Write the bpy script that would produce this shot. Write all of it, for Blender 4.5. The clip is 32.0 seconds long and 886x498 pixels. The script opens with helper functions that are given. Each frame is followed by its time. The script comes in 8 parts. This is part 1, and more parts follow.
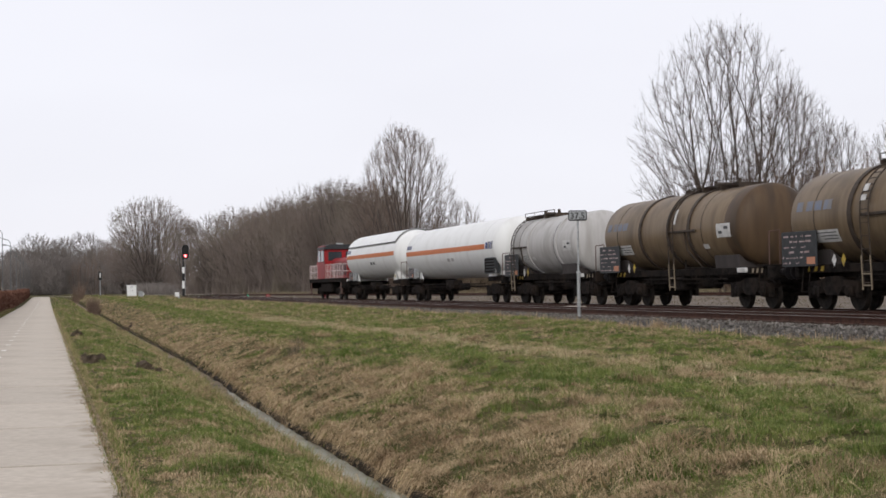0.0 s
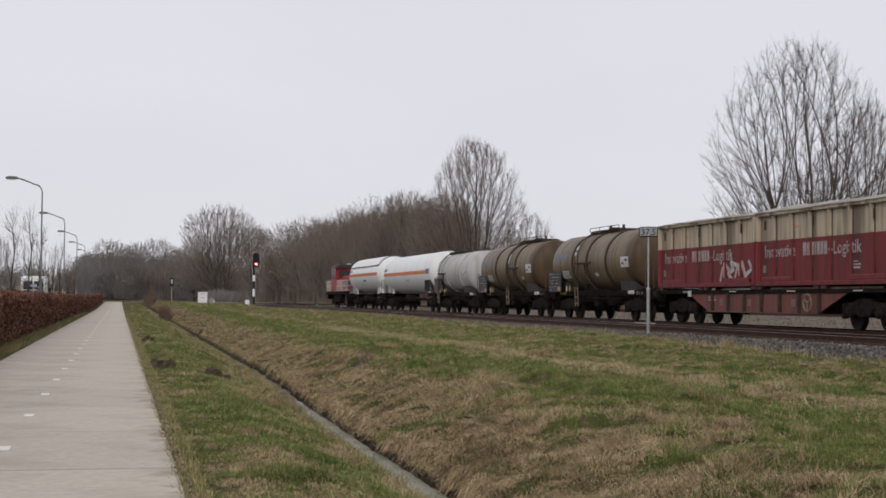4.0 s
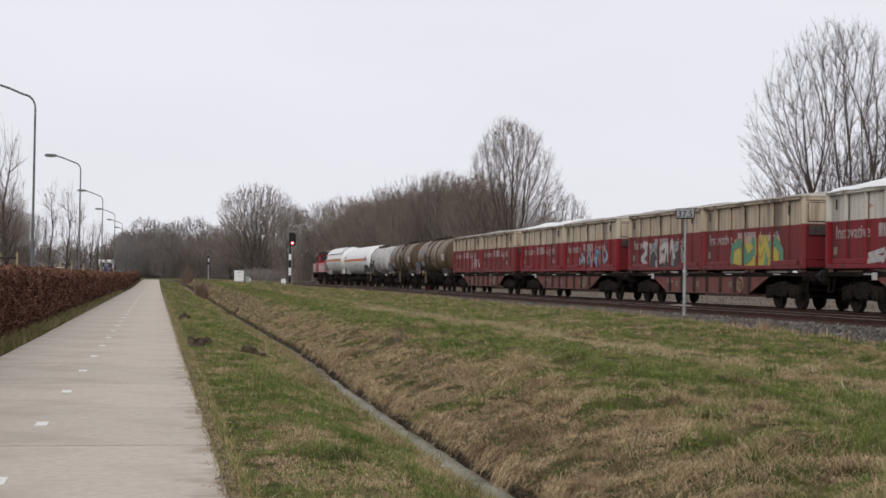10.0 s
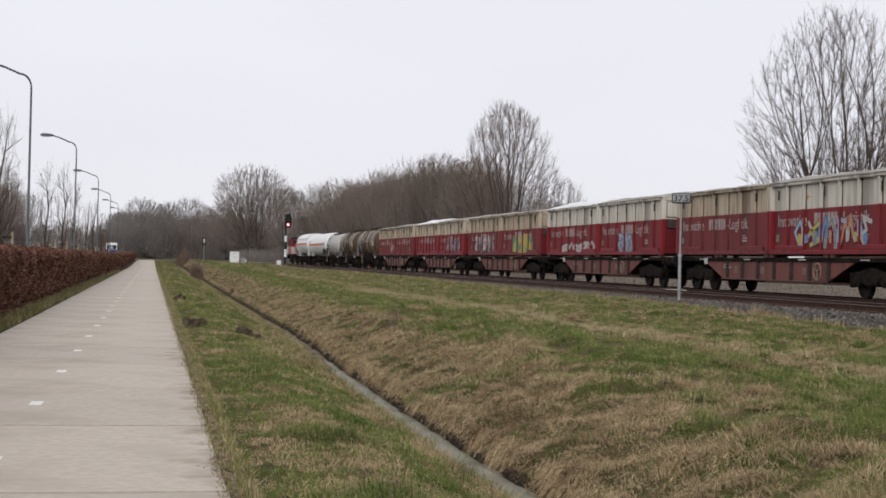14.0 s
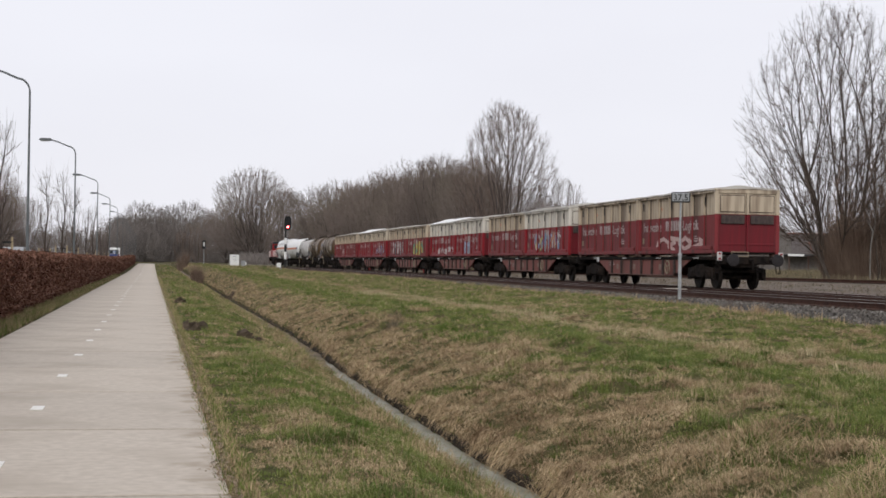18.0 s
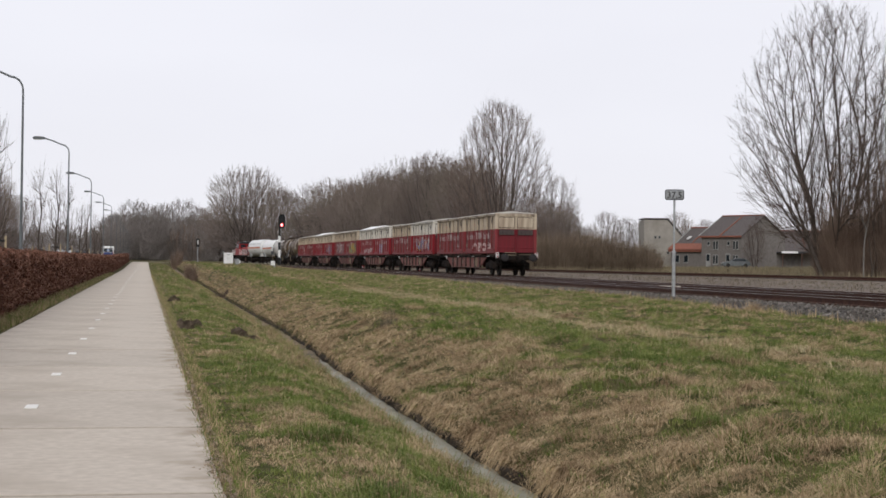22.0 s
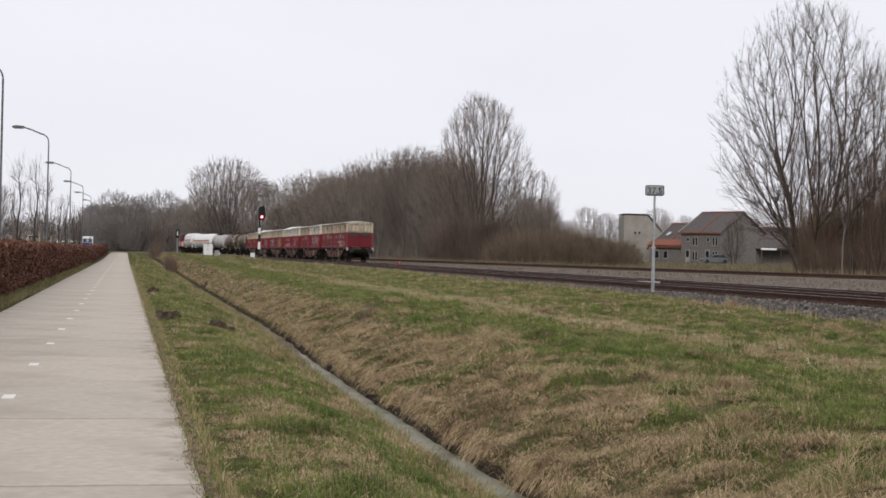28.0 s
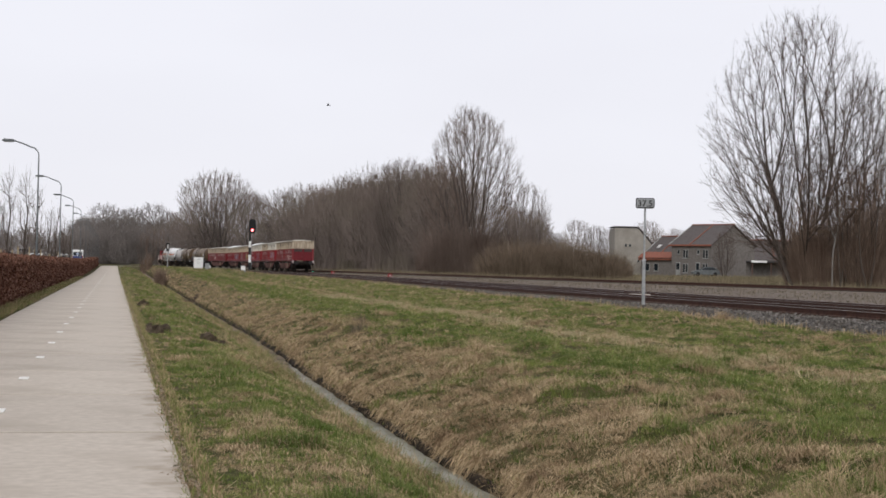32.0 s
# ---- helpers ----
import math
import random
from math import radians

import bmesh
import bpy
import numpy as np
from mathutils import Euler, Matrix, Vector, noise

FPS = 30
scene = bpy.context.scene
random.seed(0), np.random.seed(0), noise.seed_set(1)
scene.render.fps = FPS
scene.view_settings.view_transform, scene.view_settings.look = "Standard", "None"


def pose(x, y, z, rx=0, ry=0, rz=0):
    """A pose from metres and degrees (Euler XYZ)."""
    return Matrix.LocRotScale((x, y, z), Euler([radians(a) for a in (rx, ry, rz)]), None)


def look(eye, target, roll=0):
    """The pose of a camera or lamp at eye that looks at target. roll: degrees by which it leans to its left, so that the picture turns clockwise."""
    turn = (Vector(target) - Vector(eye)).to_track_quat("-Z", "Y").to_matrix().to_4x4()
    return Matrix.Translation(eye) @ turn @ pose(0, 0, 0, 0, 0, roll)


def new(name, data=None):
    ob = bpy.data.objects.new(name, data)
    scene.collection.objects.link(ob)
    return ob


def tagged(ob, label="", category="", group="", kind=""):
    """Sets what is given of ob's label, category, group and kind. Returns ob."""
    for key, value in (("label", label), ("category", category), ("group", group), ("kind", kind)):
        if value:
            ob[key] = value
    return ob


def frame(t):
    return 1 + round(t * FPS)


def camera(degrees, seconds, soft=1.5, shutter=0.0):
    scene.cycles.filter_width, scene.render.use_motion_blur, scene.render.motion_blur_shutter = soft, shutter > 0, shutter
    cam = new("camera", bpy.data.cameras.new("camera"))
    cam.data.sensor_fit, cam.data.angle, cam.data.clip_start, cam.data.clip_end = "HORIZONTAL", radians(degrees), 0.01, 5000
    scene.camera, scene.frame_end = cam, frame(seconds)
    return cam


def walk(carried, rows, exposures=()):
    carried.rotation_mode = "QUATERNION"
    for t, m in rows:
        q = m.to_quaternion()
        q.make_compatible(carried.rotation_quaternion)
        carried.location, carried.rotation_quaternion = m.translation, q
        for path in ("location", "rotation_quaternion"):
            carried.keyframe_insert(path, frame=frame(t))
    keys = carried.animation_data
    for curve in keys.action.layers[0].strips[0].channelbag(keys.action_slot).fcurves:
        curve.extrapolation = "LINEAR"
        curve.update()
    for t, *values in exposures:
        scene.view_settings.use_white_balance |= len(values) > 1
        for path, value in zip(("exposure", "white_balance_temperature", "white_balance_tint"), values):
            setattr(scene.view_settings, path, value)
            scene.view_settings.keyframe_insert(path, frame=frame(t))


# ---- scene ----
# camera: stands beside the cycle path and pans by hand; seconds, heading, rise and lean in degrees
EYE = (0.0, 0.0, 1.12)
LENS = 2 * math.degrees(math.atan(784 / 2650))
PATH = [
    (0, 14.839, 1.440, -0.848), (0.5, 14.055, 1.645, -0.890), (1, 13.267, 2.004, -0.774), (1.5, 12.770, 2.336, -0.351),
    (2, 12.446, 2.606, 0.040), (2.5, 12.316, 2.685, 0.333), (3, 12.260, 2.565, 0.445), (3.5, 12.235, 2.282, 0.405),
    (5.5, 12.008, 1.281, 0.580), (6, 11.888, 1.287, 0.451), (6.5, 11.793, 1.379, 0.309), (7, 11.711, 1.496, 0.188),
    (7.5, 11.629, 1.576, 0.291), (8, 11.529, 1.602, 0.549), (8.5, 11.336, 1.549, 0.769), (9, 11.107, 1.444, 0.824),
    (9.5, 10.935, 1.323, 0.844), (10, 10.816, 1.174, 0.894), (10.5, 10.764, 1.046, 1.017), (11, 10.762, 0.943, 1.079),
    (11.5, 10.794, 0.857, 1.109), (12, 10.853, 0.808, 1.192), (12.5, 10.916, 0.751, 1.256), (13, 10.980, 0.674, 1.301),
    (13.5, 10.996, 0.618, 1.350), (14, 10.995, 0.517, 1.337), (14.5, 10.968, 0.431, 1.278), (16.5, 10.793, 0.428, 1.288),
    (17, 10.807, 0.452, 1.002), (17.5, 10.884, 0.495, 0.825), (18, 10.997, 0.558, 0.833), (18.5, 11.070, 0.601, 0.971),
    (19, 11.121, 0.582, 0.987), (19.5, 11.195, 0.513, 0.918), (20, 11.224, 0.452, 1.005), (20.5, 11.213, 0.414, 1.135),
    (21, 11.184, 0.419, 1.093), (21.5, 11.182, 0.449, 0.877), (22, 11.227, 0.478, 0.734), (22.5, 11.293, 0.518, 0.749),
    (23, 11.374, 0.566, 0.749), (23.5, 11.442, 0.579, 0.739), (24, 11.472, 0.557, 0.788), (24.5, 11.501, 0.477, 0.802),
    (25, 11.515, 0.366, 0.922), (25.5, 11.516, 0.289, 1.106), (27.5, 11.951, 0.182, 1.274), (28, 11.992, 0.245, 1.283),
    (28.5, 12.043, 0.335, 1.173), (29, 12.112, 0.455, 1.052), (29.5, 12.172, 0.534, 1.092), (30, 12.197, 0.584, 1.167),
    (30.5, 12.217, 0.614, 1.107), (31, 12.239, 0.662, 0.998), (31.5, 12.275, 0.701, 1.030), (32, 12.338, 0.746, 1.206),
]

def aim(yaw, pitch, roll):
    """Camera pose with a heading to the right of the path, a rise and a lean."""
    y, p = radians(yaw), radians(pitch)
    target = (EYE[0] + math.sin(y) * math.cos(p), EYE[1] + math.cos(y) * math.cos(p), EYE[2] + math.sin(p))
    return look(EYE, target, roll)


cam = camera(LENS, 32.0, soft=1.64)
walk(cam, [(t, aim(a, b, c)) for t, a, b, c in PATH],
     exposures=[(0, 0.05), (1.5, -0.1), (3, -0.28), (6, -0.12), (9, -0.1), (14, -0.05), (19, 0.0), (32, 0.0)])

# ---- light: a bright, even overcast ----
world = bpy.data.worlds.new("overcast")
scene.world = world
world.use_nodes = True
wn, wl = world.node_tree.nodes, world.node_tree.links
sky = wn.new("ShaderNodeTexSky")
sky.sky_type = "NISHITA"
sky.sun_disc = False
sky.sun_elevation, sky.sun_rotation = radians(38), radians(200)
cloud = wn.new("ShaderNodeTexNoise")
cloud.inputs["Scale"].default_value, cloud.inputs["Detail"].default_value = 1.6, 4
crd = wn.new("ShaderNodeTexCoord")
mp = wn.new("ShaderNodeMapping")
mp.inputs["Scale"].default_value = (1, 1, 3)
wl.new(crd.outputs["Generated"], mp.inputs["Vector"])
wl.new(mp.outputs["Vector"], cloud.inputs["Vector"])
veil = wn.new("ShaderNodeValToRGB")
veil.color_ramp.elements[0].position, veil.color_ramp.elements[0].color = 0.30, (8.25, 8.2, 8.85, 1)
veil.color_ramp.elements[1].position, veil.color_ramp.elements[1].color = 0.70, (9.05, 9.05, 9.72, 1)
wl.new(cloud.outputs["Fac"], veil.inputs["Fac"])
mx = wn.new("ShaderNodeMix")
mx.data_type = "RGBA"
mx.inputs["Factor"].default_value = 0.95
wl.new(sky.outputs["Color"], mx.inputs["A"])
wl.new(veil.outputs["Color"], mx.inputs["B"])
back = wn["Background"]
back.inputs["Strength"].default_value = 0.10
wl.new(mx.outputs["Result"], back.inputs["Color"])

sun_data = bpy.data.lights.new("sun", "SUN")
sun_data.energy, sun_data.angle, sun_data.color = 1.2, radians(30), (1.0, 0.97, 0.93)
sun = new("sun", sun_data)
sun.matrix_world = look((-30, -60, 70), (20, 60, 0))


# ---- materials ----
def surf(name, c1, c2, scale=3.0, rough=0.7, metal=0.0, bump=0.15, fine=40.0, c3=None, big=0.4, vary=0.0, island=0.0, stretch=(1, 1, 1), lo=0.35, hi=0.65, dist=0.02, spec=0.3):
    """Procedural surface: two colours mixed by noise, a third in large stains, fine relief, variation from object to object."""
    m = bpy.data.materials.new(name)
    m.use_nodes = True
    n, l = m.node_tree.nodes, m.node_tree.links
    b = n["Principled BSDF"]
    tc, mapn = n.new("ShaderNodeTexCoord"), n.new("ShaderNodeMapping")
    mapn.inputs["Scale"].default_value = stretch
    l.new(tc.outputs["Object"], mapn.inputs["Vector"])
    no = n.new("ShaderNodeTexNoise")
    no.inputs["Scale"].default_value, no.inputs["Detail"].default_value = scale, 6
    l.new(mapn.outputs["Vector"], no.inputs["Vector"])
    rp = n.new("ShaderNodeValToRGB")
    rp.color_ramp.elements[0].position, rp.color_ramp.elements[1].position = lo, hi
    rp.color_ramp.elements[0].color, rp.color_ramp.elements[1].color = (*c1, 1), (*c2, 1)
    l.new(no.outputs["Fac"], rp.inputs["Fac"])
    col = rp.outputs["Color"]
    if c3:
        nb = n.new("ShaderNodeTexNoise")
        nb.inputs["Scale"].default_value, nb.inputs["Detail"].default_value = big, 5
        l.new(mapn.outputs["Vector"], nb.inputs["Vector"])
        rb = n.new("ShaderNodeMapRange")
        rb.inputs["From Min"].default_value, rb.inputs["From Max"].default_value = 0.48, 0.66
        l.new(nb.outputs["Fac"], rb.inputs["Value"])
        mi = n.new("ShaderNodeMix")
        mi.data_type = "RGBA"
        l.new(rb.outputs["Result"], mi.inputs["Factor"])
        l.new(col, mi.inputs["A"])
        mi.inputs["B"].default_value = (*c3, 1)
        col = mi.outputs["Result"]
    if vary or island:
        hs = n.new("ShaderNodeHueSaturation")
        src = n.new("ShaderNodeObjectInfo").outputs["Random"] if vary else n.new("ShaderNodeNewGeometry").outputs["Random Per Island"]
        rv = n.new("ShaderNodeMapRange")
        amt = vary or island
        rv.inputs["To Min"].default_value, rv.inputs["To Max"].default_value = 1 - amt, 1 + amt
        l.new(src, rv.inputs["Value"])
        l.new(rv.outputs["Result"], hs.inputs["Value"])
        l.new(col, hs.inputs["Color"])
        col = hs.outputs["Color"]
    l.new(col, b.inputs["Base Color"])
    b.inputs["Roughness"].default_value, b.inputs["Metallic"].default_value = rough, metal
    b.inputs["Specular IOR Level"].default_value = spec
    if bump:
        nf = n.new("ShaderNodeTexNoise")
        nf.inputs["Scale"].default_value, nf.inputs["Detail"].default_value = fine, 4
        l.new(mapn.outputs["Vector"], nf.inputs["Vector"])
        bp = n.new("ShaderNodeBump")
        bp.inputs["Strength"].default_value, bp.inputs["Distance"].default_value = bump, dist
        l.new(nf.outputs["Fac"], bp.inputs["Height"])
        l.new(bp.outputs["Normal"], b.inputs["Normal"])
    return m


def glow(name, color, strength):
    m = bpy.data.materials.new(name)
    m.use_nodes = True
    b = m.node_tree.nodes["Principled BSDF"]
    b.inputs["Base Color"].default_value = (*color, 1)
    b.inputs["Emission Color"].default_value, b.inputs["Emission Strength"].default_value = (*color, 1), strength
    return m


def glass(name, color, rough=0.05):
    m = bpy.data.materials.new(name)
    m.use_nodes = True
    b = m.node_tree.nodes["Principled BSDF"]
    b.inputs["Base Color"].default_value, b.inputs["Roughness"].default_value = (*color, 1), rough
    b.inputs["IOR"].default_value = 1.5
    return m

M_ground = surf("grass_soil", (0.042, 0.046, 0.015), (0.100, 0.086, 0.038), 2.6, 0.95, bump=0.7, fine=18, c3=(0.11, 0.08, 0.043), big=1.1, spec=0.05)
M_concrete = surf("path_concrete", (0.452, 0.398, 0.332), (0.53, 0.470, 0.397), 14, 0.9, bump=0.12, fine=70, c3=(0.412, 0.358, 0.294), big=1.1, vary=0.06, dist=0.0015)


def soiled_edge(m):
    """Concrete slabs: cross-wise broom marks, and brown earth stains that reach in from the grass edge."""
    n, l = m.node_tree.nodes, m.node_tree.links
    b = n["Principled BSDF"]
    base = b.inputs["Base Color"].links[0].from_socket
    tc, xyz = n.new("ShaderNodeTexCoord"), n.new("ShaderNodeSeparateXYZ")
    l.new(tc.outputs["Object"], xyz.inputs["Vector"])
    info, add = n.new("ShaderNodeObjectInfo"), n.new("ShaderNodeVectorMath")
    l.new(tc.outputs["Object"], add.inputs[0])
    l.new(info.outputs["Location"], add.inputs[1])
    blot = n.new("ShaderNodeTexNoise")
    blot.inputs["Scale"].default_value, blot.inputs["Detail"].default_value = 2.6, 6
    l.new(add.outputs["Vector"], blot.inputs["Vector"])
    near = n.new("ShaderNodeMapRange")
    near.inputs["From Min"].default_value, near.inputs["From Max"].default_value = -0.05, 0.42
    near.inputs["To Min"].default_value, near.inputs["To Max"].default_value = -0.42, 0.0
    l.new(xyz.outputs["X"], near.inputs["Value"])
    total = n.new("ShaderNodeMath")
    l.new(near.outputs["Result"], total.inputs[0])
    l.new(blot.outputs["Fac"], total.inputs[1])
    amount = n.new("ShaderNodeMapRange")
    amount.inputs["From Min"].default_value, amount.inputs["From Max"].default_value = 0.34, 0.58
    amount.inputs["To Max"].default_value = 0.65
    l.new(total.outputs["Value"], amount.inputs["Value"])
    mix = n.new("ShaderNodeMix")
    mix.data_type = "RGBA"
    l.new(amount.outputs["Result"], mix.inputs["Factor"])
    l.new(base, mix.inputs["A"])
    mix.inputs["B"].default_value = (0.25, 0.19, 0.125, 1)
    comb = n.new("ShaderNodeMapping")
    comb.inputs["Scale"].default_value = (1.2, 26, 1)
    l.new(add.outputs["Vector"], comb.inputs["Vector"])
    line = n.new("ShaderNodeTexNoise")
    line.inputs["Scale"].default_value, line.inputs["Detail"].default_value = 1.0, 5
    l.new(comb.outputs["Vector"], line.inputs["Vector"])
    tone = n.new("ShaderNodeMapRange")
    tone.inputs["To Min"].default_value, tone.inputs["To Max"].default_value = 0.93, 1.07
    l.new(line.outputs["Fac"], tone.inputs["Value"])
    hue = n.new("ShaderNodeHueSaturation")
    l.new(tone.outputs["Result"], hue.inputs["Value"])
    l.new(mix.outputs["Result"], hue.inputs["Color"])
    l.new(hue.outputs["Color"], b.inputs["Base Color"])


M_slab = surf("slab_concrete", (0.452, 0.398, 0.332), (0.53, 0.470, 0.397), 14, 0.9, bump=0.12, fine=70, c3=(0.412, 0.358, 0.294), big=1.1, vary=0.05, dist=0.0015)
soiled_edge(M_slab)
M_white = surf("road_paint", (0.72, 0.70, 0.65), (0.80, 0.785, 0.74), 12, 0.7, bump=0.1)
M_asphalt = surf("asphalt", (0.06, 0.06, 0.062), (0.09, 0.09, 0.09), 5, 0.9, bump=0.3, fine=90)
M_ballast = surf("ballast", (0.035, 0.032, 0.029), (0.155, 0.142, 0.13), 16, 0.95, bump=1.0, fine=22, c3=(0.085, 0.068, 0.053), big=0.8, dist=0.05, spec=0.15)
M_stone = surf("ballast_stone", (0.120, 0.110, 0.099), (0.215, 0.197, 0.178), 3, 0.9, bump=0, island=0.42, spec=0.15)
M_bedstain = surf("oil_stained_ballast", (0.024, 0.016, 0.012), (0.105, 0.072, 0.055), 12, 0.9, bump=1.0, fine=20, dist=0.05, spec=0.1)
M_gravel = surf("old_gravel", (0.085, 0.066, 0.052), (0.215, 0.175, 0.143), 7, 0.95, bump=0.8, fine=20, c3=(0.105, 0.086, 0.058), big=0.8, dist=0.04)
M_rail = surf("rusty_rail", (0.045, 0.022, 0.016), (0.082, 0.040, 0.028), 8, 0.75, metal=0.1, bump=0.2, spec=0.2)
M_railhead = surf("worn_rail_head", (0.34, 0.31, 0.29), (0.44, 0.41, 0.38), 8, 0.4, metal=0.9, bump=0.05)
M_sleeper = surf("tarred_sleeper", (0.022, 0.016, 0.012), (0.05, 0.036, 0.027), 5, 0.9, bump=0.4, vary=0.25, spec=0.1)
M_water = surf("ditch_water", (0.21, 0.205, 0.150), (0.31, 0.30, 0.228), 4.5, 0.45, bump=0.3, fine=12, spec=0.3, c3=(0.13, 0.12, 0.08), big=1.8)
# ditch mud, darkened to carry the shadow below the turf edge
M_mudshade = surf("shaded_mud", (0.016, 0.013, 0.009), (0.045, 0.034, 0.024), 6, 0.85, bump=0.8, spec=0.08)
M_leaf = surf("beech_leaf", (0.125, 0.058, 0.040), (0.215, 0.112, 0.078), 3, 0.7, bump=0, island=0.45, spec=0.1)
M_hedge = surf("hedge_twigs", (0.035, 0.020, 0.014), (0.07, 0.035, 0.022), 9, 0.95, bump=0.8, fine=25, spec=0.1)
M_bark = surf("bark", (0.048, 0.039, 0.034), (0.112, 0.091, 0.077), 5, 0.95, bump=0.5, fine=30, spec=0.1)
M_twig = surf("twigs", (0.078, 0.057, 0.047), (0.135, 0.102, 0.083), 1.5, 0.95, bump=0, island=0.3, spec=0.1)
# twigs of the wood: raised in tone, some distance haze is in the colour
M_woodhazed = surf("hazed_wood_twigs", (0.180, 0.145, 0.126), (0.262, 0.218, 0.193), 0.12, 0.95, bump=0, island=0.3, c3=(0.21, 0.185, 0.135), big=0.08, spec=0.1, vary=0.16)
M_shrub = surf("willow_twigs", (0.135, 0.102, 0.073), (0.205, 0.157, 0.114), 0.6, 0.95, bump=0, island=0.45, spec=0.1)
M_reed = surf("dry_reed", (0.150, 0.123, 0.076), (0.24, 0.200, 0.130), 2, 0.95, bump=0, island=0.4, spec=0.1)
M_galv = surf("galvanised_steel", (0.30, 0.31, 0.31), (0.42, 0.43, 0.43), 6, 0.5, metal=0.6, bump=0.05)
M_greypole = surf("grey_green_paint", (0.105, 0.115, 0.118), (0.155, 0.167, 0.17), 3, 0.55, metal=0.1, bump=0.03)
M_whitepaint = surf("white_paint", (0.72, 0.72, 0.70), (0.82, 0.82, 0.80), 4, 0.55, bump=0.05)
M_black = surf("black_paint", (0.012, 0.012, 0.013), (0.025, 0.025, 0.025), 5, 0.6, bump=0.05)
M_under = surf("grimy_underframe", (0.009, 0.008, 0.0075), (0.024, 0.020, 0.018), 6, 0.85, bump=0.3, c3=(0.028, 0.021, 0.017), big=1.5, spec=0.03)
M_wheel = surf("wheel_steel", (0.010, 0.009, 0.008), (0.028, 0.022, 0.018), 6, 0.75, metal=0.1, bump=0.1, spec=0.1)
M_glass = glass("dark_glass", (0.02, 0.025, 0.03))
M_joint = surf("joint_dirt", (0.028, 0.024, 0.019), (0.060, 0.050, 0.040), 6, 0.95, bump=0.5)
M_woodbark = surf("wood_bark", (0.072, 0.060, 0.052), (0.125, 0.105, 0.091), 4, 0.95, bump=0.4, fine=25, spec=0.1)
M_poptwig = surf("poplar_twigs", (0.138, 0.102, 0.084), (0.205, 0.157, 0.131), 0.3, 0.95, bump=0, island=0.3, spec=0.1)
M_brush = surf("brush_twigs", (0.165, 0.114, 0.087), (0.255, 0.186, 0.143), 0.4, 0.95, bump=0, island=0.4, spec=0.1)
M_birch = surf("pale_birch_bark", (0.17, 0.155, 0.14), (0.25, 0.235, 0.21), 5, 0.8, bump=0.2, c3=(0.12, 0.11, 0.10), big=2.5)
# far twigs and bark: aerial haze is put into these paler, greyer colours
M_farhazed = surf("hazed_far_twigs", (0.195, 0.172, 0.157), (0.265, 0.237, 0.217), 0.1, 0.95, bump=0, island=0.2, spec=0.1)
M_farbark_hazed = surf("hazed_far_bark", (0.13, 0.114, 0.102), (0.18, 0.16, 0.145), 0.3, 0.95, bump=0.2, spec=0.1)
M_clod = surf("turned_earth", (0.055, 0.042, 0.030), (0.11, 0.085, 0.06), 9, 0.9, bump=0.8, spec=0.1)


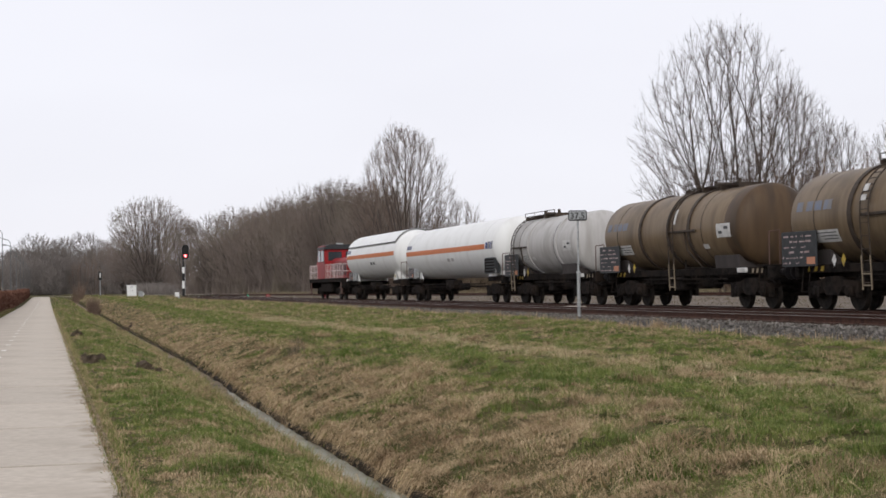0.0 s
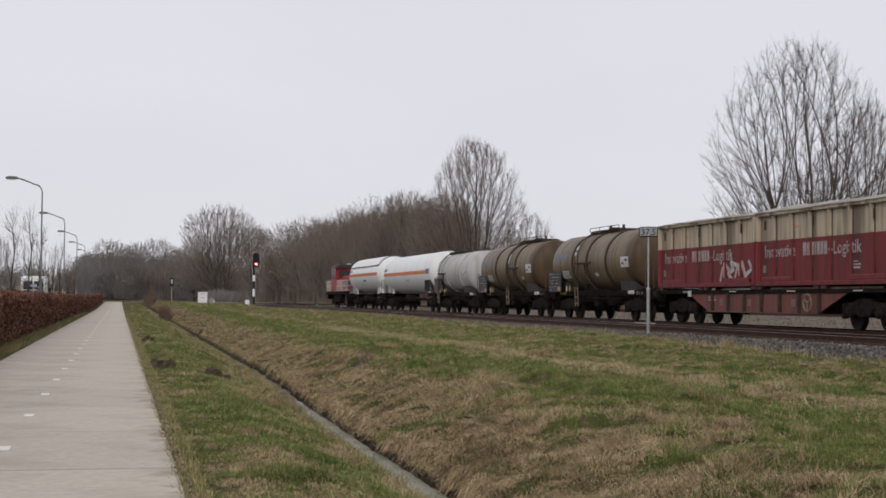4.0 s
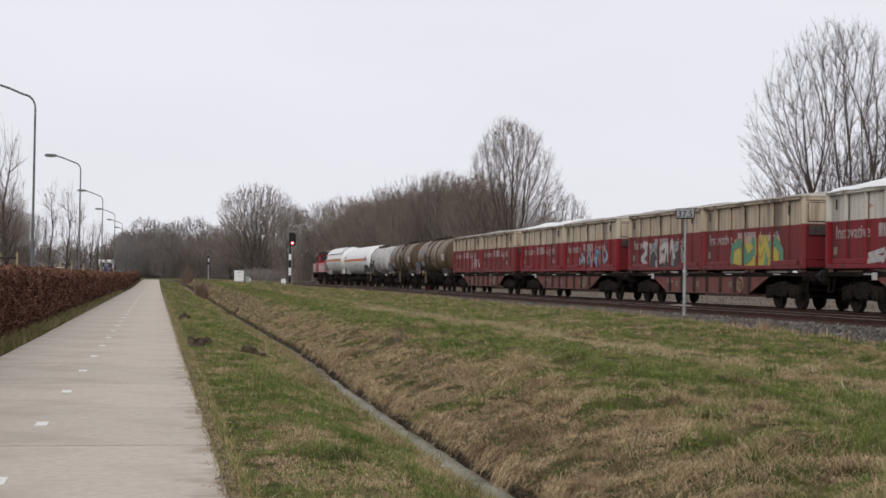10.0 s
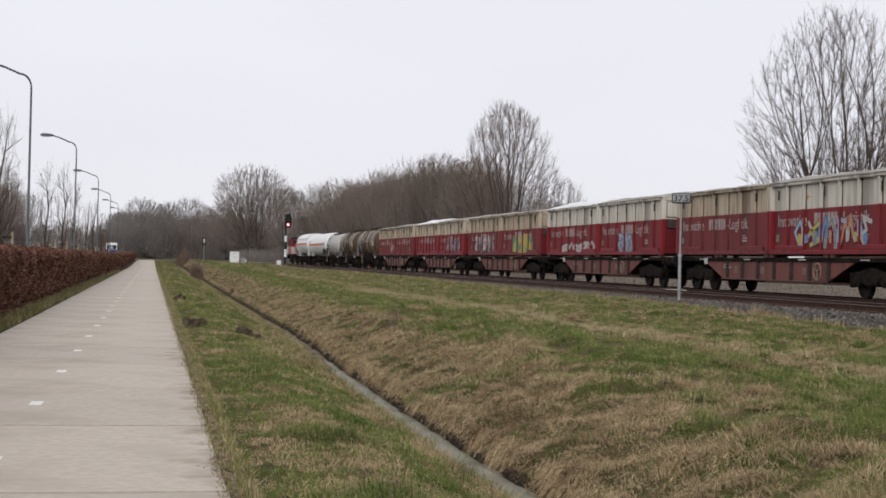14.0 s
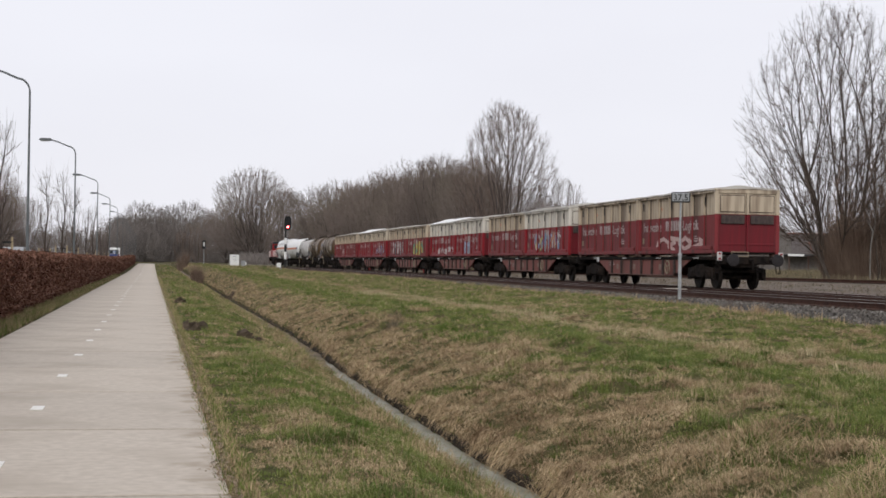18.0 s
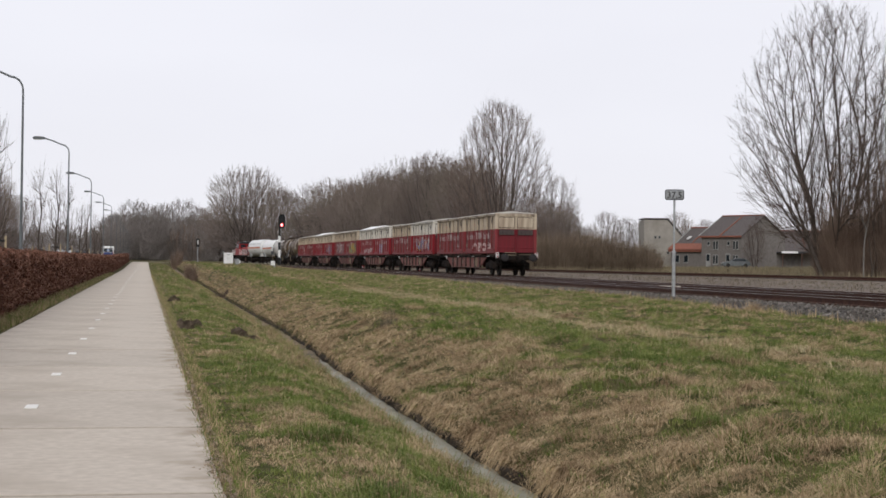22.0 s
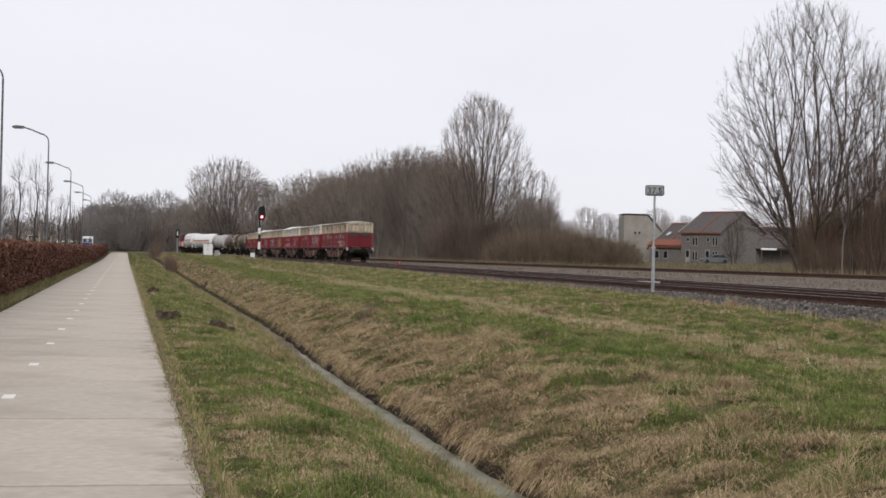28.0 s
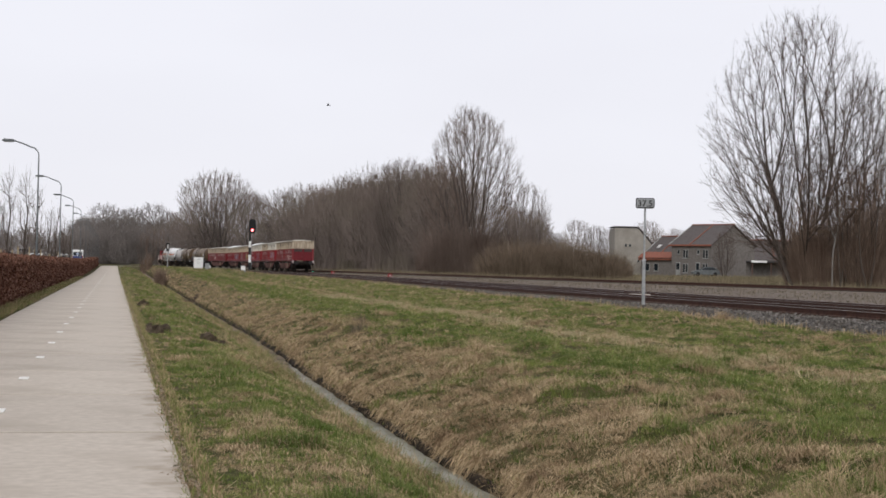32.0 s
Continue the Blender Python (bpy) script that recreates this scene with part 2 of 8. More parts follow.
# ---- mesh helpers ----
class G:
    """Collects vertices and faces of one mesh."""

    def __init__(self):
        self.v, self.f = [], []

    def box(self, x0, x1, y0, y1, z0, z1):
        i = len(self.v)
        self.v += [(x0, y0, z0), (x1, y0, z0), (x1, y1, z0), (x0, y1, z0), (x0, y0, z1), (x1, y0, z1), (x1, y1, z1), (x0, y1, z1)]
        self.f += [(i, i + 3, i + 2, i + 1), (i + 4, i + 5, i + 6, i + 7), (i, i + 1, i + 5, i + 4), (i + 1, i + 2, i + 6, i + 5), (i + 2, i + 3, i + 7, i + 6), (i + 3, i, i + 4, i + 7)]
        return self

    def cbox(self, x0, x1, y0, y1, z0, z1, c=0.02):
        """A box with all edges chamfered."""
        i = len(self.v)
        k = 0
        idx = {}
        for sx in (0, 1):
            for sy in (0, 1):
                for sz in (0, 1):
                    X, Y, Z = (x0, x1)[sx], (y0, y1)[sy], (z0, z1)[sz]
                    dx, dy, dz = (c, -c)[sx], (c, -c)[sy], (c, -c)[sz]
                    for ax, p in (("x", (X, Y + dy, Z + dz)), ("y", (X + dx, Y, Z + dz)), ("z", (X + dx, Y + dy, Z))):
                        self.v.append(p)
                        idx[(sx, sy, sz, ax)] = i + k
                        k += 1
        q = lambda *a: self.f.append(tuple(idx[t] for t in a))
        for s in (0, 1):
            a = [(s, 0, 0, "x"), (s, 1, 0, "x"), (s, 1, 1, "x"), (s, 0, 1, "x")]
            q(*(a if s else a[::-1]))
            a = [(0, s, 0, "y"), (0, s, 1, "y"), (1, s, 1, "y"), (1, s, 0, "y")]
            q(*(a if s else a[::-1]))
            a = [(0, 0, s, "z"), (1, 0, s, "z"), (1, 1, s, "z"), (0, 1, s, "z")]
            q(*(a if s else a[::-1]))
        for s in (0, 1):
            for t in (0, 1):
                q((s, t, 0, "x"), (s, t, 1, "x"), (s, t, 1, "y"), (s, t, 0, "y"))
                q((s, 0, t, "x"), (s, 1, t, "x"), (s, 1, t, "z"), (s, 0, t, "z"))
                q((0, s, t, "y"), (1, s, t, "y"), (1, s, t, "z"), (0, s, t, "z"))
                for u in (0, 1):
                    q((s, t, u, "x"), (s, t, u, "y"), (s, t, u, "z"))
        return self

    def tube(self, p0, p1, r0, r1=None, n=8, caps=True):
        """A tapered rod between two points."""
        r1 = r0 if r1 is None else r1
        ax, ay, az = p0
        bx, by, bz = p1
        dx, dy, dz = bx - ax, by - ay, bz - az
        L = math.sqrt(dx * dx + dy * dy + dz * dz) or 1e-6
        dx, dy, dz = dx / L, dy / L, dz / L
        if abs(dz) < 0.9:
            ux, uy, uz = -dy, dx, 0.0
        else:
            ux, uy, uz = 0.0, -dz, dy
        m = math.sqrt(ux * ux + uy * uy + uz * uz)
        ux, uy, uz = ux / m, uy / m, uz / m
        wx, wy, wz = dy * uz - dz * uy, dz * ux - dx * uz, dx * uy - dy * ux
        i = len(self.v)
        for x, y, z, r in ((ax, ay, az, r0), (bx, by, bz, r1)):
            for k in range(n):
                a = 2 * math.pi * k / n
                c, s = math.cos(a) * r, math.sin(a) * r
                self.v.append((x + ux * c + wx * s, y + uy * c + wy * s, z + uz * c + wz * s))
        for k in range(n):
            j = (k + 1) % n
            self.f.append((i + k, i + j, i + n + j, i + n + k))
        if caps:
            self.f.append(tuple(range(i + n - 1, i - 1, -1)))
            self.f.append(tuple(range(i + n, i + 2 * n)))
        return self

    def chain(self, pts, r, n=8):
        for a, b in zip(pts, pts[1:]):
            self.tube(a, b, r, r, n)
        return self

    def lathe(self, prof, n=32, axis="y", at=(0, 0, 0)):
        """Turns a profile of (along, radius) round an axis."""
        i = len(self.v)
        for s, r in prof:
            for k in range(n):
                a = 2 * math.pi * k / n
                c, d = math.cos(a) * r, math.sin(a) * r
                p = {"y": (c, s, d), "x": (s, c, d), "z": (c, d, s)}[axis]
                self.v.append((p[0] + at[0], p[1] + at[1], p[2] + at[2]))
        for q in range(len(prof) - 1):
            for k in range(n):
                j = (k + 1) % n
                self.f.append((i + q * n + k, i + q * n + j, i + (q + 1) * n + j, i + (q + 1) * n + k))
        self.f.append(tuple(i + k for k in range(n)))
        self.f.append(tuple(i + (len(prof) - 1) * n + k for k in range(n - 1, -1, -1)))
        return self

    def prism(self, pts, a, b, axis="x"):
        """A flat outline pushed from a to b along an axis."""
        i, n = len(self.v), len(pts)
        for s in (a, b):
            for u, w in pts:
                self.v.append({"x": (s, u, w), "y": (u, s, w), "z": (u, w, s)}[axis])
        self.f.append(tuple(range(i, i + n)))
        self.f.append(tuple(range(i + 2 * n - 1, i + n - 1, -1)))
        for k in range(n):
            j = (k + 1) % n
            self.f.append((i + k, i + n + k, i + n + j, i + j))
        return self

    def mesh(self, name, mat, smooth=False):
        me = bpy.data.meshes.new(name)
        me.from_pydata(self.v, [], self.f)
        bm = bmesh.new()
        bm.from_mesh(me)
        bmesh.ops.recalc_face_normals(bm, faces=bm.faces)
        bm.to_mesh(me)
        bm.free()
        if smooth:
            me.polygons.foreach_set("use_smooth", [True] * len(me.polygons))
            me.set_sharp_from_angle(angle=radians(40))
        me.materials.append(mat)
        return me


def fastmesh(name, verts, faces, mat):
    """A mesh straight from lists, without a check of its normals."""
    me = bpy.data.meshes.new(name)
    me.from_pydata(verts, [], faces)
    me.materials.append(mat)
    return me


def trimesh(name, co, mat):
    """Loose triangles from an array of shape (n, 3, 3)."""
    n = len(co)
    me = bpy.data.meshes.new(name)
    me.vertices.add(3 * n)
    me.vertices.foreach_set("co", np.asarray(co, dtype=np.float32).ravel())
    me.loops.add(3 * n)
    me.loops.foreach_set("vertex_index", np.arange(3 * n, dtype=np.int32))
    me.polygons.add(n)
    me.polygons.foreach_set("loop_start", np.arange(0, 3 * n, 3, dtype=np.int32))
    me.update(calc_edges=True)
    me.materials.append(mat)
    return me


def part(name, g, mat, parent=None, label="", at=None, smooth=False):
    """Links one mesh as an object under its thing or part."""
    ob = new(name, g.mesh(name, mat, smooth) if isinstance(g, G) else g)
    if parent:
        ob.parent = parent
    if at is not None:
        ob.matrix_basis = at
    if label:
        ob["label"] = label
    return ob


def thing(name, at, label, category, group="", kind=""):
    e = new(name)
    e.empty_display_size = 0.3
    e.matrix_basis = at
    return tagged(e, label, category, group, kind)


def step(a, b, x):
    t = min(1.0, max(0.0, (x - a) / (b - a)))
    return t * t * (3 - 2 * t)


# ---- plan: the path runs along y, the railway beside it ----
PATH_L, PATH_R = -2.02, 0.385
NEAR_OFF, NEAR_Z = -4.4, 0.33
TRACK_X, RAIL_Z, TRACK_END = 22.0, 0.30, 412
SIDE_Z = 0.52


def heading(s):
    """The track's turn to the left (radians): a short double bend beyond the level crossing."""
    return 0.15 * min(1.0, max(0.0, (s - 257) / 42)) - 0.11 * min(1.0, max(0.0, (s - 311) / 26))


CENTRE_LINE = [(TRACK_X, 250.0)]
for _k in range(400):
    _a = heading(250.25 + _k * 0.5)
    CENTRE_LINE.append((CENTRE_LINE[-1][0] - 0.5 * math.sin(_a), CENTRE_LINE[-1][1] + 0.5 * math.cos(_a)))


def rail_at(s, off=0.0):
    """Place and heading (degrees to the left) of the main track s metres along it."""
    if s <= 250:
        return TRACK_X + off, s, 0.0
    a = heading(s)
    k = min(int((s - 250) * 2), 399)
    (x0, y0), (x1, y1) = CENTRE_LINE[k], CENTRE_LINE[k + 1]
    f = (s - 250) * 2 - k
    return x0 + (x1 - x0) * f + off * math.cos(a), y0 + (y1 - y0) * f + off * math.sin(a), math.degrees(a)


def side_at(y):
    """The siding's centre line: it leaves the main track far off and swings away."""
    return max(rail_at(y)[0], 40.0 - (y - 85.0) * 0.123) if y > 60 else 43.1 + (60 - y) * 0.06


PROFILE = [(-900, 0.0), (-14, 0.04), (-12.5, 0.08), (-4.8, 0.08), (-3.6, -0.02), (-2.2, -0.05), (0.4, -0.05), (1.4, -0.06), (1.9, -0.15), (2.5, -0.42), (3.05, -0.70), (3.22, -0.86), (3.50, -0.86), (3.53, -0.64),
           (3.62, -0.52), (4.1, -0.33), (4.7, -0.13), (5.2, -0.05), (5.9, -0.02), (7.0, -0.05), (9.0, -0.12), (12, -0.17), (15, -0.13), (19, -0.13), (25, -0.2), (36, -0.12), (43.5, -0.1), (48, 0.3), (60, 0.45), (110, 0.9), (900, 1.0)]


def swing(y):
    """Sideways swing of the ditch along its course."""
    return -0.07 - 0.34 * (1 - step(16, 40, y)) + 0.55 * step(35, 140, y) + 0.04 * noise.noise((y * 0.25, 6, 1))


def share(x):
    """How far the ground beside the ditch follows its swing."""
    return step(0.6, 2.4, x) * (1 - step(4.6, 7.0, x))


def level(u):
    for (a, p), (b, q) in zip(PROFILE, PROFILE[1:]):
        if u <= b:
            return p + (q - p) * max(0.0, (u - a) / (b - a))
    return 1.0


def bumps(x, y, u):
    b = 0.06 * noise.noise((x * 1.6, y * 1.3, 0)) + 0.045 * noise.noise((x * 0.7, y * 0.5, 0)) + 0.05 * noise.noise((x * 0.2, y * 0.13, 3)) if x > 0.7 else 0.0
    b *= step(0.7, 1.8, x)
    if u > 3.6 and y < 42:
        b += (0.13 * noise.noise((x * 2.3, y * 1.7, 11)) + 0.05 * noise.noise((x * 4.6, y * 3.6, 17))) * (1 - step(32, 46, y)) * step(3.6, 4.1, u)
    return b * (0.3 if 2.95 < u < 3.6 else 1.0)


def rise_at(x, y):
    r = 0.42 * step(120, 235, y)
    if x > 7:
        r += (0.13 * step(28, 48, y) + 0.09 * step(58, 95, y) - 0.24 * step(110, 200, y)) * step(7, 14, x) * (1 - step(20, 25, x))
    if x > 3.4:
        r += 0.26 * step(40, 125, y) * (1 - step(150, 235, y)) * step(3.5, 4.9, x) * (1 - step(6.5, 12, x))
    return r * 1.35 * (1 - step(17, 30, x)) if x > 4 else r


def land(x, y):
    """Height of the ground."""
    o = swing(y)
    u = x - o * share(x - o * share(x))
    z = level(u)
    if 1.3 < x < 5:
        z = z + (-0.1 - z) * step(228, 236, y)
    return z + rise_at(x, y) + bumps(x, y, u)


def ground():
    xs = [-900, -300, -120, -60, -30, -14, -12.5, -9, -4.8, -3.6, -2.5, -2.2, 0.3, 0.4, 0.6, 0.8, 0.95, 1.1, 1.3, 1.5, 1.7, 1.9, 2.2, 2.5, 2.8, 3.05, 3.22, 3.36, 3.50, 3.54, 3.62, 3.8, 3.95, 4.1, 4.3, 4.5, 4.7, 4.95, 5.2, 5.5, 5.85, 6.2, 6.55, 6.9, 7.25, 7.6, 8, 8.4, 8.8, 9.2, 9.6, 10, 10.5, 11, 11.5, 12, 12.6,
          13.2, 14, 14.7, 15.4, 16, 16.7, 17.4, 18, 18.5, 19, 20, 22, 25, 27, 29, 32, 36, 40, 46, 52, 60, 75, 90, 110, 150, 220, 350, 900]
    ys = [-200, -90] + [-50 + 2.0 * i for i in range(24)] + [-2, -1] + [i * 0.5 for i in range(0, 11)] + [5.5 + i * 0.25 for i in range(0, 138)] + [40 + i * 1.0 for i in range(60)] + [100 + i * 3.0 for i in range(60)] + [280 + i * 12 for i in range(20)] + [560, 700, 1000, 1600, 3000]
    v = []
    for y in ys:
        o = swing(y)
        for x in xs:
            q = x + o * share(x)
            z = level(x)
            if 1.3 < x < 5:
                z = z + (-0.1 - z) * step(228, 236, y)
            v.append((q, y, z + rise_at(q, y) + bumps(q, y, x)))
    n = len(xs)
    f = [(j * n + i, j * n + i + 1, (j + 1) * n + i + 1, (j + 1) * n + i) for j in range(len(ys) - 1) for i in range(n - 1)]
    ob = new("ground", fastmesh("ground", v, f, M_ground))
    ob.data.polygons.foreach_set("use_smooth", [True] * len(f))
    tagged(ob, "rough winter grass verge, ditch banks and trackside field", "ground", kind="structure")


def strip(name, mat, rows, label, category="", kind="structure"):
    """A sheet from rows of points across it."""
    n = len(rows[0])
    v = [p for r in rows for p in r]
    f = [(j * n + i, j * n + i + 1, (j + 1) * n + i + 1, (j + 1) * n + i) for j in range(len(rows) - 1) for i in range(n - 1)]
    ob = new(name, fastmesh(name, v, f, mat))
    return tagged(ob, label, category or name, kind=kind)


def water():
    rows = []
    for k in range(0, 282):
        y = k * 1.0 - 50
        d = swing(y)
        z = -0.74 + 0.42 * step(120, 235, y)
        rows.append([(2.95 + d, y, z), (3.25 + d, y, z), (3.56 + d, y, z)])
    strip("water", M_water, rows, "shallow murky grey-green water in a narrow ditch")


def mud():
    """The earth face under the overhanging turf at the far side of the ditch, with the overhang's shade in its dark
    colour, and the silt along the near side.
    """
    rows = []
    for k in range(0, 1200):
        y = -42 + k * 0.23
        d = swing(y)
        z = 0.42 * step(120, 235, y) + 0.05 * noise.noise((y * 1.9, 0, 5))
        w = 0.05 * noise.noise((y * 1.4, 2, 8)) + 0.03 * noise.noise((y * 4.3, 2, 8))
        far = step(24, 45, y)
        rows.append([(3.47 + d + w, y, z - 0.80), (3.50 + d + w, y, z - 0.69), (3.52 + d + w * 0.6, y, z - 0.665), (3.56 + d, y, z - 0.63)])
    strip("shaded_mud_bank", M_mudshade, rows, "ditch earth under overhanging turf, the turf's shade put into its dark colour", "mud")
    rows = []
    for k in range(0, 1200):
        y = -42 + k * 0.23
        d = swing(y)
        z = 0.42 * step(120, 235, y)
        w = 0.11 * noise.noise((y * 0.8, 4, 8)) + 0.07 * noise.noise((y * 3.1, 4, 8))
        far = step(21, 30, y)
        rows.append([(2.98 + d, y, z - 0.665), (3.06 + d + w * 0.5, y, z - 0.70), (3.18 + d + w, y, z - 0.722 + 0.02 * far), (3.21 + d + w + 0.27 * far, y, z - 0.76 + 0.05 * far)])
    strip("silt_edge", M_silt, rows, "pale brown silt and dead leaves along the water", "silt")


M_silt = surf("silt", (0.13, 0.098, 0.064), (0.28, 0.215, 0.142), 9, 0.9, bump=0.8, fine=30, c3=(0.055, 0.045, 0.028), big=2.2)


def cycle_path():
    base = tagged(new("cycle_path", G().box(PATH_L + 0.05, PATH_R - 0.05, -52, 236, -0.4, -0.03).mesh("cycle_path", M_joint)), "pale concrete cycle path of cast slabs", "path", kind="structure")
    random.seed(4)
    pitch = 2.84
    g = G().cbox(PATH_L, PATH_R, 0, pitch - 0.078, -0.10, 0.0, 0.004)
    me = g.mesh("slab", M_slab)
    for k in range(-18, 88):
        y = k * pitch + 10.12 - 3 * pitch
        z0, z1 = 0.42 * step(120, 235, y), 0.42 * step(120, 235, y + pitch)
        part("slab", me, M_slab, base, at=pose(random.uniform(-0.006, 0.006), y, z0 + random.uniform(-0.0015, 0.0025), math.degrees(math.atan2(z1 - z0, pitch))))
    dash = G().cbox(-0.045, 0.045, -0.14, 0.14, 0.0, 0.007, 0.002).mesh("dash", M_white)
    for k in range(92):
        y = DASH0 + (k - 14) * 3.15
        part("dash", dash, M_white, base, at=pose(-0.815, y, 0.42 * step(120, 235, y) + 0.0005))


DASH0 = 5.2


M_brownstone = surf("stained_stone", (0.045, 0.031, 0.024), (0.11, 0.078, 0.060), 3, 0.9, bump=0, island=0.5, spec=0.1)


def rail(name, line, mat_head, label, s0, s1, ds, zhead, parent):
    """One rail: foot, web and head swept along a line."""
    prof = [(-0.065, -0.16), (0.065, -0.16), (0.065, -0.145), (0.012, -0.125), (0.012, -0.045), (0.036, -0.035), (0.036, -0.004), (-0.036, -0.004), (-0.036, -0.035), (-0.012, -0.045), (-0.012, -0.125), (-0.065, -0.145)]
    v, f, n = [], [], len(prof)
    s, m = s0, 0
    while s <= s1:
        x, y = line(s)
        v += [(x + a, y, zhead + b) for a, b in prof]
        s += ds
        m += 1
    for j in range(m - 1):
        for i in range(n):
            k = (i + 1) % n
            f.append((j * n + i, j * n + k, (j + 1) * n + k, (j + 1) * n + i))
    r = part(name, fastmesh(name, v, f, M_rail), M_rail, parent, label)
    v, f = [], []
    s, m = s0, 0
    while s <= s1:
        x, y = line(s)
        v += [(x - 0.033, y, zhead - 0.002), (x - 0.026, y, zhead), (x + 0.026, y, zhead), (x + 0.033, y, zhead - 0.002)]
        s += ds
        m += 1
    for j in range(m - 1):
        for i in range(3):
            f.append((j * 4 + i, j * 4 + i + 1, (j + 1) * 4 + i + 1, (j + 1) * 4 + i))
    part("running_surface", fastmesh("running_surface", v, f, mat_head), mat_head, r)
    return r


def stones(name, mat, n, spread, label, rnd, y0):
    """Loose crushed stones over the bed; spread draws their places across the track."""
    y = y0 + 115 * rnd.uniform(0, 1, n) ** 1.6
    off = spread(n)
    z = np.interp(off, [b[0] for b in BED], [b[1] for b in BED]) + rnd.uniform(0.0, 0.03, n)
    p = np.stack([TRACK_X + off, y, z], 1)
    q = rnd.normal(0, 1, (n, 4, 3))
    q = p[:, None] + q / np.linalg.norm(q, axis=2)[:, :, None] * rnd.uniform(0.03, 0.06, n)[:, None, None]
    tagged(new(name, trimesh(name, np.concatenate([q[:, [0, 1, 2]], q[:, [0, 2, 3]], q[:, [0, 3, 1]], q[:, [1, 3, 2]]]), mat)), label, "ballast", kind="stuff")


BED = ((-7.3, -0.6), (-6.9, -0.34), (-6.45, -0.05), (-6.1, 0.12), (-5.6, 0.15), (-4.4, 0.15), (-3.2, 0.15), (-2.4, 0.10), (-1.75, 0.15), (-1.2, 0.17), (0, 0.165), (1.2, 0.17), (1.75, 0.15), (2.6, -0.1), (3.2, -0.42))


def track_at(name, off, zhead, label, first, count):
    """Rails and sleepers of one of the two parallel tracks."""
    track = thing(name, pose(0, 0, 0), label, "railway track", kind="structure")
    for side in (-0.755, 0.755):
        rail("rail", lambda s: rail_at(s, off + side)[:2], M_railhead, "", -40, TRACK_END, 4.0, zhead, track)
    sl = G().cbox(-1.3, 1.3, -0.13, 0.13, -0.14, 0.0, 0.02).mesh("sleeper", M_sleeper)
    for k in range(count):
        x, y, a = rail_at(first + k * 0.62, off)
        part("sleeper", sl, M_sleeper, track, at=pose(x, y, zhead - 0.155, rz=a + random.uniform(-0.5, 0.5)))
    return sl


def railway():
    rows = []
    for k in range(0, 114):
        s = -40 + k * 4.0
        r = []
        for off, z in BED:
            x, y, a = rail_at(s, off + 0.06 * noise.noise((s * 0.4, off * 3, 1)))
            r.append((x, y, z + 0.05 * noise.noise((s * 0.7, off, 7)) * (off < -5.7 or off > 1.3)))
        rows.append(r)
    strip("ballast_bed", M_ballast, rows, "grey crushed-stone ballast bed under the two tracks", "ballast")
    for c, z in ((0, 0.19), (NEAR_OFF, 0.17)):
        rows = [[(*rail_at(-40 + k * 4.0, c + off)[:2], z - 0.05 * (abs(off) > 1.3)) for off in (-1.45, -1.25, 1.25, 1.45)] for k in range(114)]
        strip("track_bed", M_bedstain, rows, "oil- and rust-stained ballast between the rails", "ballast")
    rnd = np.random.default_rng(12)
    stones("ballast_stones", M_stone, 30000, lambda n: np.where(rnd.uniform(0, 1, n) < 0.72, rnd.uniform(-7.05, -5.7, n), rnd.uniform(-3.3, 2.4, n)), "loose grey crushed stones along the track shoulder", rnd, 19)
    stones("stained_stones", M_brownstone, 16000, lambda n: np.where(rnd.uniform(0, 1, n) < 0.6, NEAR_OFF, 0) + rnd.uniform(-1.3, 1.3, n), "rust-brown stained stones between the rails", rnd, 22)
    sl = track_at("main_track", 0.0, RAIL_Z, "dark worn rails on tarred sleepers in grey ballast", 30, 300)
    track_at("near_track", NEAR_OFF, NEAR_Z, "empty parallel track with dark rusty rails in grey ballast", 19, 300)
    slab = tagged(new("duct_cover", G().cbox(-0.42, 0.42, -0.2, 0.2, -0.12, 0.08, 0.02).mesh("duct_cover", M_concrete)), "pale concrete duct cover between the tracks", "concrete slab")
    slab.matrix_basis = pose(20.0, 55.4, 0.21, rz=-65)
    rows = []
    for k in range(0, 70):
        y = -20 + k * 4.0
        c = side_at(y)
        w = min(1.0, (c - rail_at(y)[0]) / 6)
        x0 = rail_at(y, 2.4)[0]
        r = [(x0, y, -0.02), (x0 + (c - x0) * 0.5, y, 0.12)]
        for off, z in ((-2.2, 0.22), (-1.5, 0.32), (0, 0.33), (1.5, 0.32), (2.6, 0.2), (3.4, -0.3)):
            r.append((max(c + off, x0 + 0.01 * (off + 3)) + 0.2 * noise.noise((y * 0.3, off, 2)), y, 0.17 * (1 - w) + z * w if off < 3 else -0.2))
        rows.append(r)
    strip("gravel_bed", M_gravel, rows, "pale weedy gravel between main track and siding", "gravel")
    side = thing("siding_track", pose(0, 0, 0), "rusty siding rails half sunk in weedy gravel", "railway track", kind="structure")
    for off in (-0.755, 0.755):
        rail("rail", lambda y: (side_at(y) + off, y), M_rail, "", -20, 216, 4.0, SIDE_Z, side)
    for k in range(220):
        y = 30 + k * 0.8
        part("sleeper", sl, M_sleeper, side, at=pose(side_at(y), y, SIDE_Z - 0.16, rz=6))


def road():
    rows = [[(-12.4, y, 0.14 + 0.42 * step(120, 235, y)), (-4.9, y, 0.14 + 0.42 * step(120, 235, y))] for y in range(-40, 900, 10)]
    strip("road", M_asphalt, rows, "grey asphalt road behind the hedge")
    rows = [[(x, 238.0, 0.44), (x, 245.5, 0.44)] for x in range(-40, 60, 4)]
    strip("cross_road", M_concrete, rows, "pale side road crossing the end of the cycle path", "road")


ground()
water()
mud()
cycle_path()
railway()
road()


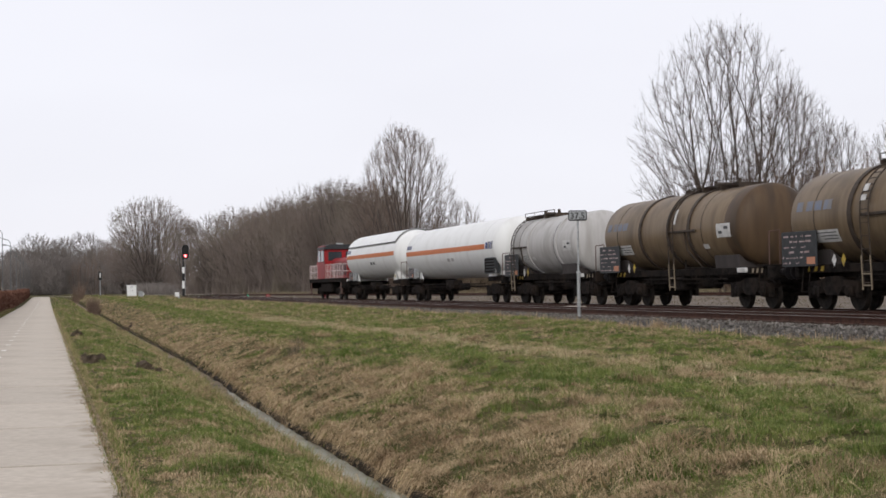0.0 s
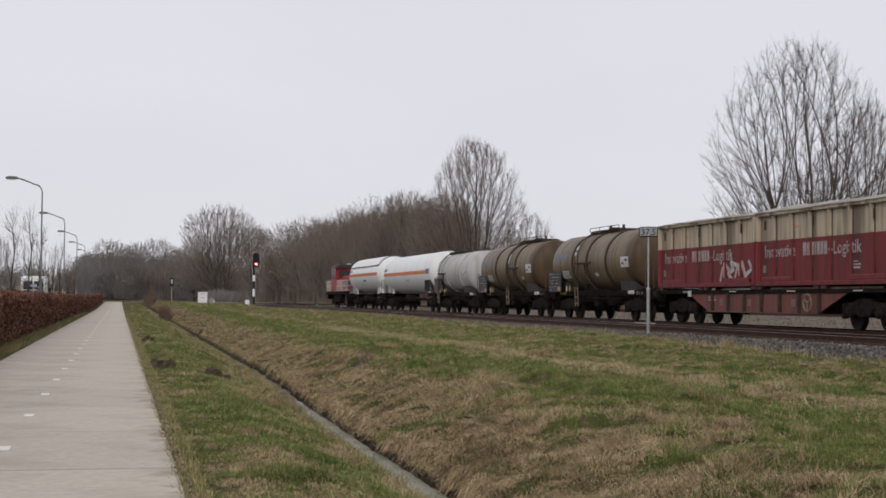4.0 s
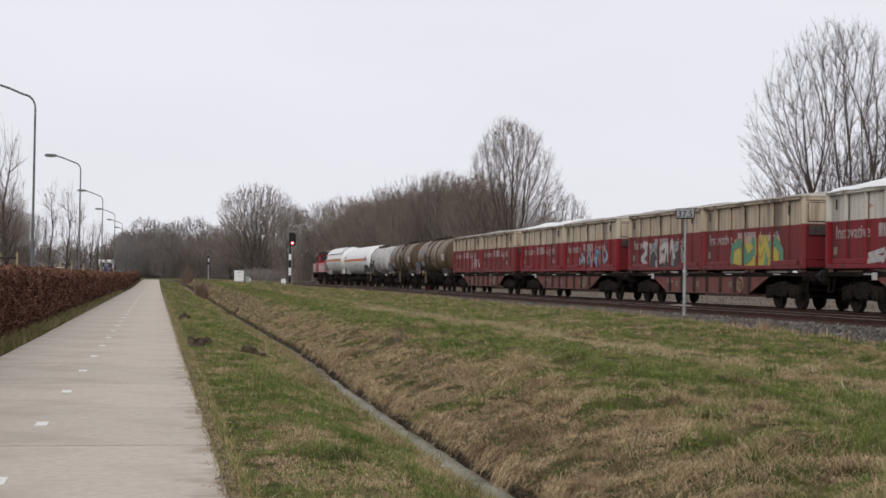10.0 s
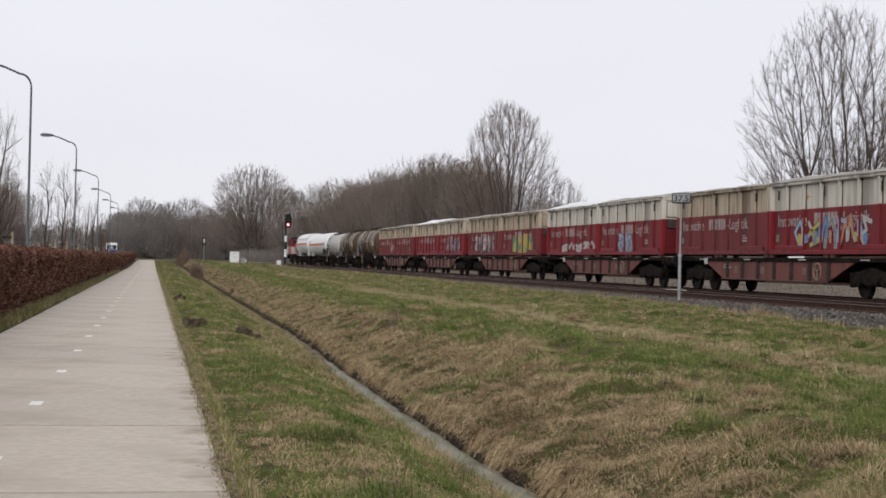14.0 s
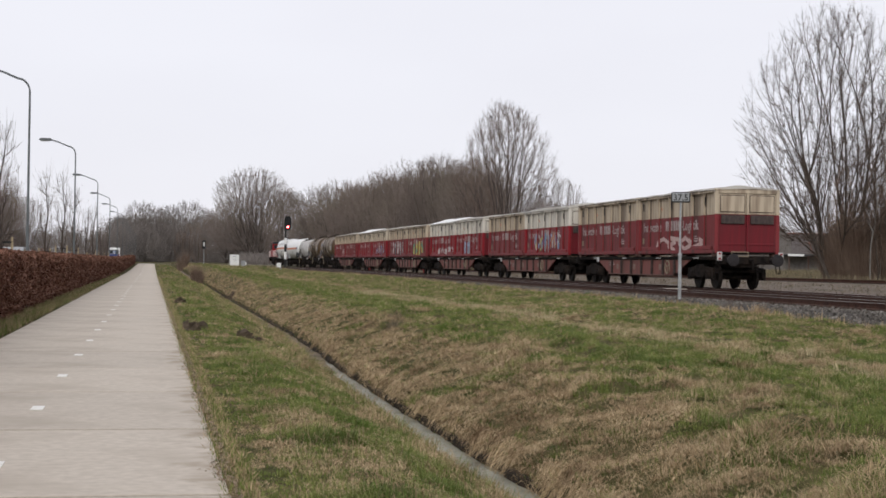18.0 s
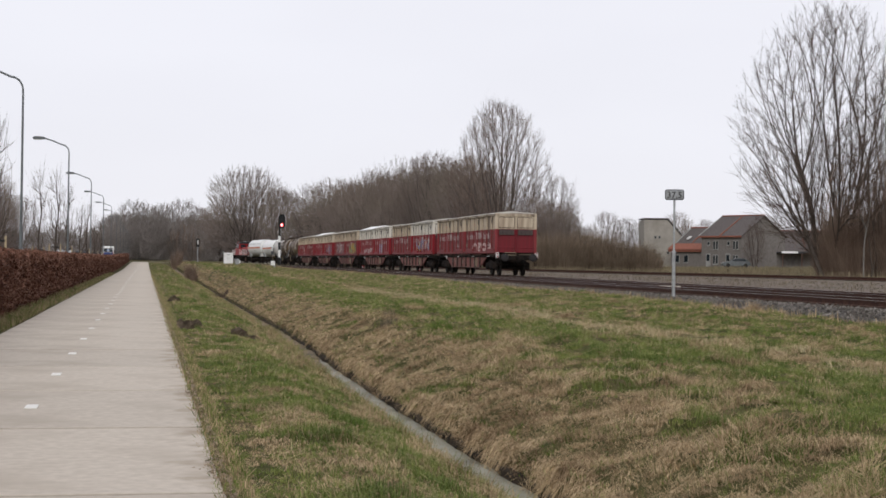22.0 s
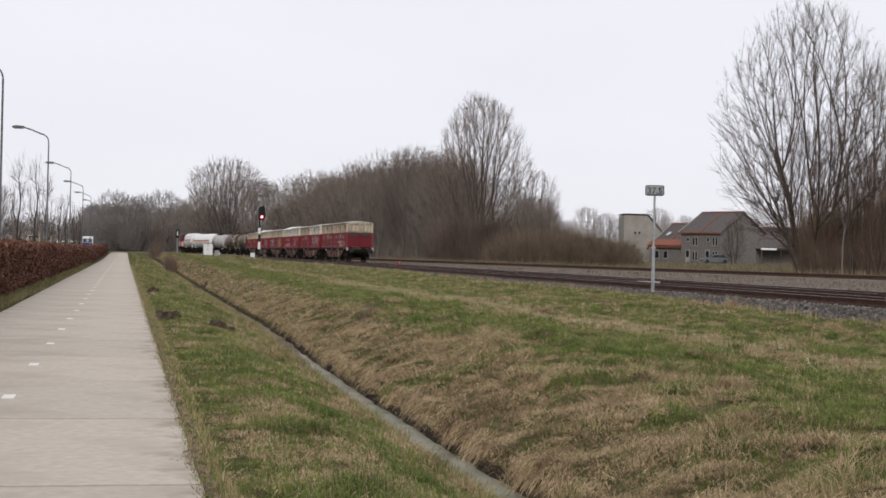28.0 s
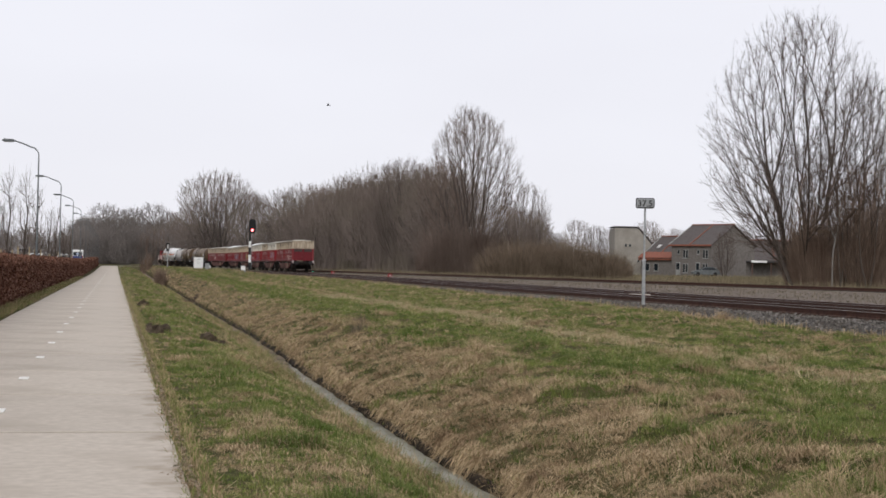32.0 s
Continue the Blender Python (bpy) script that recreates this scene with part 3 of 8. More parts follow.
# ---- bare winter trees ----
def crown_r(f, w, shape):
    """Crown radius at a fraction f of the height."""
    c, lo, hi, e = {"egg": (0.36, 0.40, 0.65, 2.1), "spire": (0.38, 0.40, 0.63, 1.75), "round": (0.60, 0.52, 0.41, 2.4), "dome": (0.56, 0.60, 0.45, 2.6), "oval": (0.52, 0.50, 0.50, 2.3)}[shape]
    u = (f - c) / np.where(f > c, hi, lo)
    return 0.5 * w * np.sqrt(np.clip(1 - np.abs(u) ** e, 0, 1))


def rods(p, q, r0, r1, n):
    """Tapered rods with n sides between arrays of points, as loose triangles."""
    d = q - p
    d /= np.linalg.norm(d, axis=1)[:, None] + 1e-9
    u = np.cross(d, np.where(np.abs(d[:, 2:]) < 0.9, [[0.0, 0.0, 1.0]], [[1.0, 0.0, 0.0]]))
    u /= np.linalg.norm(u, axis=1)[:, None]
    w = np.cross(d, u)
    a, b = [], []
    for k in range(n):
        side = u * math.cos(2 * math.pi * k / n) + w * math.sin(2 * math.pi * k / n)
        a.append(p + side * r0[:, None])
        b.append(q + side * r1[:, None])
    out = []
    for k in range(n):
        j = (k + 1) % n
        out += [np.stack([a[k], a[j], b[j]], 1), np.stack([a[k], b[j], b[k]], 1)]
    return np.concatenate(out)


def slivers(p, q, w, rnd):
    """Thin pointed twigs from p to q."""
    s = np.cross(q - p, rnd.normal(0, 1, p.shape))
    s *= (w * rnd.uniform(0.6, 1.3, len(p)) / (np.linalg.norm(s, axis=1) + 1e-9))[:, None]
    return np.stack([p - s, p + s, q], 1)


def grow(seed, height, width, shape="oval", stems=1, points=400, low=0.12, fork=0.12, rise=0.3, girth=0.013, twig_r=0.012, twigs=4, tips=3, tip_w=0.010, tip_len=0.05, spread=0.02, stride=0.024, reach=0.26, gap=2.0, fan=0.0, tangle=0.44):
    """Trunk with limbs, and fine twigs, of one leafless tree: its shoots branch out until they fill the crown."""
    rnd = np.random.default_rng(seed)
    goal = []
    while len(goal) < points:
        f, a, u = rnd.uniform(low, 1), rnd.uniform(0, 6.283), math.sqrt(rnd.uniform(0, 1))
        rim = float(crown_r(np.array(f), width, shape)) * (1 + 0.3 * noise.noise((math.cos(a) * 1.3, math.sin(a) * 1.3, f * 4 + seed)))
        if rnd.uniform(0, 1) < rim / (0.5 * width) and rim > 0.02 * width:
            goal.append((math.cos(a) * u * rim, math.sin(a) * u * rim, f * height * (1 + 0.06 * noise.noise((math.cos(a) * 2, math.sin(a) * 2, seed)))))
    goal = np.array(goal)
    D = height * stride
    pos, way, up_of, kids = [], [], [], []
    for s in range(stems):
        a = 6.283 * s / stems + rnd.uniform(-0.5, 0.5)
        out = np.array([math.cos(a), math.sin(a), 0]) * (0 if stems == 1 else 1)
        p = out * spread * height * 0.5 + np.array([0, 0, -0.3])
        last = -1
        d = np.array([0, 0, 1.0]) + out * rnd.uniform(0.1, 0.34)
        d /= np.linalg.norm(d)
        for k in range(max(2, int(fork * height * rnd.uniform(0.7, 1.2) / D))):
            pos.append(p), way.append(d), up_of.append(last), kids.append(0)
            last = len(pos) - 1
            p = p + D * (d + rnd.normal(0, 0.06, 3))
    near = np.full(len(goal), 1e9)
    who = np.zeros(len(goal), int)
    alive = np.ones(len(goal), bool)
    fresh = range(len(pos))
    kill = gap * D
    if fan:
        # each goal joins the shoot that it reaches by the shortest way from the root
        base, head = np.array(pos), np.array(way)
        walked = np.zeros(len(pos))
        for i in range(len(pos)):
            if up_of[i] >= 0:
                walked[i] = walked[up_of[i]] + D
        span = np.linalg.norm(goal[:, None] - base[None], axis=2) + fan * walked
        who, best = span.argmin(1), span.min(1)
        left = np.ones(len(goal), bool)
        for turn in range(len(goal)):
            j = int(np.where(left, best, 1e9).argmin())
            i = who[j]
            hop = goal[j] - pos[i]
            length = np.linalg.norm(hop) + 1e-6
            so_far = (best[j] - length) / fan + length
            pos.append(goal[j]), way.append(hop / length), up_of.append(int(i)), kids.append(0)
            kids[i] += 1
            left[j] = False
            c = np.linalg.norm(goal - goal[j], axis=1) + fan * so_far
            m = left & (c < best)
            best[m], who[m] = c[m], len(pos) - 1
        alive[:] = False
    for turn in range(110):
        for i in fresh:
            dist = np.linalg.norm(goal - pos[i], axis=1)
            m = dist < near
            near[m], who[m] = dist[m], i
        alive &= near > kill
        if not alive.any():
            break
        act = alive & (near < max(reach * height, near[alive].min() * 1.05))
        base, head = np.array(pos), np.array(way)
        toward = goal - base[who]
        back = np.sum(toward * head[who], 1) < 0.05 * near
        alive &= ~(back & (near < 5 * D))
        act &= alive
        if not act.any():
            continue
        pull = np.zeros((len(pos), 3))
        v = goal[act] - base[who[act]]
        np.add.at(pull, who[act], v / np.linalg.norm(v, axis=1)[:, None])
        fresh = []
        for i in np.unique(who[act]):
            if kids[i] > 4:
                alive[act & (who == i)] = False
                continue
            d = pull[i] / (np.linalg.norm(pull[i]) + 1e-9) + way[i] * 1.3 + np.array([0, 0, rise]) + rnd.normal(0, 0.09, 3)
            d /= np.linalg.norm(d)
            pos.append(base[i] + D * d), way.append(d), up_of.append(i), kids.append(0)
            kids[i] += 1
            fresh.append(len(pos) - 1)
    n = len(pos)
    ends = np.array([1 if k == 0 else 0 for k in kids], float)
    for i in range(n - 1, -1, -1):
        if up_of[i] >= 0:
            ends[up_of[i]] += ends[i]
    grade = math.log(height * girth * (1.0 if stems == 1 else 0.72) / twig_r) / math.log(max(3.0, ends[:stems * 3].max()))
    rad = twig_r * np.maximum(1, ends) ** grade
    P, W, U = np.array(pos), np.array(way), np.array(up_of)
    if fan:
        # draw the limbs straight: each joint moves towards the middle of its parent and its main shoot
        main = np.full(n, -1)
        for i in range(n):
            if U[i] >= 0 and (main[U[i]] < 0 or ends[i] > ends[main[U[i]]]):
                main[U[i]] = i
        mid = np.where((main >= 0) & (U >= 0))[0]
        for turn in range(7):
            P[mid] = 0.4 * P[mid] + 0.3 * (P[U[mid]] + P[main[mid]])
    idx = np.where(U >= 0)[0]
    r1 = rad[idx]
    r0 = np.minimum(rad[U[idx]], r1 * 1.35)
    thick = r1 > 2.6 * twig_r
    wood = rods(P[U[idx[thick]]], P[idx[thick]], r0[thick], r1[thick], 6)
    fine = [rods(P[U[idx[~thick]]], P[idx[~thick]], r0[~thick], r1[~thick], 3)]
    slim = idx[ends[idx] <= 7]
    k = np.repeat(slim, twigs)
    p = P[U[k]] + (P[k] - P[U[k]]) * rnd.uniform(0, 1, len(k))[:, None]
    axis = p - np.array([0, 0, 0.35 * height])
    d = W[k] * 0.5 + 0.5 * axis / (np.linalg.norm(axis, axis=1)[:, None] + 0.1) + rnd.normal(0, tangle, (len(k), 3)) + np.array([0, 0, 0.15])
    q = p + d * (height * tip_len * rnd.uniform(0.4, 1.25, len(k)))[:, None]
    fine.append(slivers(p, q, tip_w * 1.25, rnd))
    k = np.repeat(np.arange(len(p)), tips)
    p2 = p[k] + (q - p)[k] * rnd.uniform(0.15, 0.9, len(k))[:, None]
    d2 = d[k] * 0.7 + rnd.normal(0, tangle * 0.9, (len(k), 3)) + np.array([0, 0, 0.1])
    fine.append(slivers(p2, p2 + d2 * (height * tip_len * 0.6 * rnd.uniform(0.4, 1.2, len(k)))[:, None], tip_w, rnd))
    return wood, np.concatenate(fine)


def tree_kind(name, seed, bark, twig, **how):
    w, f = grow(seed, **how)
    return trimesh(name + "_trunk", w, bark), trimesh(name + "_crown", f, twig)


def plant(name, kind, x, y, label, category="tree", turn=0.0, scale=1.0, group="", z=None):
    t = thing(name, pose(x, y, (land(x, y) if z is None else z) - 0.05, rz=turn) @ Matrix.Diagonal((scale, scale, scale, 1)), label, category, group)
    part("trunk", kind[0], None, t)
    part("crown", kind[1], None, t)
    return t


def trees():
    big = tree_kind("big", 12, M_bark, M_twig, height=21.0, width=15.2, shape="spire", stems=6, points=2500, low=0.16, fork=0.3, girth=0.0125, twig_r=0.0095, twigs=4, tips=3, tip_w=0.007, tip_len=0.034, stride=0.016, spread=0.045, fan=0.7, tangle=0.34)
    plant("tree", big, 51.1, 106.6, "tall bare multi-stemmed tree with upright grey limbs", turn=40)
    big2 = tree_kind("second", 23, M_bark, M_twig, height=16.0, width=8.6, shape="oval", stems=5, points=1500, low=0.16, fork=0.28, girth=0.0115, twig_r=0.009, twigs=4, tips=3, tip_w=0.007, tip_len=0.038, stride=0.018, spread=0.07, fan=0.7, tangle=0.34)
    for x, y, s, a in ((58.6, 110.5, 1.05, 0), (63.5, 112.0, 0.86, 120), (67.0, 106.0, 0.9, 200), (71.0, 109.0, 0.88, 290), (56.5, 118.0, 0.75, 60), (54.6, 103.5, 0.6, 170), (75.0, 112.0, 0.92, 30)):
        plant("tree", big2, x, y, "bare multi-stemmed tree beside the siding", turn=a, scale=s, group="trees by the siding")
    lean = tree_kind("leaning", 77, M_bark, M_twig, height=11.0, width=4.5, shape="oval", points=260, low=0.3, fork=0.3, girth=0.014, twig_r=0.010, twigs=3, tips=2, fan=0.6, tangle=0.36)
    t = plant("tree", lean, 49.8, 104.5, "bare tree leaning far out over the grass")
    t.matrix_basis = pose(49.8, 104.5, land(49.8, 104.5) - 0.05, ry=-25)
    birch = tree_kind("birch", 78, M_birch, M_twig, height=11.5, width=3.0, shape="oval", points=200, low=0.35, fork=0.4, girth=0.0042, twig_r=0.008, twigs=3, tips=2, fan=0.6, tangle=0.36)
    plant("birch", birch, 51.6, 101.6, "slender young birch with a pale trunk", turn=70)
    thin = tree_kind("thin", 79, M_woodbark, M_brush, height=9.0, width=3.2, shape="oval", stems=3, points=220, low=0.1, fork=0.1, girth=0.010, twig_r=0.010, twigs=3, tips=2, tip_w=0.009)
    r2 = random.Random(19)
    for k in range(26):
        plant("sapling", thin, 51.5 + k * 0.85 + r2.uniform(-0.6, 0.6), 104 + r2.uniform(-2.5, 3.5), "thin bare sapling in the thicket by the siding", turn=r2.uniform(0, 360), scale=r2.uniform(0.65, 1.3), group="saplings by the siding")
    pop = tree_kind("poplar", 5, M_woodbark, M_poptwig, height=21.8, width=14.2, shape="egg", points=4000, low=0.14, fork=0.16, girth=0.025, twig_r=0.009, twigs=4, tips=3, tip_w=0.0085, tip_len=0.034, stride=0.015, fan=0.7, tangle=0.3)
    plant("poplar", pop, 46.1, 194.0, "tall bare broad-crowned poplar with fine upright twigs", turn=10, scale=1.025)
    wa = tree_kind("wood_a", 31, M_woodbark, M_woodhazed, height=14.4, width=10.0, shape="dome", stems=3, points=1900, low=0.14, fork=0.22, girth=0.014, twig_r=0.010, twigs=3, tips=3, tip_w=0.011, tip_len=0.036, stride=0.02, fan=0.7, tangle=0.42)
    wb = tree_kind("wood_b", 37, M_woodbark, M_woodhazed, height=14.4, width=12.0, shape="dome", points=1900, low=0.16, fork=0.25, girth=0.018, twig_r=0.010, twigs=3, tips=3, tip_w=0.011, tip_len=0.036, stride=0.02, fan=0.7, tangle=0.42)
    wc = tree_kind("wood_c", 41, M_woodbark, M_woodhazed, height=15.0, width=7.5, shape="oval", stems=4, points=900, low=0.14, fork=0.25, girth=0.009, twig_r=0.008, twigs=4, tips=3, tip_w=0.009, stride=0.02, fan=0.7, tangle=0.36)
    fa = tree_kind("far_a", 61, M_farbark_hazed, M_farhazed, height=14.6, width=12.5, shape="dome", points=1500, low=0.16, fork=0.25, girth=0.014, twig_r=0.013, twigs=4, tips=3, tip_w=0.019, tip_len=0.038, stride=0.022, fan=0.7, tangle=0.3)
    fb = tree_kind("far_b", 62, M_farbark_hazed, M_farhazed, height=14.6, width=10.5, shape="dome", stems=2, points=1500, low=0.14, fork=0.25, girth=0.012, twig_r=0.013, twigs=4, tips=3, tip_w=0.019, tip_len=0.038, stride=0.022, fan=0.7, tangle=0.3)
    rnd = random.Random(8)
    label = "bare grey-brown tree at the edge of the wood"
    # the edge of the wood behind the tracks, three rows deep
    for row, (dx, dy) in enumerate(((0, 0), (5, 6), (11, 14))):
        n = (22, 20, 18)[row]
        for k in range(n):
            u = (k + rnd.uniform(-0.3, 0.3)) / (n - 1)
            x, y = 32 + 19 * u + dx, 322 - 118 * u + dy
            h = (1.0 + 0.10 * math.sin(u * 9) + rnd.uniform(-0.08, 0.12)) * (0.9 if u < 0.12 else 1.02 if u < 0.3 else 1.2 if u < 0.5 else 1.32) * (0.8 if row == 0 and rnd.random() < 0.4 else 1.0)
            x, y = x + rnd.uniform(-2, 2), y + rnd.uniform(-3, 3)
            if x > y * 0.203:
                h *= 0.78
            if x > y * 0.229:
                continue
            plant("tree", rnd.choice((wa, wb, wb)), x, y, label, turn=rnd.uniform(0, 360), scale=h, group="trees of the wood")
    # bushy group beyond the level crossing
    broad = tree_kind("broad", 67, M_woodbark, M_woodhazed, height=24.0, width=22.5, shape="dome", stems=2, points=3600, low=0.16, fork=0.2, girth=0.022, twig_r=0.016, twigs=4, tips=3, tip_w=0.02, tip_len=0.03, stride=0.016, fan=0.7, tangle=0.3, spread=0.04)
    plant("tree", broad, 25.2, 386, "great broad-domed bare tree beyond the level crossing", turn=20, scale=1.03, group="trees beyond the crossing")
    for x, y, s in ((31.0, 350, 1.24), (28.4, 396, 1.45), (36, 345, 1.05), (19.3, 399, 1.1), (33, 372, 1.30), (22.5, 404, 1.3), (15.6, 428, 1.05)):
        plant("tree", rnd.choice((wb, wa)), x, y, "broad bare tree beyond the level crossing", turn=rnd.uniform(0, 360), scale=s, group="trees beyond the crossing")
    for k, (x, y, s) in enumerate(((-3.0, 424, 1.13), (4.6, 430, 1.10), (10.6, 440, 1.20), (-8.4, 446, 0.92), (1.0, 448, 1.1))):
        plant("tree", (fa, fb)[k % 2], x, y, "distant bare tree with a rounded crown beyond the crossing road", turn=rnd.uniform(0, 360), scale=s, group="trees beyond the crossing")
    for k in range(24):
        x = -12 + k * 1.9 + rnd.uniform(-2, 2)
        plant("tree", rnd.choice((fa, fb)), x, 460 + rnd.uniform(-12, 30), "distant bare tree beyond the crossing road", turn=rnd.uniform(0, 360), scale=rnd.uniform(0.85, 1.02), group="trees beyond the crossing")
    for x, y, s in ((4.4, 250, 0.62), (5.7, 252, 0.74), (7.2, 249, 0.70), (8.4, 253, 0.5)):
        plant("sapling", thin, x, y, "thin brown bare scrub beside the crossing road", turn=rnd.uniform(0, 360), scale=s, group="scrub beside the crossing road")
    fs = tree_kind("far_scrub", 63, M_farhazed, M_farhazed, height=8.0, width=7.5, shape="dome", stems=5, points=500, low=0.03, fork=0.05, girth=0.009, twig_r=0.012, twigs=3, tips=3, tip_w=0.014, tip_len=0.08)
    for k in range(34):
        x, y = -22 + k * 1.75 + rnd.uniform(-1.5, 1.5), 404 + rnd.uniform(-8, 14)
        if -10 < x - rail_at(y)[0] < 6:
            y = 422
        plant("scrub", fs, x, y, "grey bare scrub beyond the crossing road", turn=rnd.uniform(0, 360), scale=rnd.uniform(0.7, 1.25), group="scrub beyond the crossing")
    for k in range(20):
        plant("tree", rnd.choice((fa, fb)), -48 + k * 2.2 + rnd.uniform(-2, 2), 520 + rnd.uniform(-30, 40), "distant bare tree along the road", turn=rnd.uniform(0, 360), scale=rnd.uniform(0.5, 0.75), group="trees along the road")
    for x, y, s in ((-24.5, 250, 1.0), (-28, 262, 1.05), (-31, 245, 0.98), (-22.3, 275, 0.8), (-34, 255, 1.0), (-26.5, 256, 0.9), (-29.5, 250, 0.86), (-25.5, 268, 0.84), (-31.5, 262, 0.92), (-23.6, 262, 0.72)):
        plant("tree", rnd.choice((wa, wb)), x, y, "bare tree across the road", turn=rnd.uniform(0, 360), scale=s, group="trees along the road")
    # trees beyond the houses
    for k in range(24):
        x = 82 + k * 4.2
        plant("tree", rnd.choice((wb, wa)), x, 305 - k * 1.5 + rnd.uniform(-8, 8), "distant bare tree behind the houses", turn=rnd.uniform(0, 360), scale=rnd.uniform(0.55, 0.82), group="trees behind the houses", z=0.8)
    # slim young trees among the wood's fringe
    for x, y, s in ((53.0, 186, 0.58), (51.6, 183, 0.5), (54.8, 189, 0.46), (50.2, 185, 0.56), (52.3, 190, 0.6), (55.6, 186, 0.36), (49.3, 188, 0.62)):
        plant("tree", wc, x, y, "slender bare tree at the end of the wood", turn=rnd.uniform(0, 360), scale=s, group="trees of the wood")
    plant("tree", big2, 92.3, 217.5, "small dark bare tree in front of the grey house", turn=50, scale=0.44)
    for x, y, s in ((51.4, 198, 0.78), (54.0, 197, 0.6), (55.6, 199, 0.84), (57.3, 201, 0.62)):
        plant("tree", wc, x, y, "slender bare tree at the end of the wood", turn=rnd.uniform(0, 360), scale=s, group="trees of the wood")
    # young roadside trees between stakes
    young = tree_kind("young", 51, M_bark, M_twig, height=5.6, width=1.1, shape="oval", points=240, low=0.28, fork=0.32, girth=0.010, twig_r=0.0065, twigs=1, tips=1, tip_w=0.005, tip_len=0.10, stride=0.04, fan=0.6, tangle=0.3)
    post = G().tube((0, 0, -0.3), (0, 0, 1.7), 0.045, 0.04, 8).mesh("stake", M_stake)
    tie = G().cbox(-0.3, 0.3, -0.015, 0.015, 1.5, 1.56, 0.006).mesh("tie", M_black)
    for k in range(9):
        y = 37.5 + k * 16.8
        t = plant("young_tree", young, -5.0 + rnd.uniform(-0.15, 0.15), y, "slim young street tree tied between two pale stakes", turn=rnd.uniform(0, 360), scale=rnd.uniform(0.9, 1.08), group="young street trees")
        for dx in (-0.3, 0.3):
            part("stake", post, None, t, "pale round wooden stake", at=pose(dx, 0, 0))
        part("tie", tie, None, t, "black rubber tie", at=pose(0, 0.05, 0))


M_stake = surf("stake_wood", (0.36, 0.28, 0.17), (0.46, 0.37, 0.24), 4, 0.85, bump=0.2)


def strands(n, rnd, place, h0, h1, lean, width):
    """Upright thin blades as loose triangles. place(u) gives foot points."""
    x, y, z = place
    h = rnd.uniform(h0, h1, n)
    a = rnd.uniform(0, 2 * np.pi, n)
    l = rnd.normal(0, lean, n) * h
    b = rnd.uniform(0, 2 * np.pi, n)
    w = width * rnd.uniform(0.6, 1.3, n)
    co = np.empty((n, 3, 3))
    co[:, 0] = np.stack([x - w * np.cos(a), y - w * np.sin(a), z], 1)
    co[:, 1] = np.stack([x + w * np.cos(a), y + w * np.sin(a), z], 1)
    co[:, 2] = np.stack([x + l * np.cos(b), y + l * np.sin(b), z + h], 1)
    return co


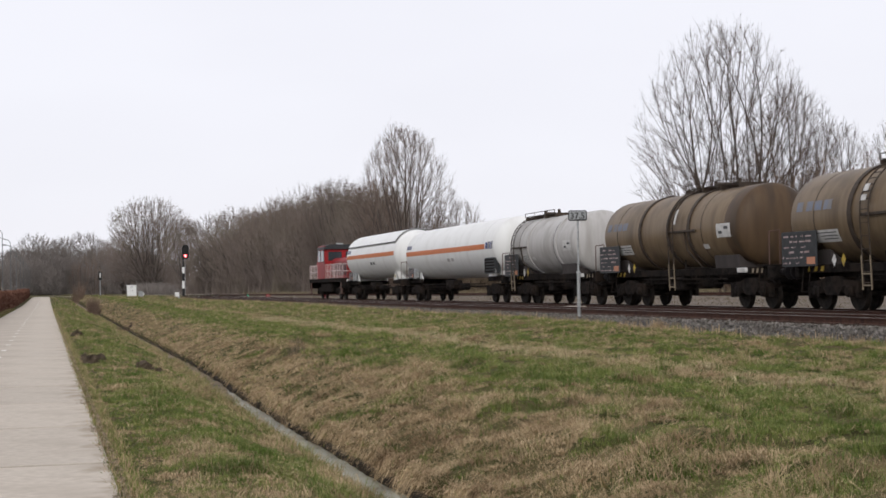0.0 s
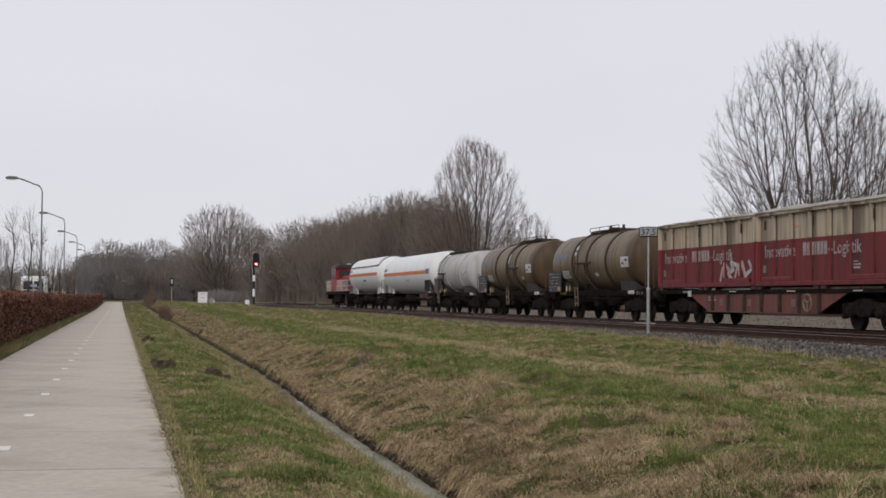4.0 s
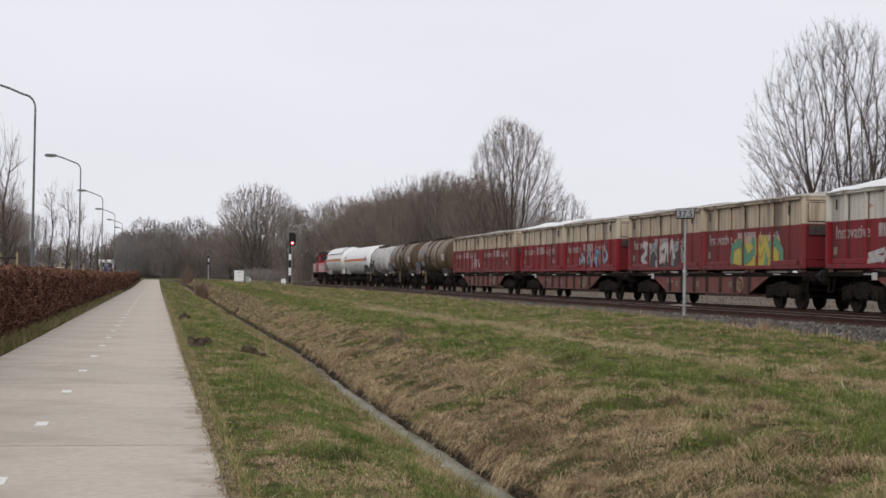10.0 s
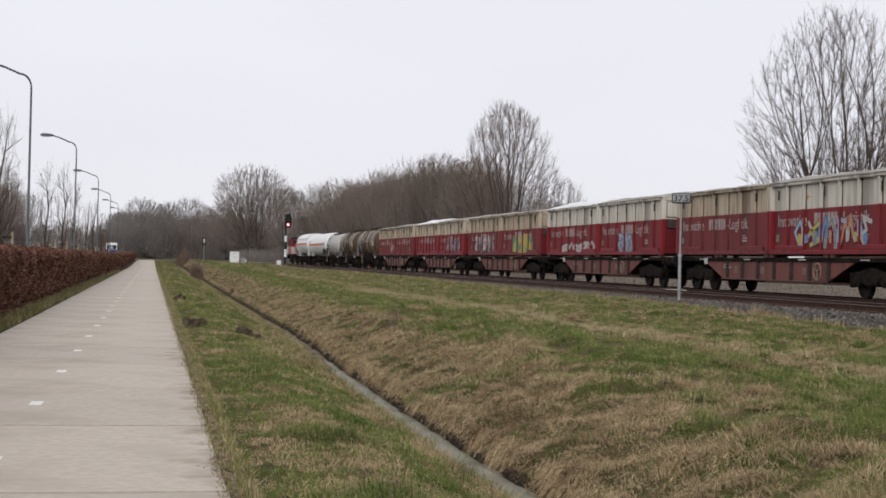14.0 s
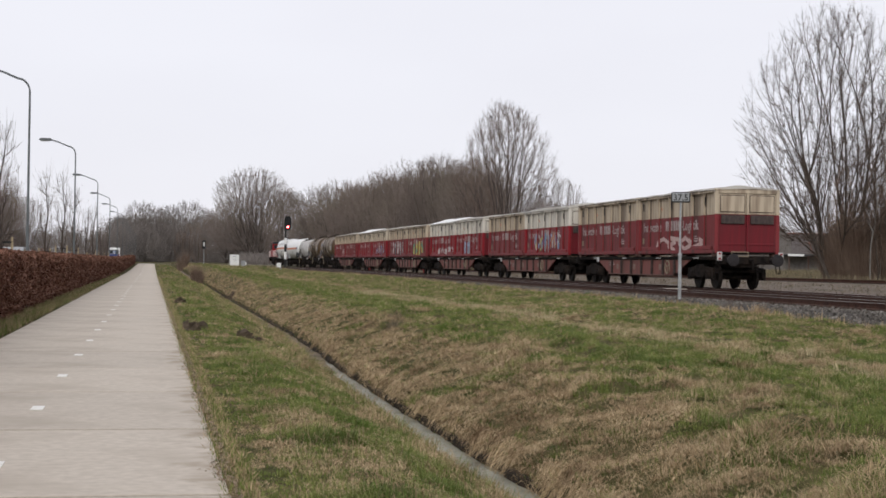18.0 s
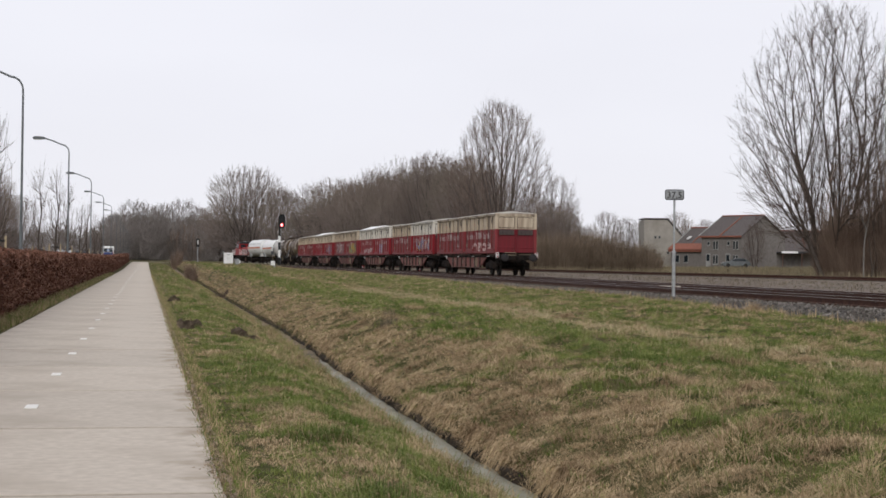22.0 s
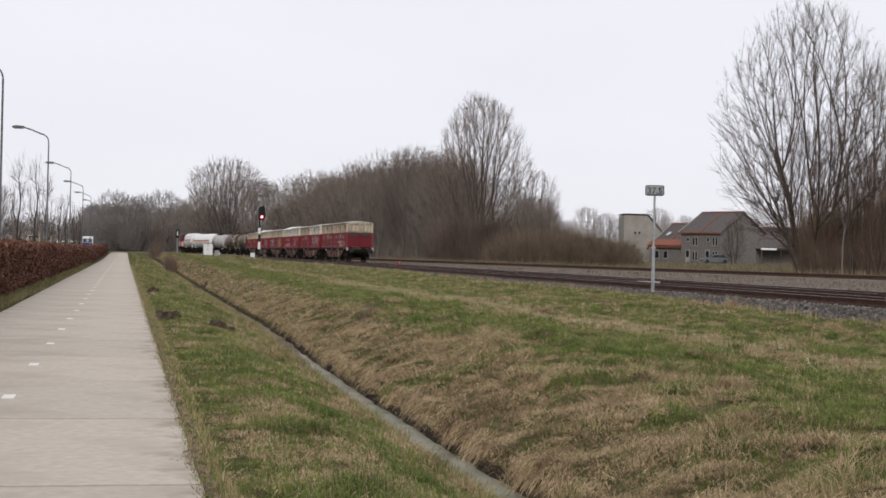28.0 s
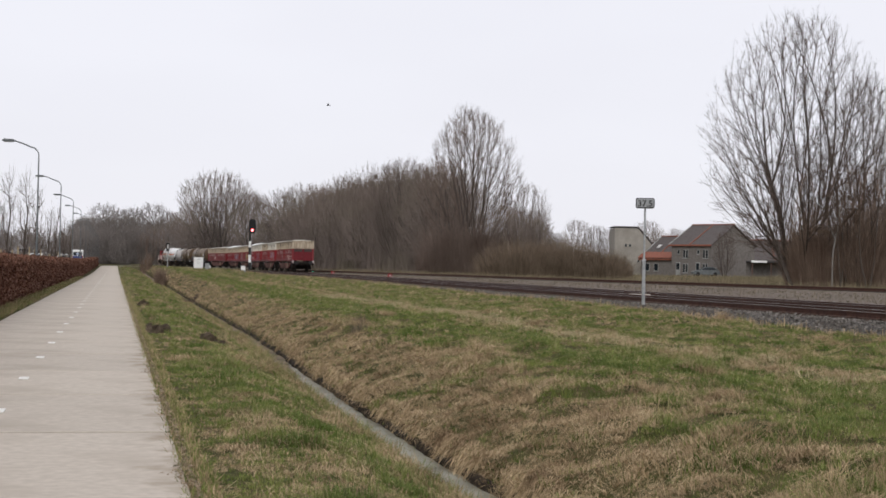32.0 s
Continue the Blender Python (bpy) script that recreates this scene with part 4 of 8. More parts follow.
def shrubs():
    rnd = np.random.default_rng(3)
    # dome of willow scrub behind the siding
    def dome(name, cx, cy, rx, ry, h, n, mat, label, width, splay=0.25):
        n, width = int(n * 1.7), width * 0.66
        u, a = np.sqrt(rnd.uniform(0, 1, n)), rnd.uniform(0, 2 * np.pi, n)
        x, y = cx + rx * u * np.cos(a), cy + ry * u * np.sin(a)
        z = np.array([land(p, q) for p, q in zip(x, y)]) - 0.05
        hh = h * np.sqrt(np.clip(1 - 0.85 * u ** 2.2, 0, 1)) * rnd.uniform(0.35, 1.08, n)
        out = np.stack([(x - cx) / rx, (y - cy) / ry], 1) * splay
        co = np.empty((n, 3, 3))
        t = rnd.uniform(0, np.pi, n)
        w = width * rnd.uniform(0.6, 1.3, n)
        start = rnd.uniform(0, 0.75, n) ** 1.3 * hh
        lean = np.where(rnd.uniform(0, 1, n) < 0.5, 0.11, 0.26) * np.minimum(hh, 0.7 * h)
        co[:, 0] = np.stack([x - w * np.cos(t), y - w * np.sin(t), z + start], 1)
        co[:, 1] = np.stack([x + w * np.cos(t), y + w * np.sin(t), z + start], 1)
        co[:, 2] = np.stack([x + out[:, 0] * hh + rnd.normal(0, 1, n) * lean, y + out[:, 1] * hh + rnd.normal(0, 1, n) * lean, z + hh], 1)
        shrub = thing(name, pose(cx, cy, float(z.mean())), label, "shrub")
        co -= np.array([cx, cy, float(z.mean())])
        low = start < 0.12 * hh
        part("undergrowth", trimesh("undergrowth", co[low], mat), None, shrub)["kind"] = "stuff"
        part("crown", trimesh("crown", co[~low], mat), None, shrub)["kind"] = "stuff"
    dome("willow_shrub", 41.5, 152, 4.6, 4.5, 4.8, 5200, M_shrub, "dense leafless willow scrub of fine ochre twigs", 0.035)
    dome("willow_shrub", 46.0, 153, 4.4, 4.5, 4.8, 5200, M_shrub, "dense leafless willow scrub of fine ochre twigs", 0.035)
    dome("willow_shrub", 50.0, 151, 3.4, 4.0, 3.5, 3600, M_shrub, "dense leafless willow scrub of fine ochre twigs", 0.035)
    for x, y, r, h in ((42.5, 192, 4.0, 8.0), (46.5, 190, 4.0, 8.2), (50.0, 189, 3.4, 7.2), (53.3, 187, 3.0, 5.8)):
        dome("thicket", x, y, r, 3.0, h, 2800, M_poptwig, "tall bare brush at the foot of the poplar", 0.03, 0.15)
    dome("bush", 3.5, 118, 0.46, 0.6, 1.9, 750, M_brush, "small bare brown bush in the ditch", 0.012, 0.2)
    dome("bush", 4.0, 200, 0.75, 0.9, 3.0, 420, M_brush, "thin brown bare bush at the far end of the ditch", 0.018, 0.2)
    dome("bush", 3.45, 70, 0.33, 0.5, 0.55, 420, M_twig, "low tangle of dead stems on the ditch bank", 0.008)
    for x, y, r, h in ((65, 114, 5, 5.0), (72, 113, 6, 5.2), (79, 115, 6, 5.0)):
        dome("bramble_bush", x, y, r, 4.0, h, 4200, M_woodhazed, "thicket of bare brown undergrowth below the trees", 0.03)
    for x, y, r, h in ((52.6, 106, 2.4, 5.0), (55.8, 104.5, 2.8, 5.8), (59.4, 104, 3.0, 6.0), (63.0, 103.5, 3.0, 5.4), (67.0, 103, 3.4, 6.0), (71.5, 103, 3.6, 5.8), (76, 104, 3.6, 5.6)):
        dome("thicket", x, y, r, 2.6, h * 1.25, 6500, M_brush, "tall thicket of bare brown brush beside the siding", 0.016)
    # undergrowth along the wood
    n = 32000
    u = rnd.uniform(0, 1, n)
    x = 30 + 21 * u + rnd.normal(0, 1.6, n) + rnd.uniform(0, 8, n)
    y = 320 - 126 * u + rnd.normal(0, 2, n) + rnd.uniform(0, 8, n)
    tagged(new("undergrowth", trimesh("undergrowth", strands(n, rnd, (x, y, np.full(n, 0.25)), 0.8, 6.8, 0.3, 0.05), M_woodhazed)), "leafless undergrowth along the edge of the wood", "undergrowth", kind="stuff")
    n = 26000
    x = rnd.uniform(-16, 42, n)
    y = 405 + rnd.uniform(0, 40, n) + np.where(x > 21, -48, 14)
    tagged(new("undergrowth", trimesh("undergrowth", strands(n, rnd, (x, y, np.full(n, 0.2)), 0.5, 3.6, 0.6, 0.06), M_farhazed)), "leafless undergrowth beyond the crossing road", "undergrowth", kind="stuff")
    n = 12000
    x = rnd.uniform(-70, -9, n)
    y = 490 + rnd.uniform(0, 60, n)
    tagged(new("undergrowth", trimesh("undergrowth", strands(n, rnd, (x, y, np.full(n, 0.0)), 0.5, 4.5, 0.6, 0.07), M_farhazed)), "leafless undergrowth along the far road", "undergrowth", kind="stuff")
    n = 9000
    y = rnd.uniform(60, 215, n)
    x = np.array([side_at(v) for v in y]) + 2.6 + np.abs(rnd.normal(0, 1.6, n))
    z = np.full(n, 0.25)
    tagged(new("dry_reed", trimesh("dry_reed", strands(n, rnd, (x, y, z), 0.15, 0.75, 0.25, 0.02), M_reed)), "straw-coloured dead grass behind the siding", "reed", kind="stuff")
    # rough dead grass on the ground in front of the houses
    n = 16000
    y = rnd.uniform(125, 216, n)
    x = np.array([side_at(v) for v in y]) + 4
    x = x + (0.47 * y - x) * rnd.uniform(0, 1, n)
    keep = patch(x, y, 0.25, 6.0) + rnd.uniform(-0.6, 0.6, n) > -0.25
    x, y = x[keep], y[keep]
    tagged(new("dry_reed", trimesh("dry_reed", strands(len(x), rnd, (x, y, np.array([land(p, q) for p, q in zip(x, y)]) - 0.02), 0.15, 0.6, 0.3, 0.025), M_reed)), "rough dead grass before the houses", "reed", kind="stuff")
    n = 46000
    y = rnd.uniform(34, 215, n)
    c = np.array([side_at(v) for v in y])
    m = np.array([rail_at(v)[0] for v in y])
    x = m + 2.5 + (c - m - 0.5) * rnd.uniform(0, 1, n)
    keep = np.abs(x - c) > 0.2
    keep &= patch(x, y, 0.35, 3.0) + 0.5 * patch(x, y, 1.2, 5.0) + rnd.uniform(-0.5, 0.5, n) > 0.0
    x, y, c, m = x[keep], y[keep], c[keep], m[keep]
    f = np.clip((x - m - 2.4) / np.maximum(c - m - 4.6, 0.5), 0, 1)
    tagged(new("gravel_weeds", trimesh("gravel_weeds", strands(len(x), rnd, (x, y, 0.0 + 0.24 * f), 0.03, 0.17, 0.9, 0.018), M_weed)), "dead grey-brown weeds over the old gravel", "weeds", kind="stuff")


def hedge():
    """Clipped beech hedge that keeps its brown leaves: a twig core and many small leaves."""
    rnd = np.random.default_rng(6)
    h = thing("hedge", pose(0, 0, 0), "clipped beech hedge with dry red-brown winter leaves", "hedge")
    rows = []
    for k in range(0, 274):
        y = -40 + k
        lift = 0.42 * step(120, 235, y)
        r = []
        for x, z in ((-2.62, -0.1), (-2.58, 0.18), (-2.55, 0.6), (-2.58, 1.08), (-2.68, 1.17), (-3.2, 1.17), (-3.3, 1.05), (-3.3, -0.1)):
            r.append((x + 0.05 * noise.noise((x * 3, y * 0.9, z * 3)), y, z + lift + 0.035 * noise.noise((y * 0.8, z, 5))))
        rows.append(r)
    n = len(rows[0])
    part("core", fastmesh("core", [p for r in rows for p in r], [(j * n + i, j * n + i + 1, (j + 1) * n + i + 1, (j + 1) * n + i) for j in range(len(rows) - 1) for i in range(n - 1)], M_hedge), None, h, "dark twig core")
    sets = []
    for y0, y1, dens, size in ((-40, 14, 130, 0.07), (14, 32, 1000, 0.034), (32, 60, 620, 0.042), (60, 110, 260, 0.06), (110, 233, 90, 0.10)):
        m = int((y1 - y0) * 1.9 * dens)
        y = rnd.uniform(y0, y1, m)
        s = rnd.uniform(0, 1.9, m)
        front = s < 1.2
        x = np.where(front, -2.55 + rnd.normal(0, 0.035, m), -2.55 - (s - 1.2) + 0.0)
        z = np.where(front, s, 1.18 + rnd.normal(0, 0.025, m))
        x = np.where(front & (s < 0.15), x - 0.05, x) + 0.05 * np.sin(y * 1.7) * np.sin(y * 0.43 + 2 * s)
        z = z + 0.03 * np.sin(y * 0.9) * ~front + 0.42 * np.clip((y - 120) / 115, 0, 1) ** 2 * (3 - 2 * np.clip((y - 120) / 115, 0, 1))
        p = np.stack([x, y, z], 1)
        d1 = rnd.normal(0, 1, (m, 3))
        d1 /= np.linalg.norm(d1, axis=1)[:, None]
        d2 = np.cross(d1, rnd.normal(0, 1, (m, 3)))
        d2 /= np.linalg.norm(d2, axis=1)[:, None]
        k = (size * rnd.uniform(0.7, 1.3, m))[:, None]
        sets.append(np.stack([p - d1 * k, p + d2 * k * 0.6, p + d1 * k], 1))
        sets.append(np.stack([p - d1 * k, p + d1 * k, p - d2 * k * 0.55 + 0.2 * k * np.cross(d1, d2)], 1))
    part("leaves", trimesh("leaves", np.concatenate(sets), M_leaf), None, h, "dry curled copper-brown leaves")["kind"] = "stuff"
    # a mesh of their own: the few longer shoots above the clip
    m = 1200
    y = rnd.uniform(14, 120, m)
    part("shoots", trimesh("shoots", strands(m, rnd, (rnd.uniform(-3.2, -2.6, m), y, 1.12 + 0.42 * np.clip((y - 120) / 115, 0, 1)), 0.05, 0.22, 0.2, 0.006), M_hedge), None, h)["kind"] = "stuff"


# ---- grass ----
def lands(x, y):
    return np.array([land(a, b) for a, b in zip(x, y)])


def patch(x, y, s, k):
    """Smooth patchiness from -1 to 1."""
    return np.array([noise.noise((a * s, b * s, k)) for a, b in zip(x, y)])


def clumps(rnd, x, y, z, blades, h, spread, w, drop=0.0, comb=0.8, lift=1.0):
    """Small tussocks: blades that rise from one spot and bend over, mostly the way their patch is combed; each blade two triangles."""
    n = len(x)
    m = n * blades
    lie = 2.6 * patch(x, y, 1.1, 51.0) + 4.0 * patch(x, y, 3.6, 57.0) + np.pi + rnd.normal(0, 0.5, n)
    way = np.repeat(lie, blades)
    bias = np.repeat(rnd.uniform(0.3, 1.0, n) * comb, blades)
    cx, cy, cz, hh = (np.repeat(v, blades) for v in (x, y, z, h))
    a = rnd.uniform(0, 2 * np.pi, m)
    r = rnd.uniform(0, 0.7, m) * hh
    out = rnd.uniform(0.2, 1.0, m) * spread
    k = hh * rnd.uniform(0.5, 1.3, m)
    wa = a + np.pi / 2 + rnd.normal(0, 0.5, m)
    ww = w * rnd.uniform(0.6, 1.4, m)
    p0 = np.stack([cx + r * np.cos(a), cy + r * np.sin(a), cz], 1)
    dirs = np.stack([0.6 * np.cos(a) + bias * np.cos(way), 0.6 * np.sin(a) + bias * np.sin(way), np.zeros(m)], 1)
    p1 = p0 + dirs * (out * k * 0.45)[:, None] + np.array([0, 0, 1]) * (k * 0.7 * lift)[:, None]
    p2 = p0 + dirs * (out * k * 1.3)[:, None] + np.array([0, 0, 1]) * (k * (0.95 - 0.45 * np.minimum(out, 1.2)) - drop * k)[:, None] * lift
    sw = np.stack([np.cos(wa) * ww, np.sin(wa) * ww, np.zeros(m)], 1)
    return np.concatenate([np.stack([p0 - sw, p0 + sw, p1], 1), np.stack([p1 - sw * 0.7, p1 + sw * 0.7, p2], 1)])


def grass():
    rnd = np.random.default_rng(9)
    green, dry, straw = [], [], []
    for y0, y1, dens, w, big, blades in ((-14, 5.5, 40, 0.007, 1.0, 9), (5.5, 9, 480, 0.0032, 1.0, 9), (9, 14, 430, 0.0034, 1.0, 9), (14, 21, 300, 0.0042, 1.0, 9), (21, 32, 150, 0.0058, 1.0, 8), (32, 50, 90, 0.0085, 1.1, 7), (50, 80, 42, 0.013, 1.2, 5), (80, 140, 16, 0.022, 1.3, 5), (140, 225, 5, 0.036, 1.5, 4)):
        xm = min(15.35, 0.64 * y1 + 0.6) if y0 > 0 else 9.0
        n = int((y1 - y0) * (xm - 0.40) * dens)
        x, y = rnd.uniform(0.40, xm, n), rnd.uniform(y0, y1, n)
        d = np.array([swing(v) for v in y])
        u = x - np.where(x < 6, d, 0.0)
        keep = ((x < 0.64 * y + 0.6) | (y0 < 0)) & ~((u > np.where(y < 27, 3.06 + 0.10 * patch(x, y, 1.4, 61.0), 3.38)) & (u < np.where(y < 24, 3.50, 3.57)))
        x, y, u = x[keep], y[keep], u[keep]
        z = lands(x, y) - 0.004
        q = 0.45 * patch(x, y, 0.45, 4.0) + 1.0 * patch(x, y, 1.3, 9.0) + 0.8 * patch(x, y, 3.2, 2.0)
        bank = (1.1 * np.exp(-((u - 4.1) / 0.78) ** 2) + 0.5 * np.exp(-((u - 2.95) / 0.22) ** 2) + 0.62 * np.exp(-((x - 8.5 - 0.4 * np.sin(y * 0.2)) / 0.6) ** 2) + 0.16 * np.exp(-((x - 11.5) / 1.0) ** 2)
                - 0.72 * np.exp(-((x - 6.3) / 0.95) ** 2) - 0.18 * (x < 2.3) - 0.12 * (x > 9.5) + 0.05 * np.exp(-((x - 14) / 1.5) ** 2))
        p = np.clip(np.where(x < 2.6, 0.36, 0.25) + np.where(x < 2.6, 1.0, 1.25) * q + bank, 0.10, 0.90)
        isdry = rnd.uniform(0, 1, len(x)) < p
        tuft = np.clip(patch(x, y, 1.3, 20.0) + 0.8 * patch(x, y, 4.0, 31.0), 0, 1)
        h = np.where(x < 0.75, 0.03, np.where(x < 2.3, 0.05, 0.068)) * rnd.uniform(0.6, 1.5, len(x)) * (1 + 1.9 * tuft) * (1 + 0.25 * (big - 1))
        green.append(clumps(rnd, x[~isdry], y[~isdry], z[~isdry], blades, h[~isdry], 1.0, w * 0.95, comb=0.5, lift=0.85))
        dry.append(clumps(rnd, x[isdry], y[isdry], z[isdry], blades, h[isdry] * 1.0, 1.7, w * 0.95, 0.25, comb=0.5, lift=0.7))
        # straw-pale single stems, more of them in the pale belt and on the bank
        m = len(x) // 24
        pale = rnd.choice(len(x), m, replace=False, p=(0.3 + np.clip(bank, 0, 1) + p) / np.sum(0.3 + np.clip(bank, 0, 1) + p))
        straw.append(strands(m, rnd, (np.maximum(x[pale], 0.55), y[pale], z[pale]), 0.03, 0.10, 1.1, w * 0.8))
    # the pale belt along the field
    n = 24000
    y = 13 + 45 * rnd.uniform(0, 1, n) ** 1.4
    x = 8.5 + 0.4 * np.sin(y * 0.2) + rnd.normal(0, 0.42, n)
    keep = patch(x, y, 0.9, 41.0) + rnd.uniform(-0.35, 0.35, n) > -0.12
    x, y = x[keep], y[keep]
    straw.append(strands(len(x), rnd, (x, y, lands(x, y) - 0.01), 0.05, 0.13, 0.9, 0.004 + 0.00012 * y.mean()))
    # dead grass that hangs over the water's edge
    n = 40000
    y = 6 + 150 * rnd.uniform(0, 1, n) ** 1.8
    d = np.array([swing(v) for v in y])
    x = 3.60 + 0.04 * np.clip((y - 22) / 20, 0, 1) + d + rnd.normal(0, 0.06, n)
    co = strands(n, rnd, (x, y, lands(x, y) + 0.03), 0.02, 0.08, 0.3, 0.005)
    k = rnd.uniform(0.03, 0.19, n) * (1 + 1.2 * patch(y, y, 1.1, 7.0))
    k = k * (1 - 0.6 * np.clip((y - 22) / 20, 0, 1))
    co[:, 2] = np.stack([x - k * 0.6, y + rnd.normal(0, 0.12, n), lands(x, y) + 0.07 - k], 1)
    dry.append(co)
    # and tufts that lean over it from the near side
    n = 40000
    y = 6 + 120 * rnd.uniform(0, 1, n) ** 1.5
    d = np.array([swing(v) for v in y])
    x = 3.05 + d + rnd.normal(0, 0.08, n) + 0.2 * np.clip((y - 20) / 15, 0, 1) * rnd.uniform(0, 1, n)
    co = strands(n, rnd, (x, y, np.maximum(lands(x, y), -0.74) - 0.02), 0.04, 0.17, 0.6, 0.004 + 0.00009 * y)
    co[:, 2, 0] += rnd.uniform(0, 0.13, n) * (0.5 + patch(y, y, 0.9, 33.0))
    keep = patch(x, y, 1.2, 14.0) + rnd.uniform(-0.3, 0.3, n) > -0.25
    dry.append(co[keep][::2])
    green.append(co[keep][1::2])
    # the strip between hedge and road
    n = 16000
    y = -14 + 150 * rnd.uniform(0, 1, n) ** 1.3
    x = rnd.uniform(-4.7, -3.35, n)
    co = strands(n, rnd, (x, y, lands(x, y) - 0.01), 0.04, 0.12, 0.7, 0.008)
    green.append(co[: n * 2 // 3])
    dry.append(co[n * 2 // 3:])
    # the strip below the hedge, and the low ragged edge of the path
    for x0, x1, n, up in ((-2.6, -2.10, 26000, 1.0), (0.36, 0.54, 36000, 0.42)):
        y = 6 + 100 * rnd.uniform(0, 1, n) ** 1.7
        x = rnd.uniform(x0, x1, n)
        co = strands(n, rnd, (x, y, np.full(n, -0.03)), 0.05 * up, 0.16 * up, 0.6, 0.005)
        green.append(co[: n // 2])
        dry.append(co[n // 2:])
    tagged(new("grass", trimesh("grass", np.concatenate(green), M_blade)), "short damp green winter grass", "grass", kind="stuff")
    tagged(new("pale_stems", trimesh("pale_stems", np.concatenate(straw), M_straw)), "scattered bleached grass stems", "grass", kind="stuff")
    tagged(new("dry_grass", trimesh("dry_grass", np.concatenate(dry), M_dryblade)), "flattened straw-brown dead grass on the banks", "grass", kind="stuff")
    # brown leaf litter on the path's edge
    m = 9000
    y = 6.5 + 60 * rnd.uniform(0, 1, m) ** 1.6
    x = PATH_R - np.abs(rnd.normal(0, 0.035, m)) * (0.5 + 0.6 * np.clip(np.sin(y * 1.7) + np.sin(y * 4.1), 0, 2)) + 0.05
    p = np.stack([x, y, np.full(m, 0.006)], 1)
    q = p[:, None] + rnd.normal(0, 1, (m, 3, 3)) * np.array([0.010, 0.014, 0.004])
    q[:, :, 2] = np.maximum(q[:, :, 2], 0.003)
    tagged(new("leaf_litter", trimesh("leaf_litter", q, M_litter)), "brown dead leaves along the edge of the path", "leaves", kind="stuff")
    # leaves, bits of reed and scum that float on the ditch water
    m = 5000
    y = 6 + 30 * rnd.uniform(0, 1, m) ** 1.4
    d = np.array([swing(v) for v in y])
    side = rnd.uniform(0, 1, m) < 0.6
    x = 2.98 + d + np.where(side, 0.10 + np.abs(rnd.normal(0, 0.10, m)), rnd.uniform(0.0, 0.55, m))
    keep = patch(x, y, 2.2, 71.0) + rnd.uniform(-0.3, 0.3, m) > -0.05
    x, y = x[keep], y[keep]
    q = np.stack([x, y, np.full(len(x), -0.733)], 1)[:, None] + rnd.normal(0, 1, (len(x), 3, 3)) * np.array([0.016, 0.028, 0.002])
    q[:, :, 2] = np.maximum(q[:, :, 2], -0.738)
    tagged(new("floating_litter", trimesh("floating_litter", q, M_litter)), "brown leaves and reed scraps floating on the ditch", "leaves", kind="stuff")
    # weeds and long stems along the ballast
    n = 5200
    y = 20 + 180 * rnd.uniform(0, 1, n) ** 1.5
    x = 15.0 + np.abs(rnd.normal(0, 0.22, n))
    tagged(new("weed_stems", trimesh("weed_stems", strands(n, rnd, (x, y, lands(x, y) - 0.02), 0.06, 0.26, 0.35, 0.010), M_dryblade)), "dry weed stems along the foot of the ballast", "weeds", kind="stuff")
    for x, y, r, k in ((15.2, 35.9, 0.28, 220), (4.55, 28.3, 0.22, 260), (4.75, 29.4, 0.18, 160)):
        a, u = rnd.uniform(0, 6.28, k), rnd.uniform(0, 1, k)
        px, py = x + r * u * np.cos(a), y + r * u * np.sin(a)
        tagged(new("grass_tuft", trimesh("grass_tuft", strands(k, rnd, (px, py, lands(px, py) if x < 12 else lands(px, py) + 0.05), 0.08, 0.3, 0.5, 0.005), M_dryblade if x > 12 else M_weed)), "tuft of tall dead straw-coloured grass", "grass tuft")
    # clumps of longer dead grass and dark green tussocks over bank and field
    spots = [(5.35, 13.9, 0.55, 1100, True), (4.55, 12.2, 0.4, 600, True), (5.1, 20.2, 0.45, 700, True), (4.4, 17.0, 0.35, 500, True)]
    for k in range(70):
        y = 8 + 36 * rnd.uniform(0, 1) ** 1.3
        spots.append((rnd.uniform(3.9, min(14, 0.6 * y + 0.4)), y, rnd.uniform(0.14, 0.4), 420, rnd.uniform(0, 1) < 0.55))
    for k in range(12):
        spots.append((rnd.uniform(0.8, 2.6), 7.5 + 16 * rnd.uniform(0, 1), rnd.uniform(0.1, 0.24), 260, rnd.uniform(0, 1) < 0.5))
    heap = {True: [], False: []}
    for x, y, r, k, dead in spots:
        a, u = rnd.uniform(0, 6.28, k), np.sqrt(rnd.uniform(0, 1, k))
        px, py = x + r * u * np.cos(a) * (1 + 0.4 * np.sin(3 * a)), y + r * u * np.sin(a)
        heap[dead].append(strands(k, rnd, (px, py, lands(px, py) - 0.01), 0.04, 0.14 if dead else 0.11, 1.3 if dead else 0.6, 0.003 + 0.00012 * y))
    tagged(new("grass_clumps", trimesh("grass_clumps", np.concatenate(heap[True]), M_dryblade)), "matted clumps of bleached dead grass on the bank", "grass", kind="stuff")
    tagged(new("grass_clumps", trimesh("grass_clumps", np.concatenate(heap[False]), M_darkblade)), "dense dark green grass tussocks", "grass", kind="stuff")
    # dark clods of turned earth in the verge
    for x, y, r in ((0.66, 25.3, 0.16), (0.78, 25.9, 0.13), (0.6, 26.4, 0.10), (1.45, 24.2, 0.13), (1.62, 23.9, 0.08), (0.75, 41, 0.15)):
        z = land(x, y)
        g = G().lathe([(-0.05, r * 1.2), (0.02, r), (r * 0.5, r * 0.85), (r * 0.85, r * 0.5), (r * 0.95, 0.02)], 16, "z", (x, y, z))
        for i, v in enumerate(g.v):
            e = 0.7 * r * noise.noise((v[0] * 13, v[1] * 13, v[2] * 13))
            g.v[i] = (v[0] + e, v[1] - e, v[2] + e)
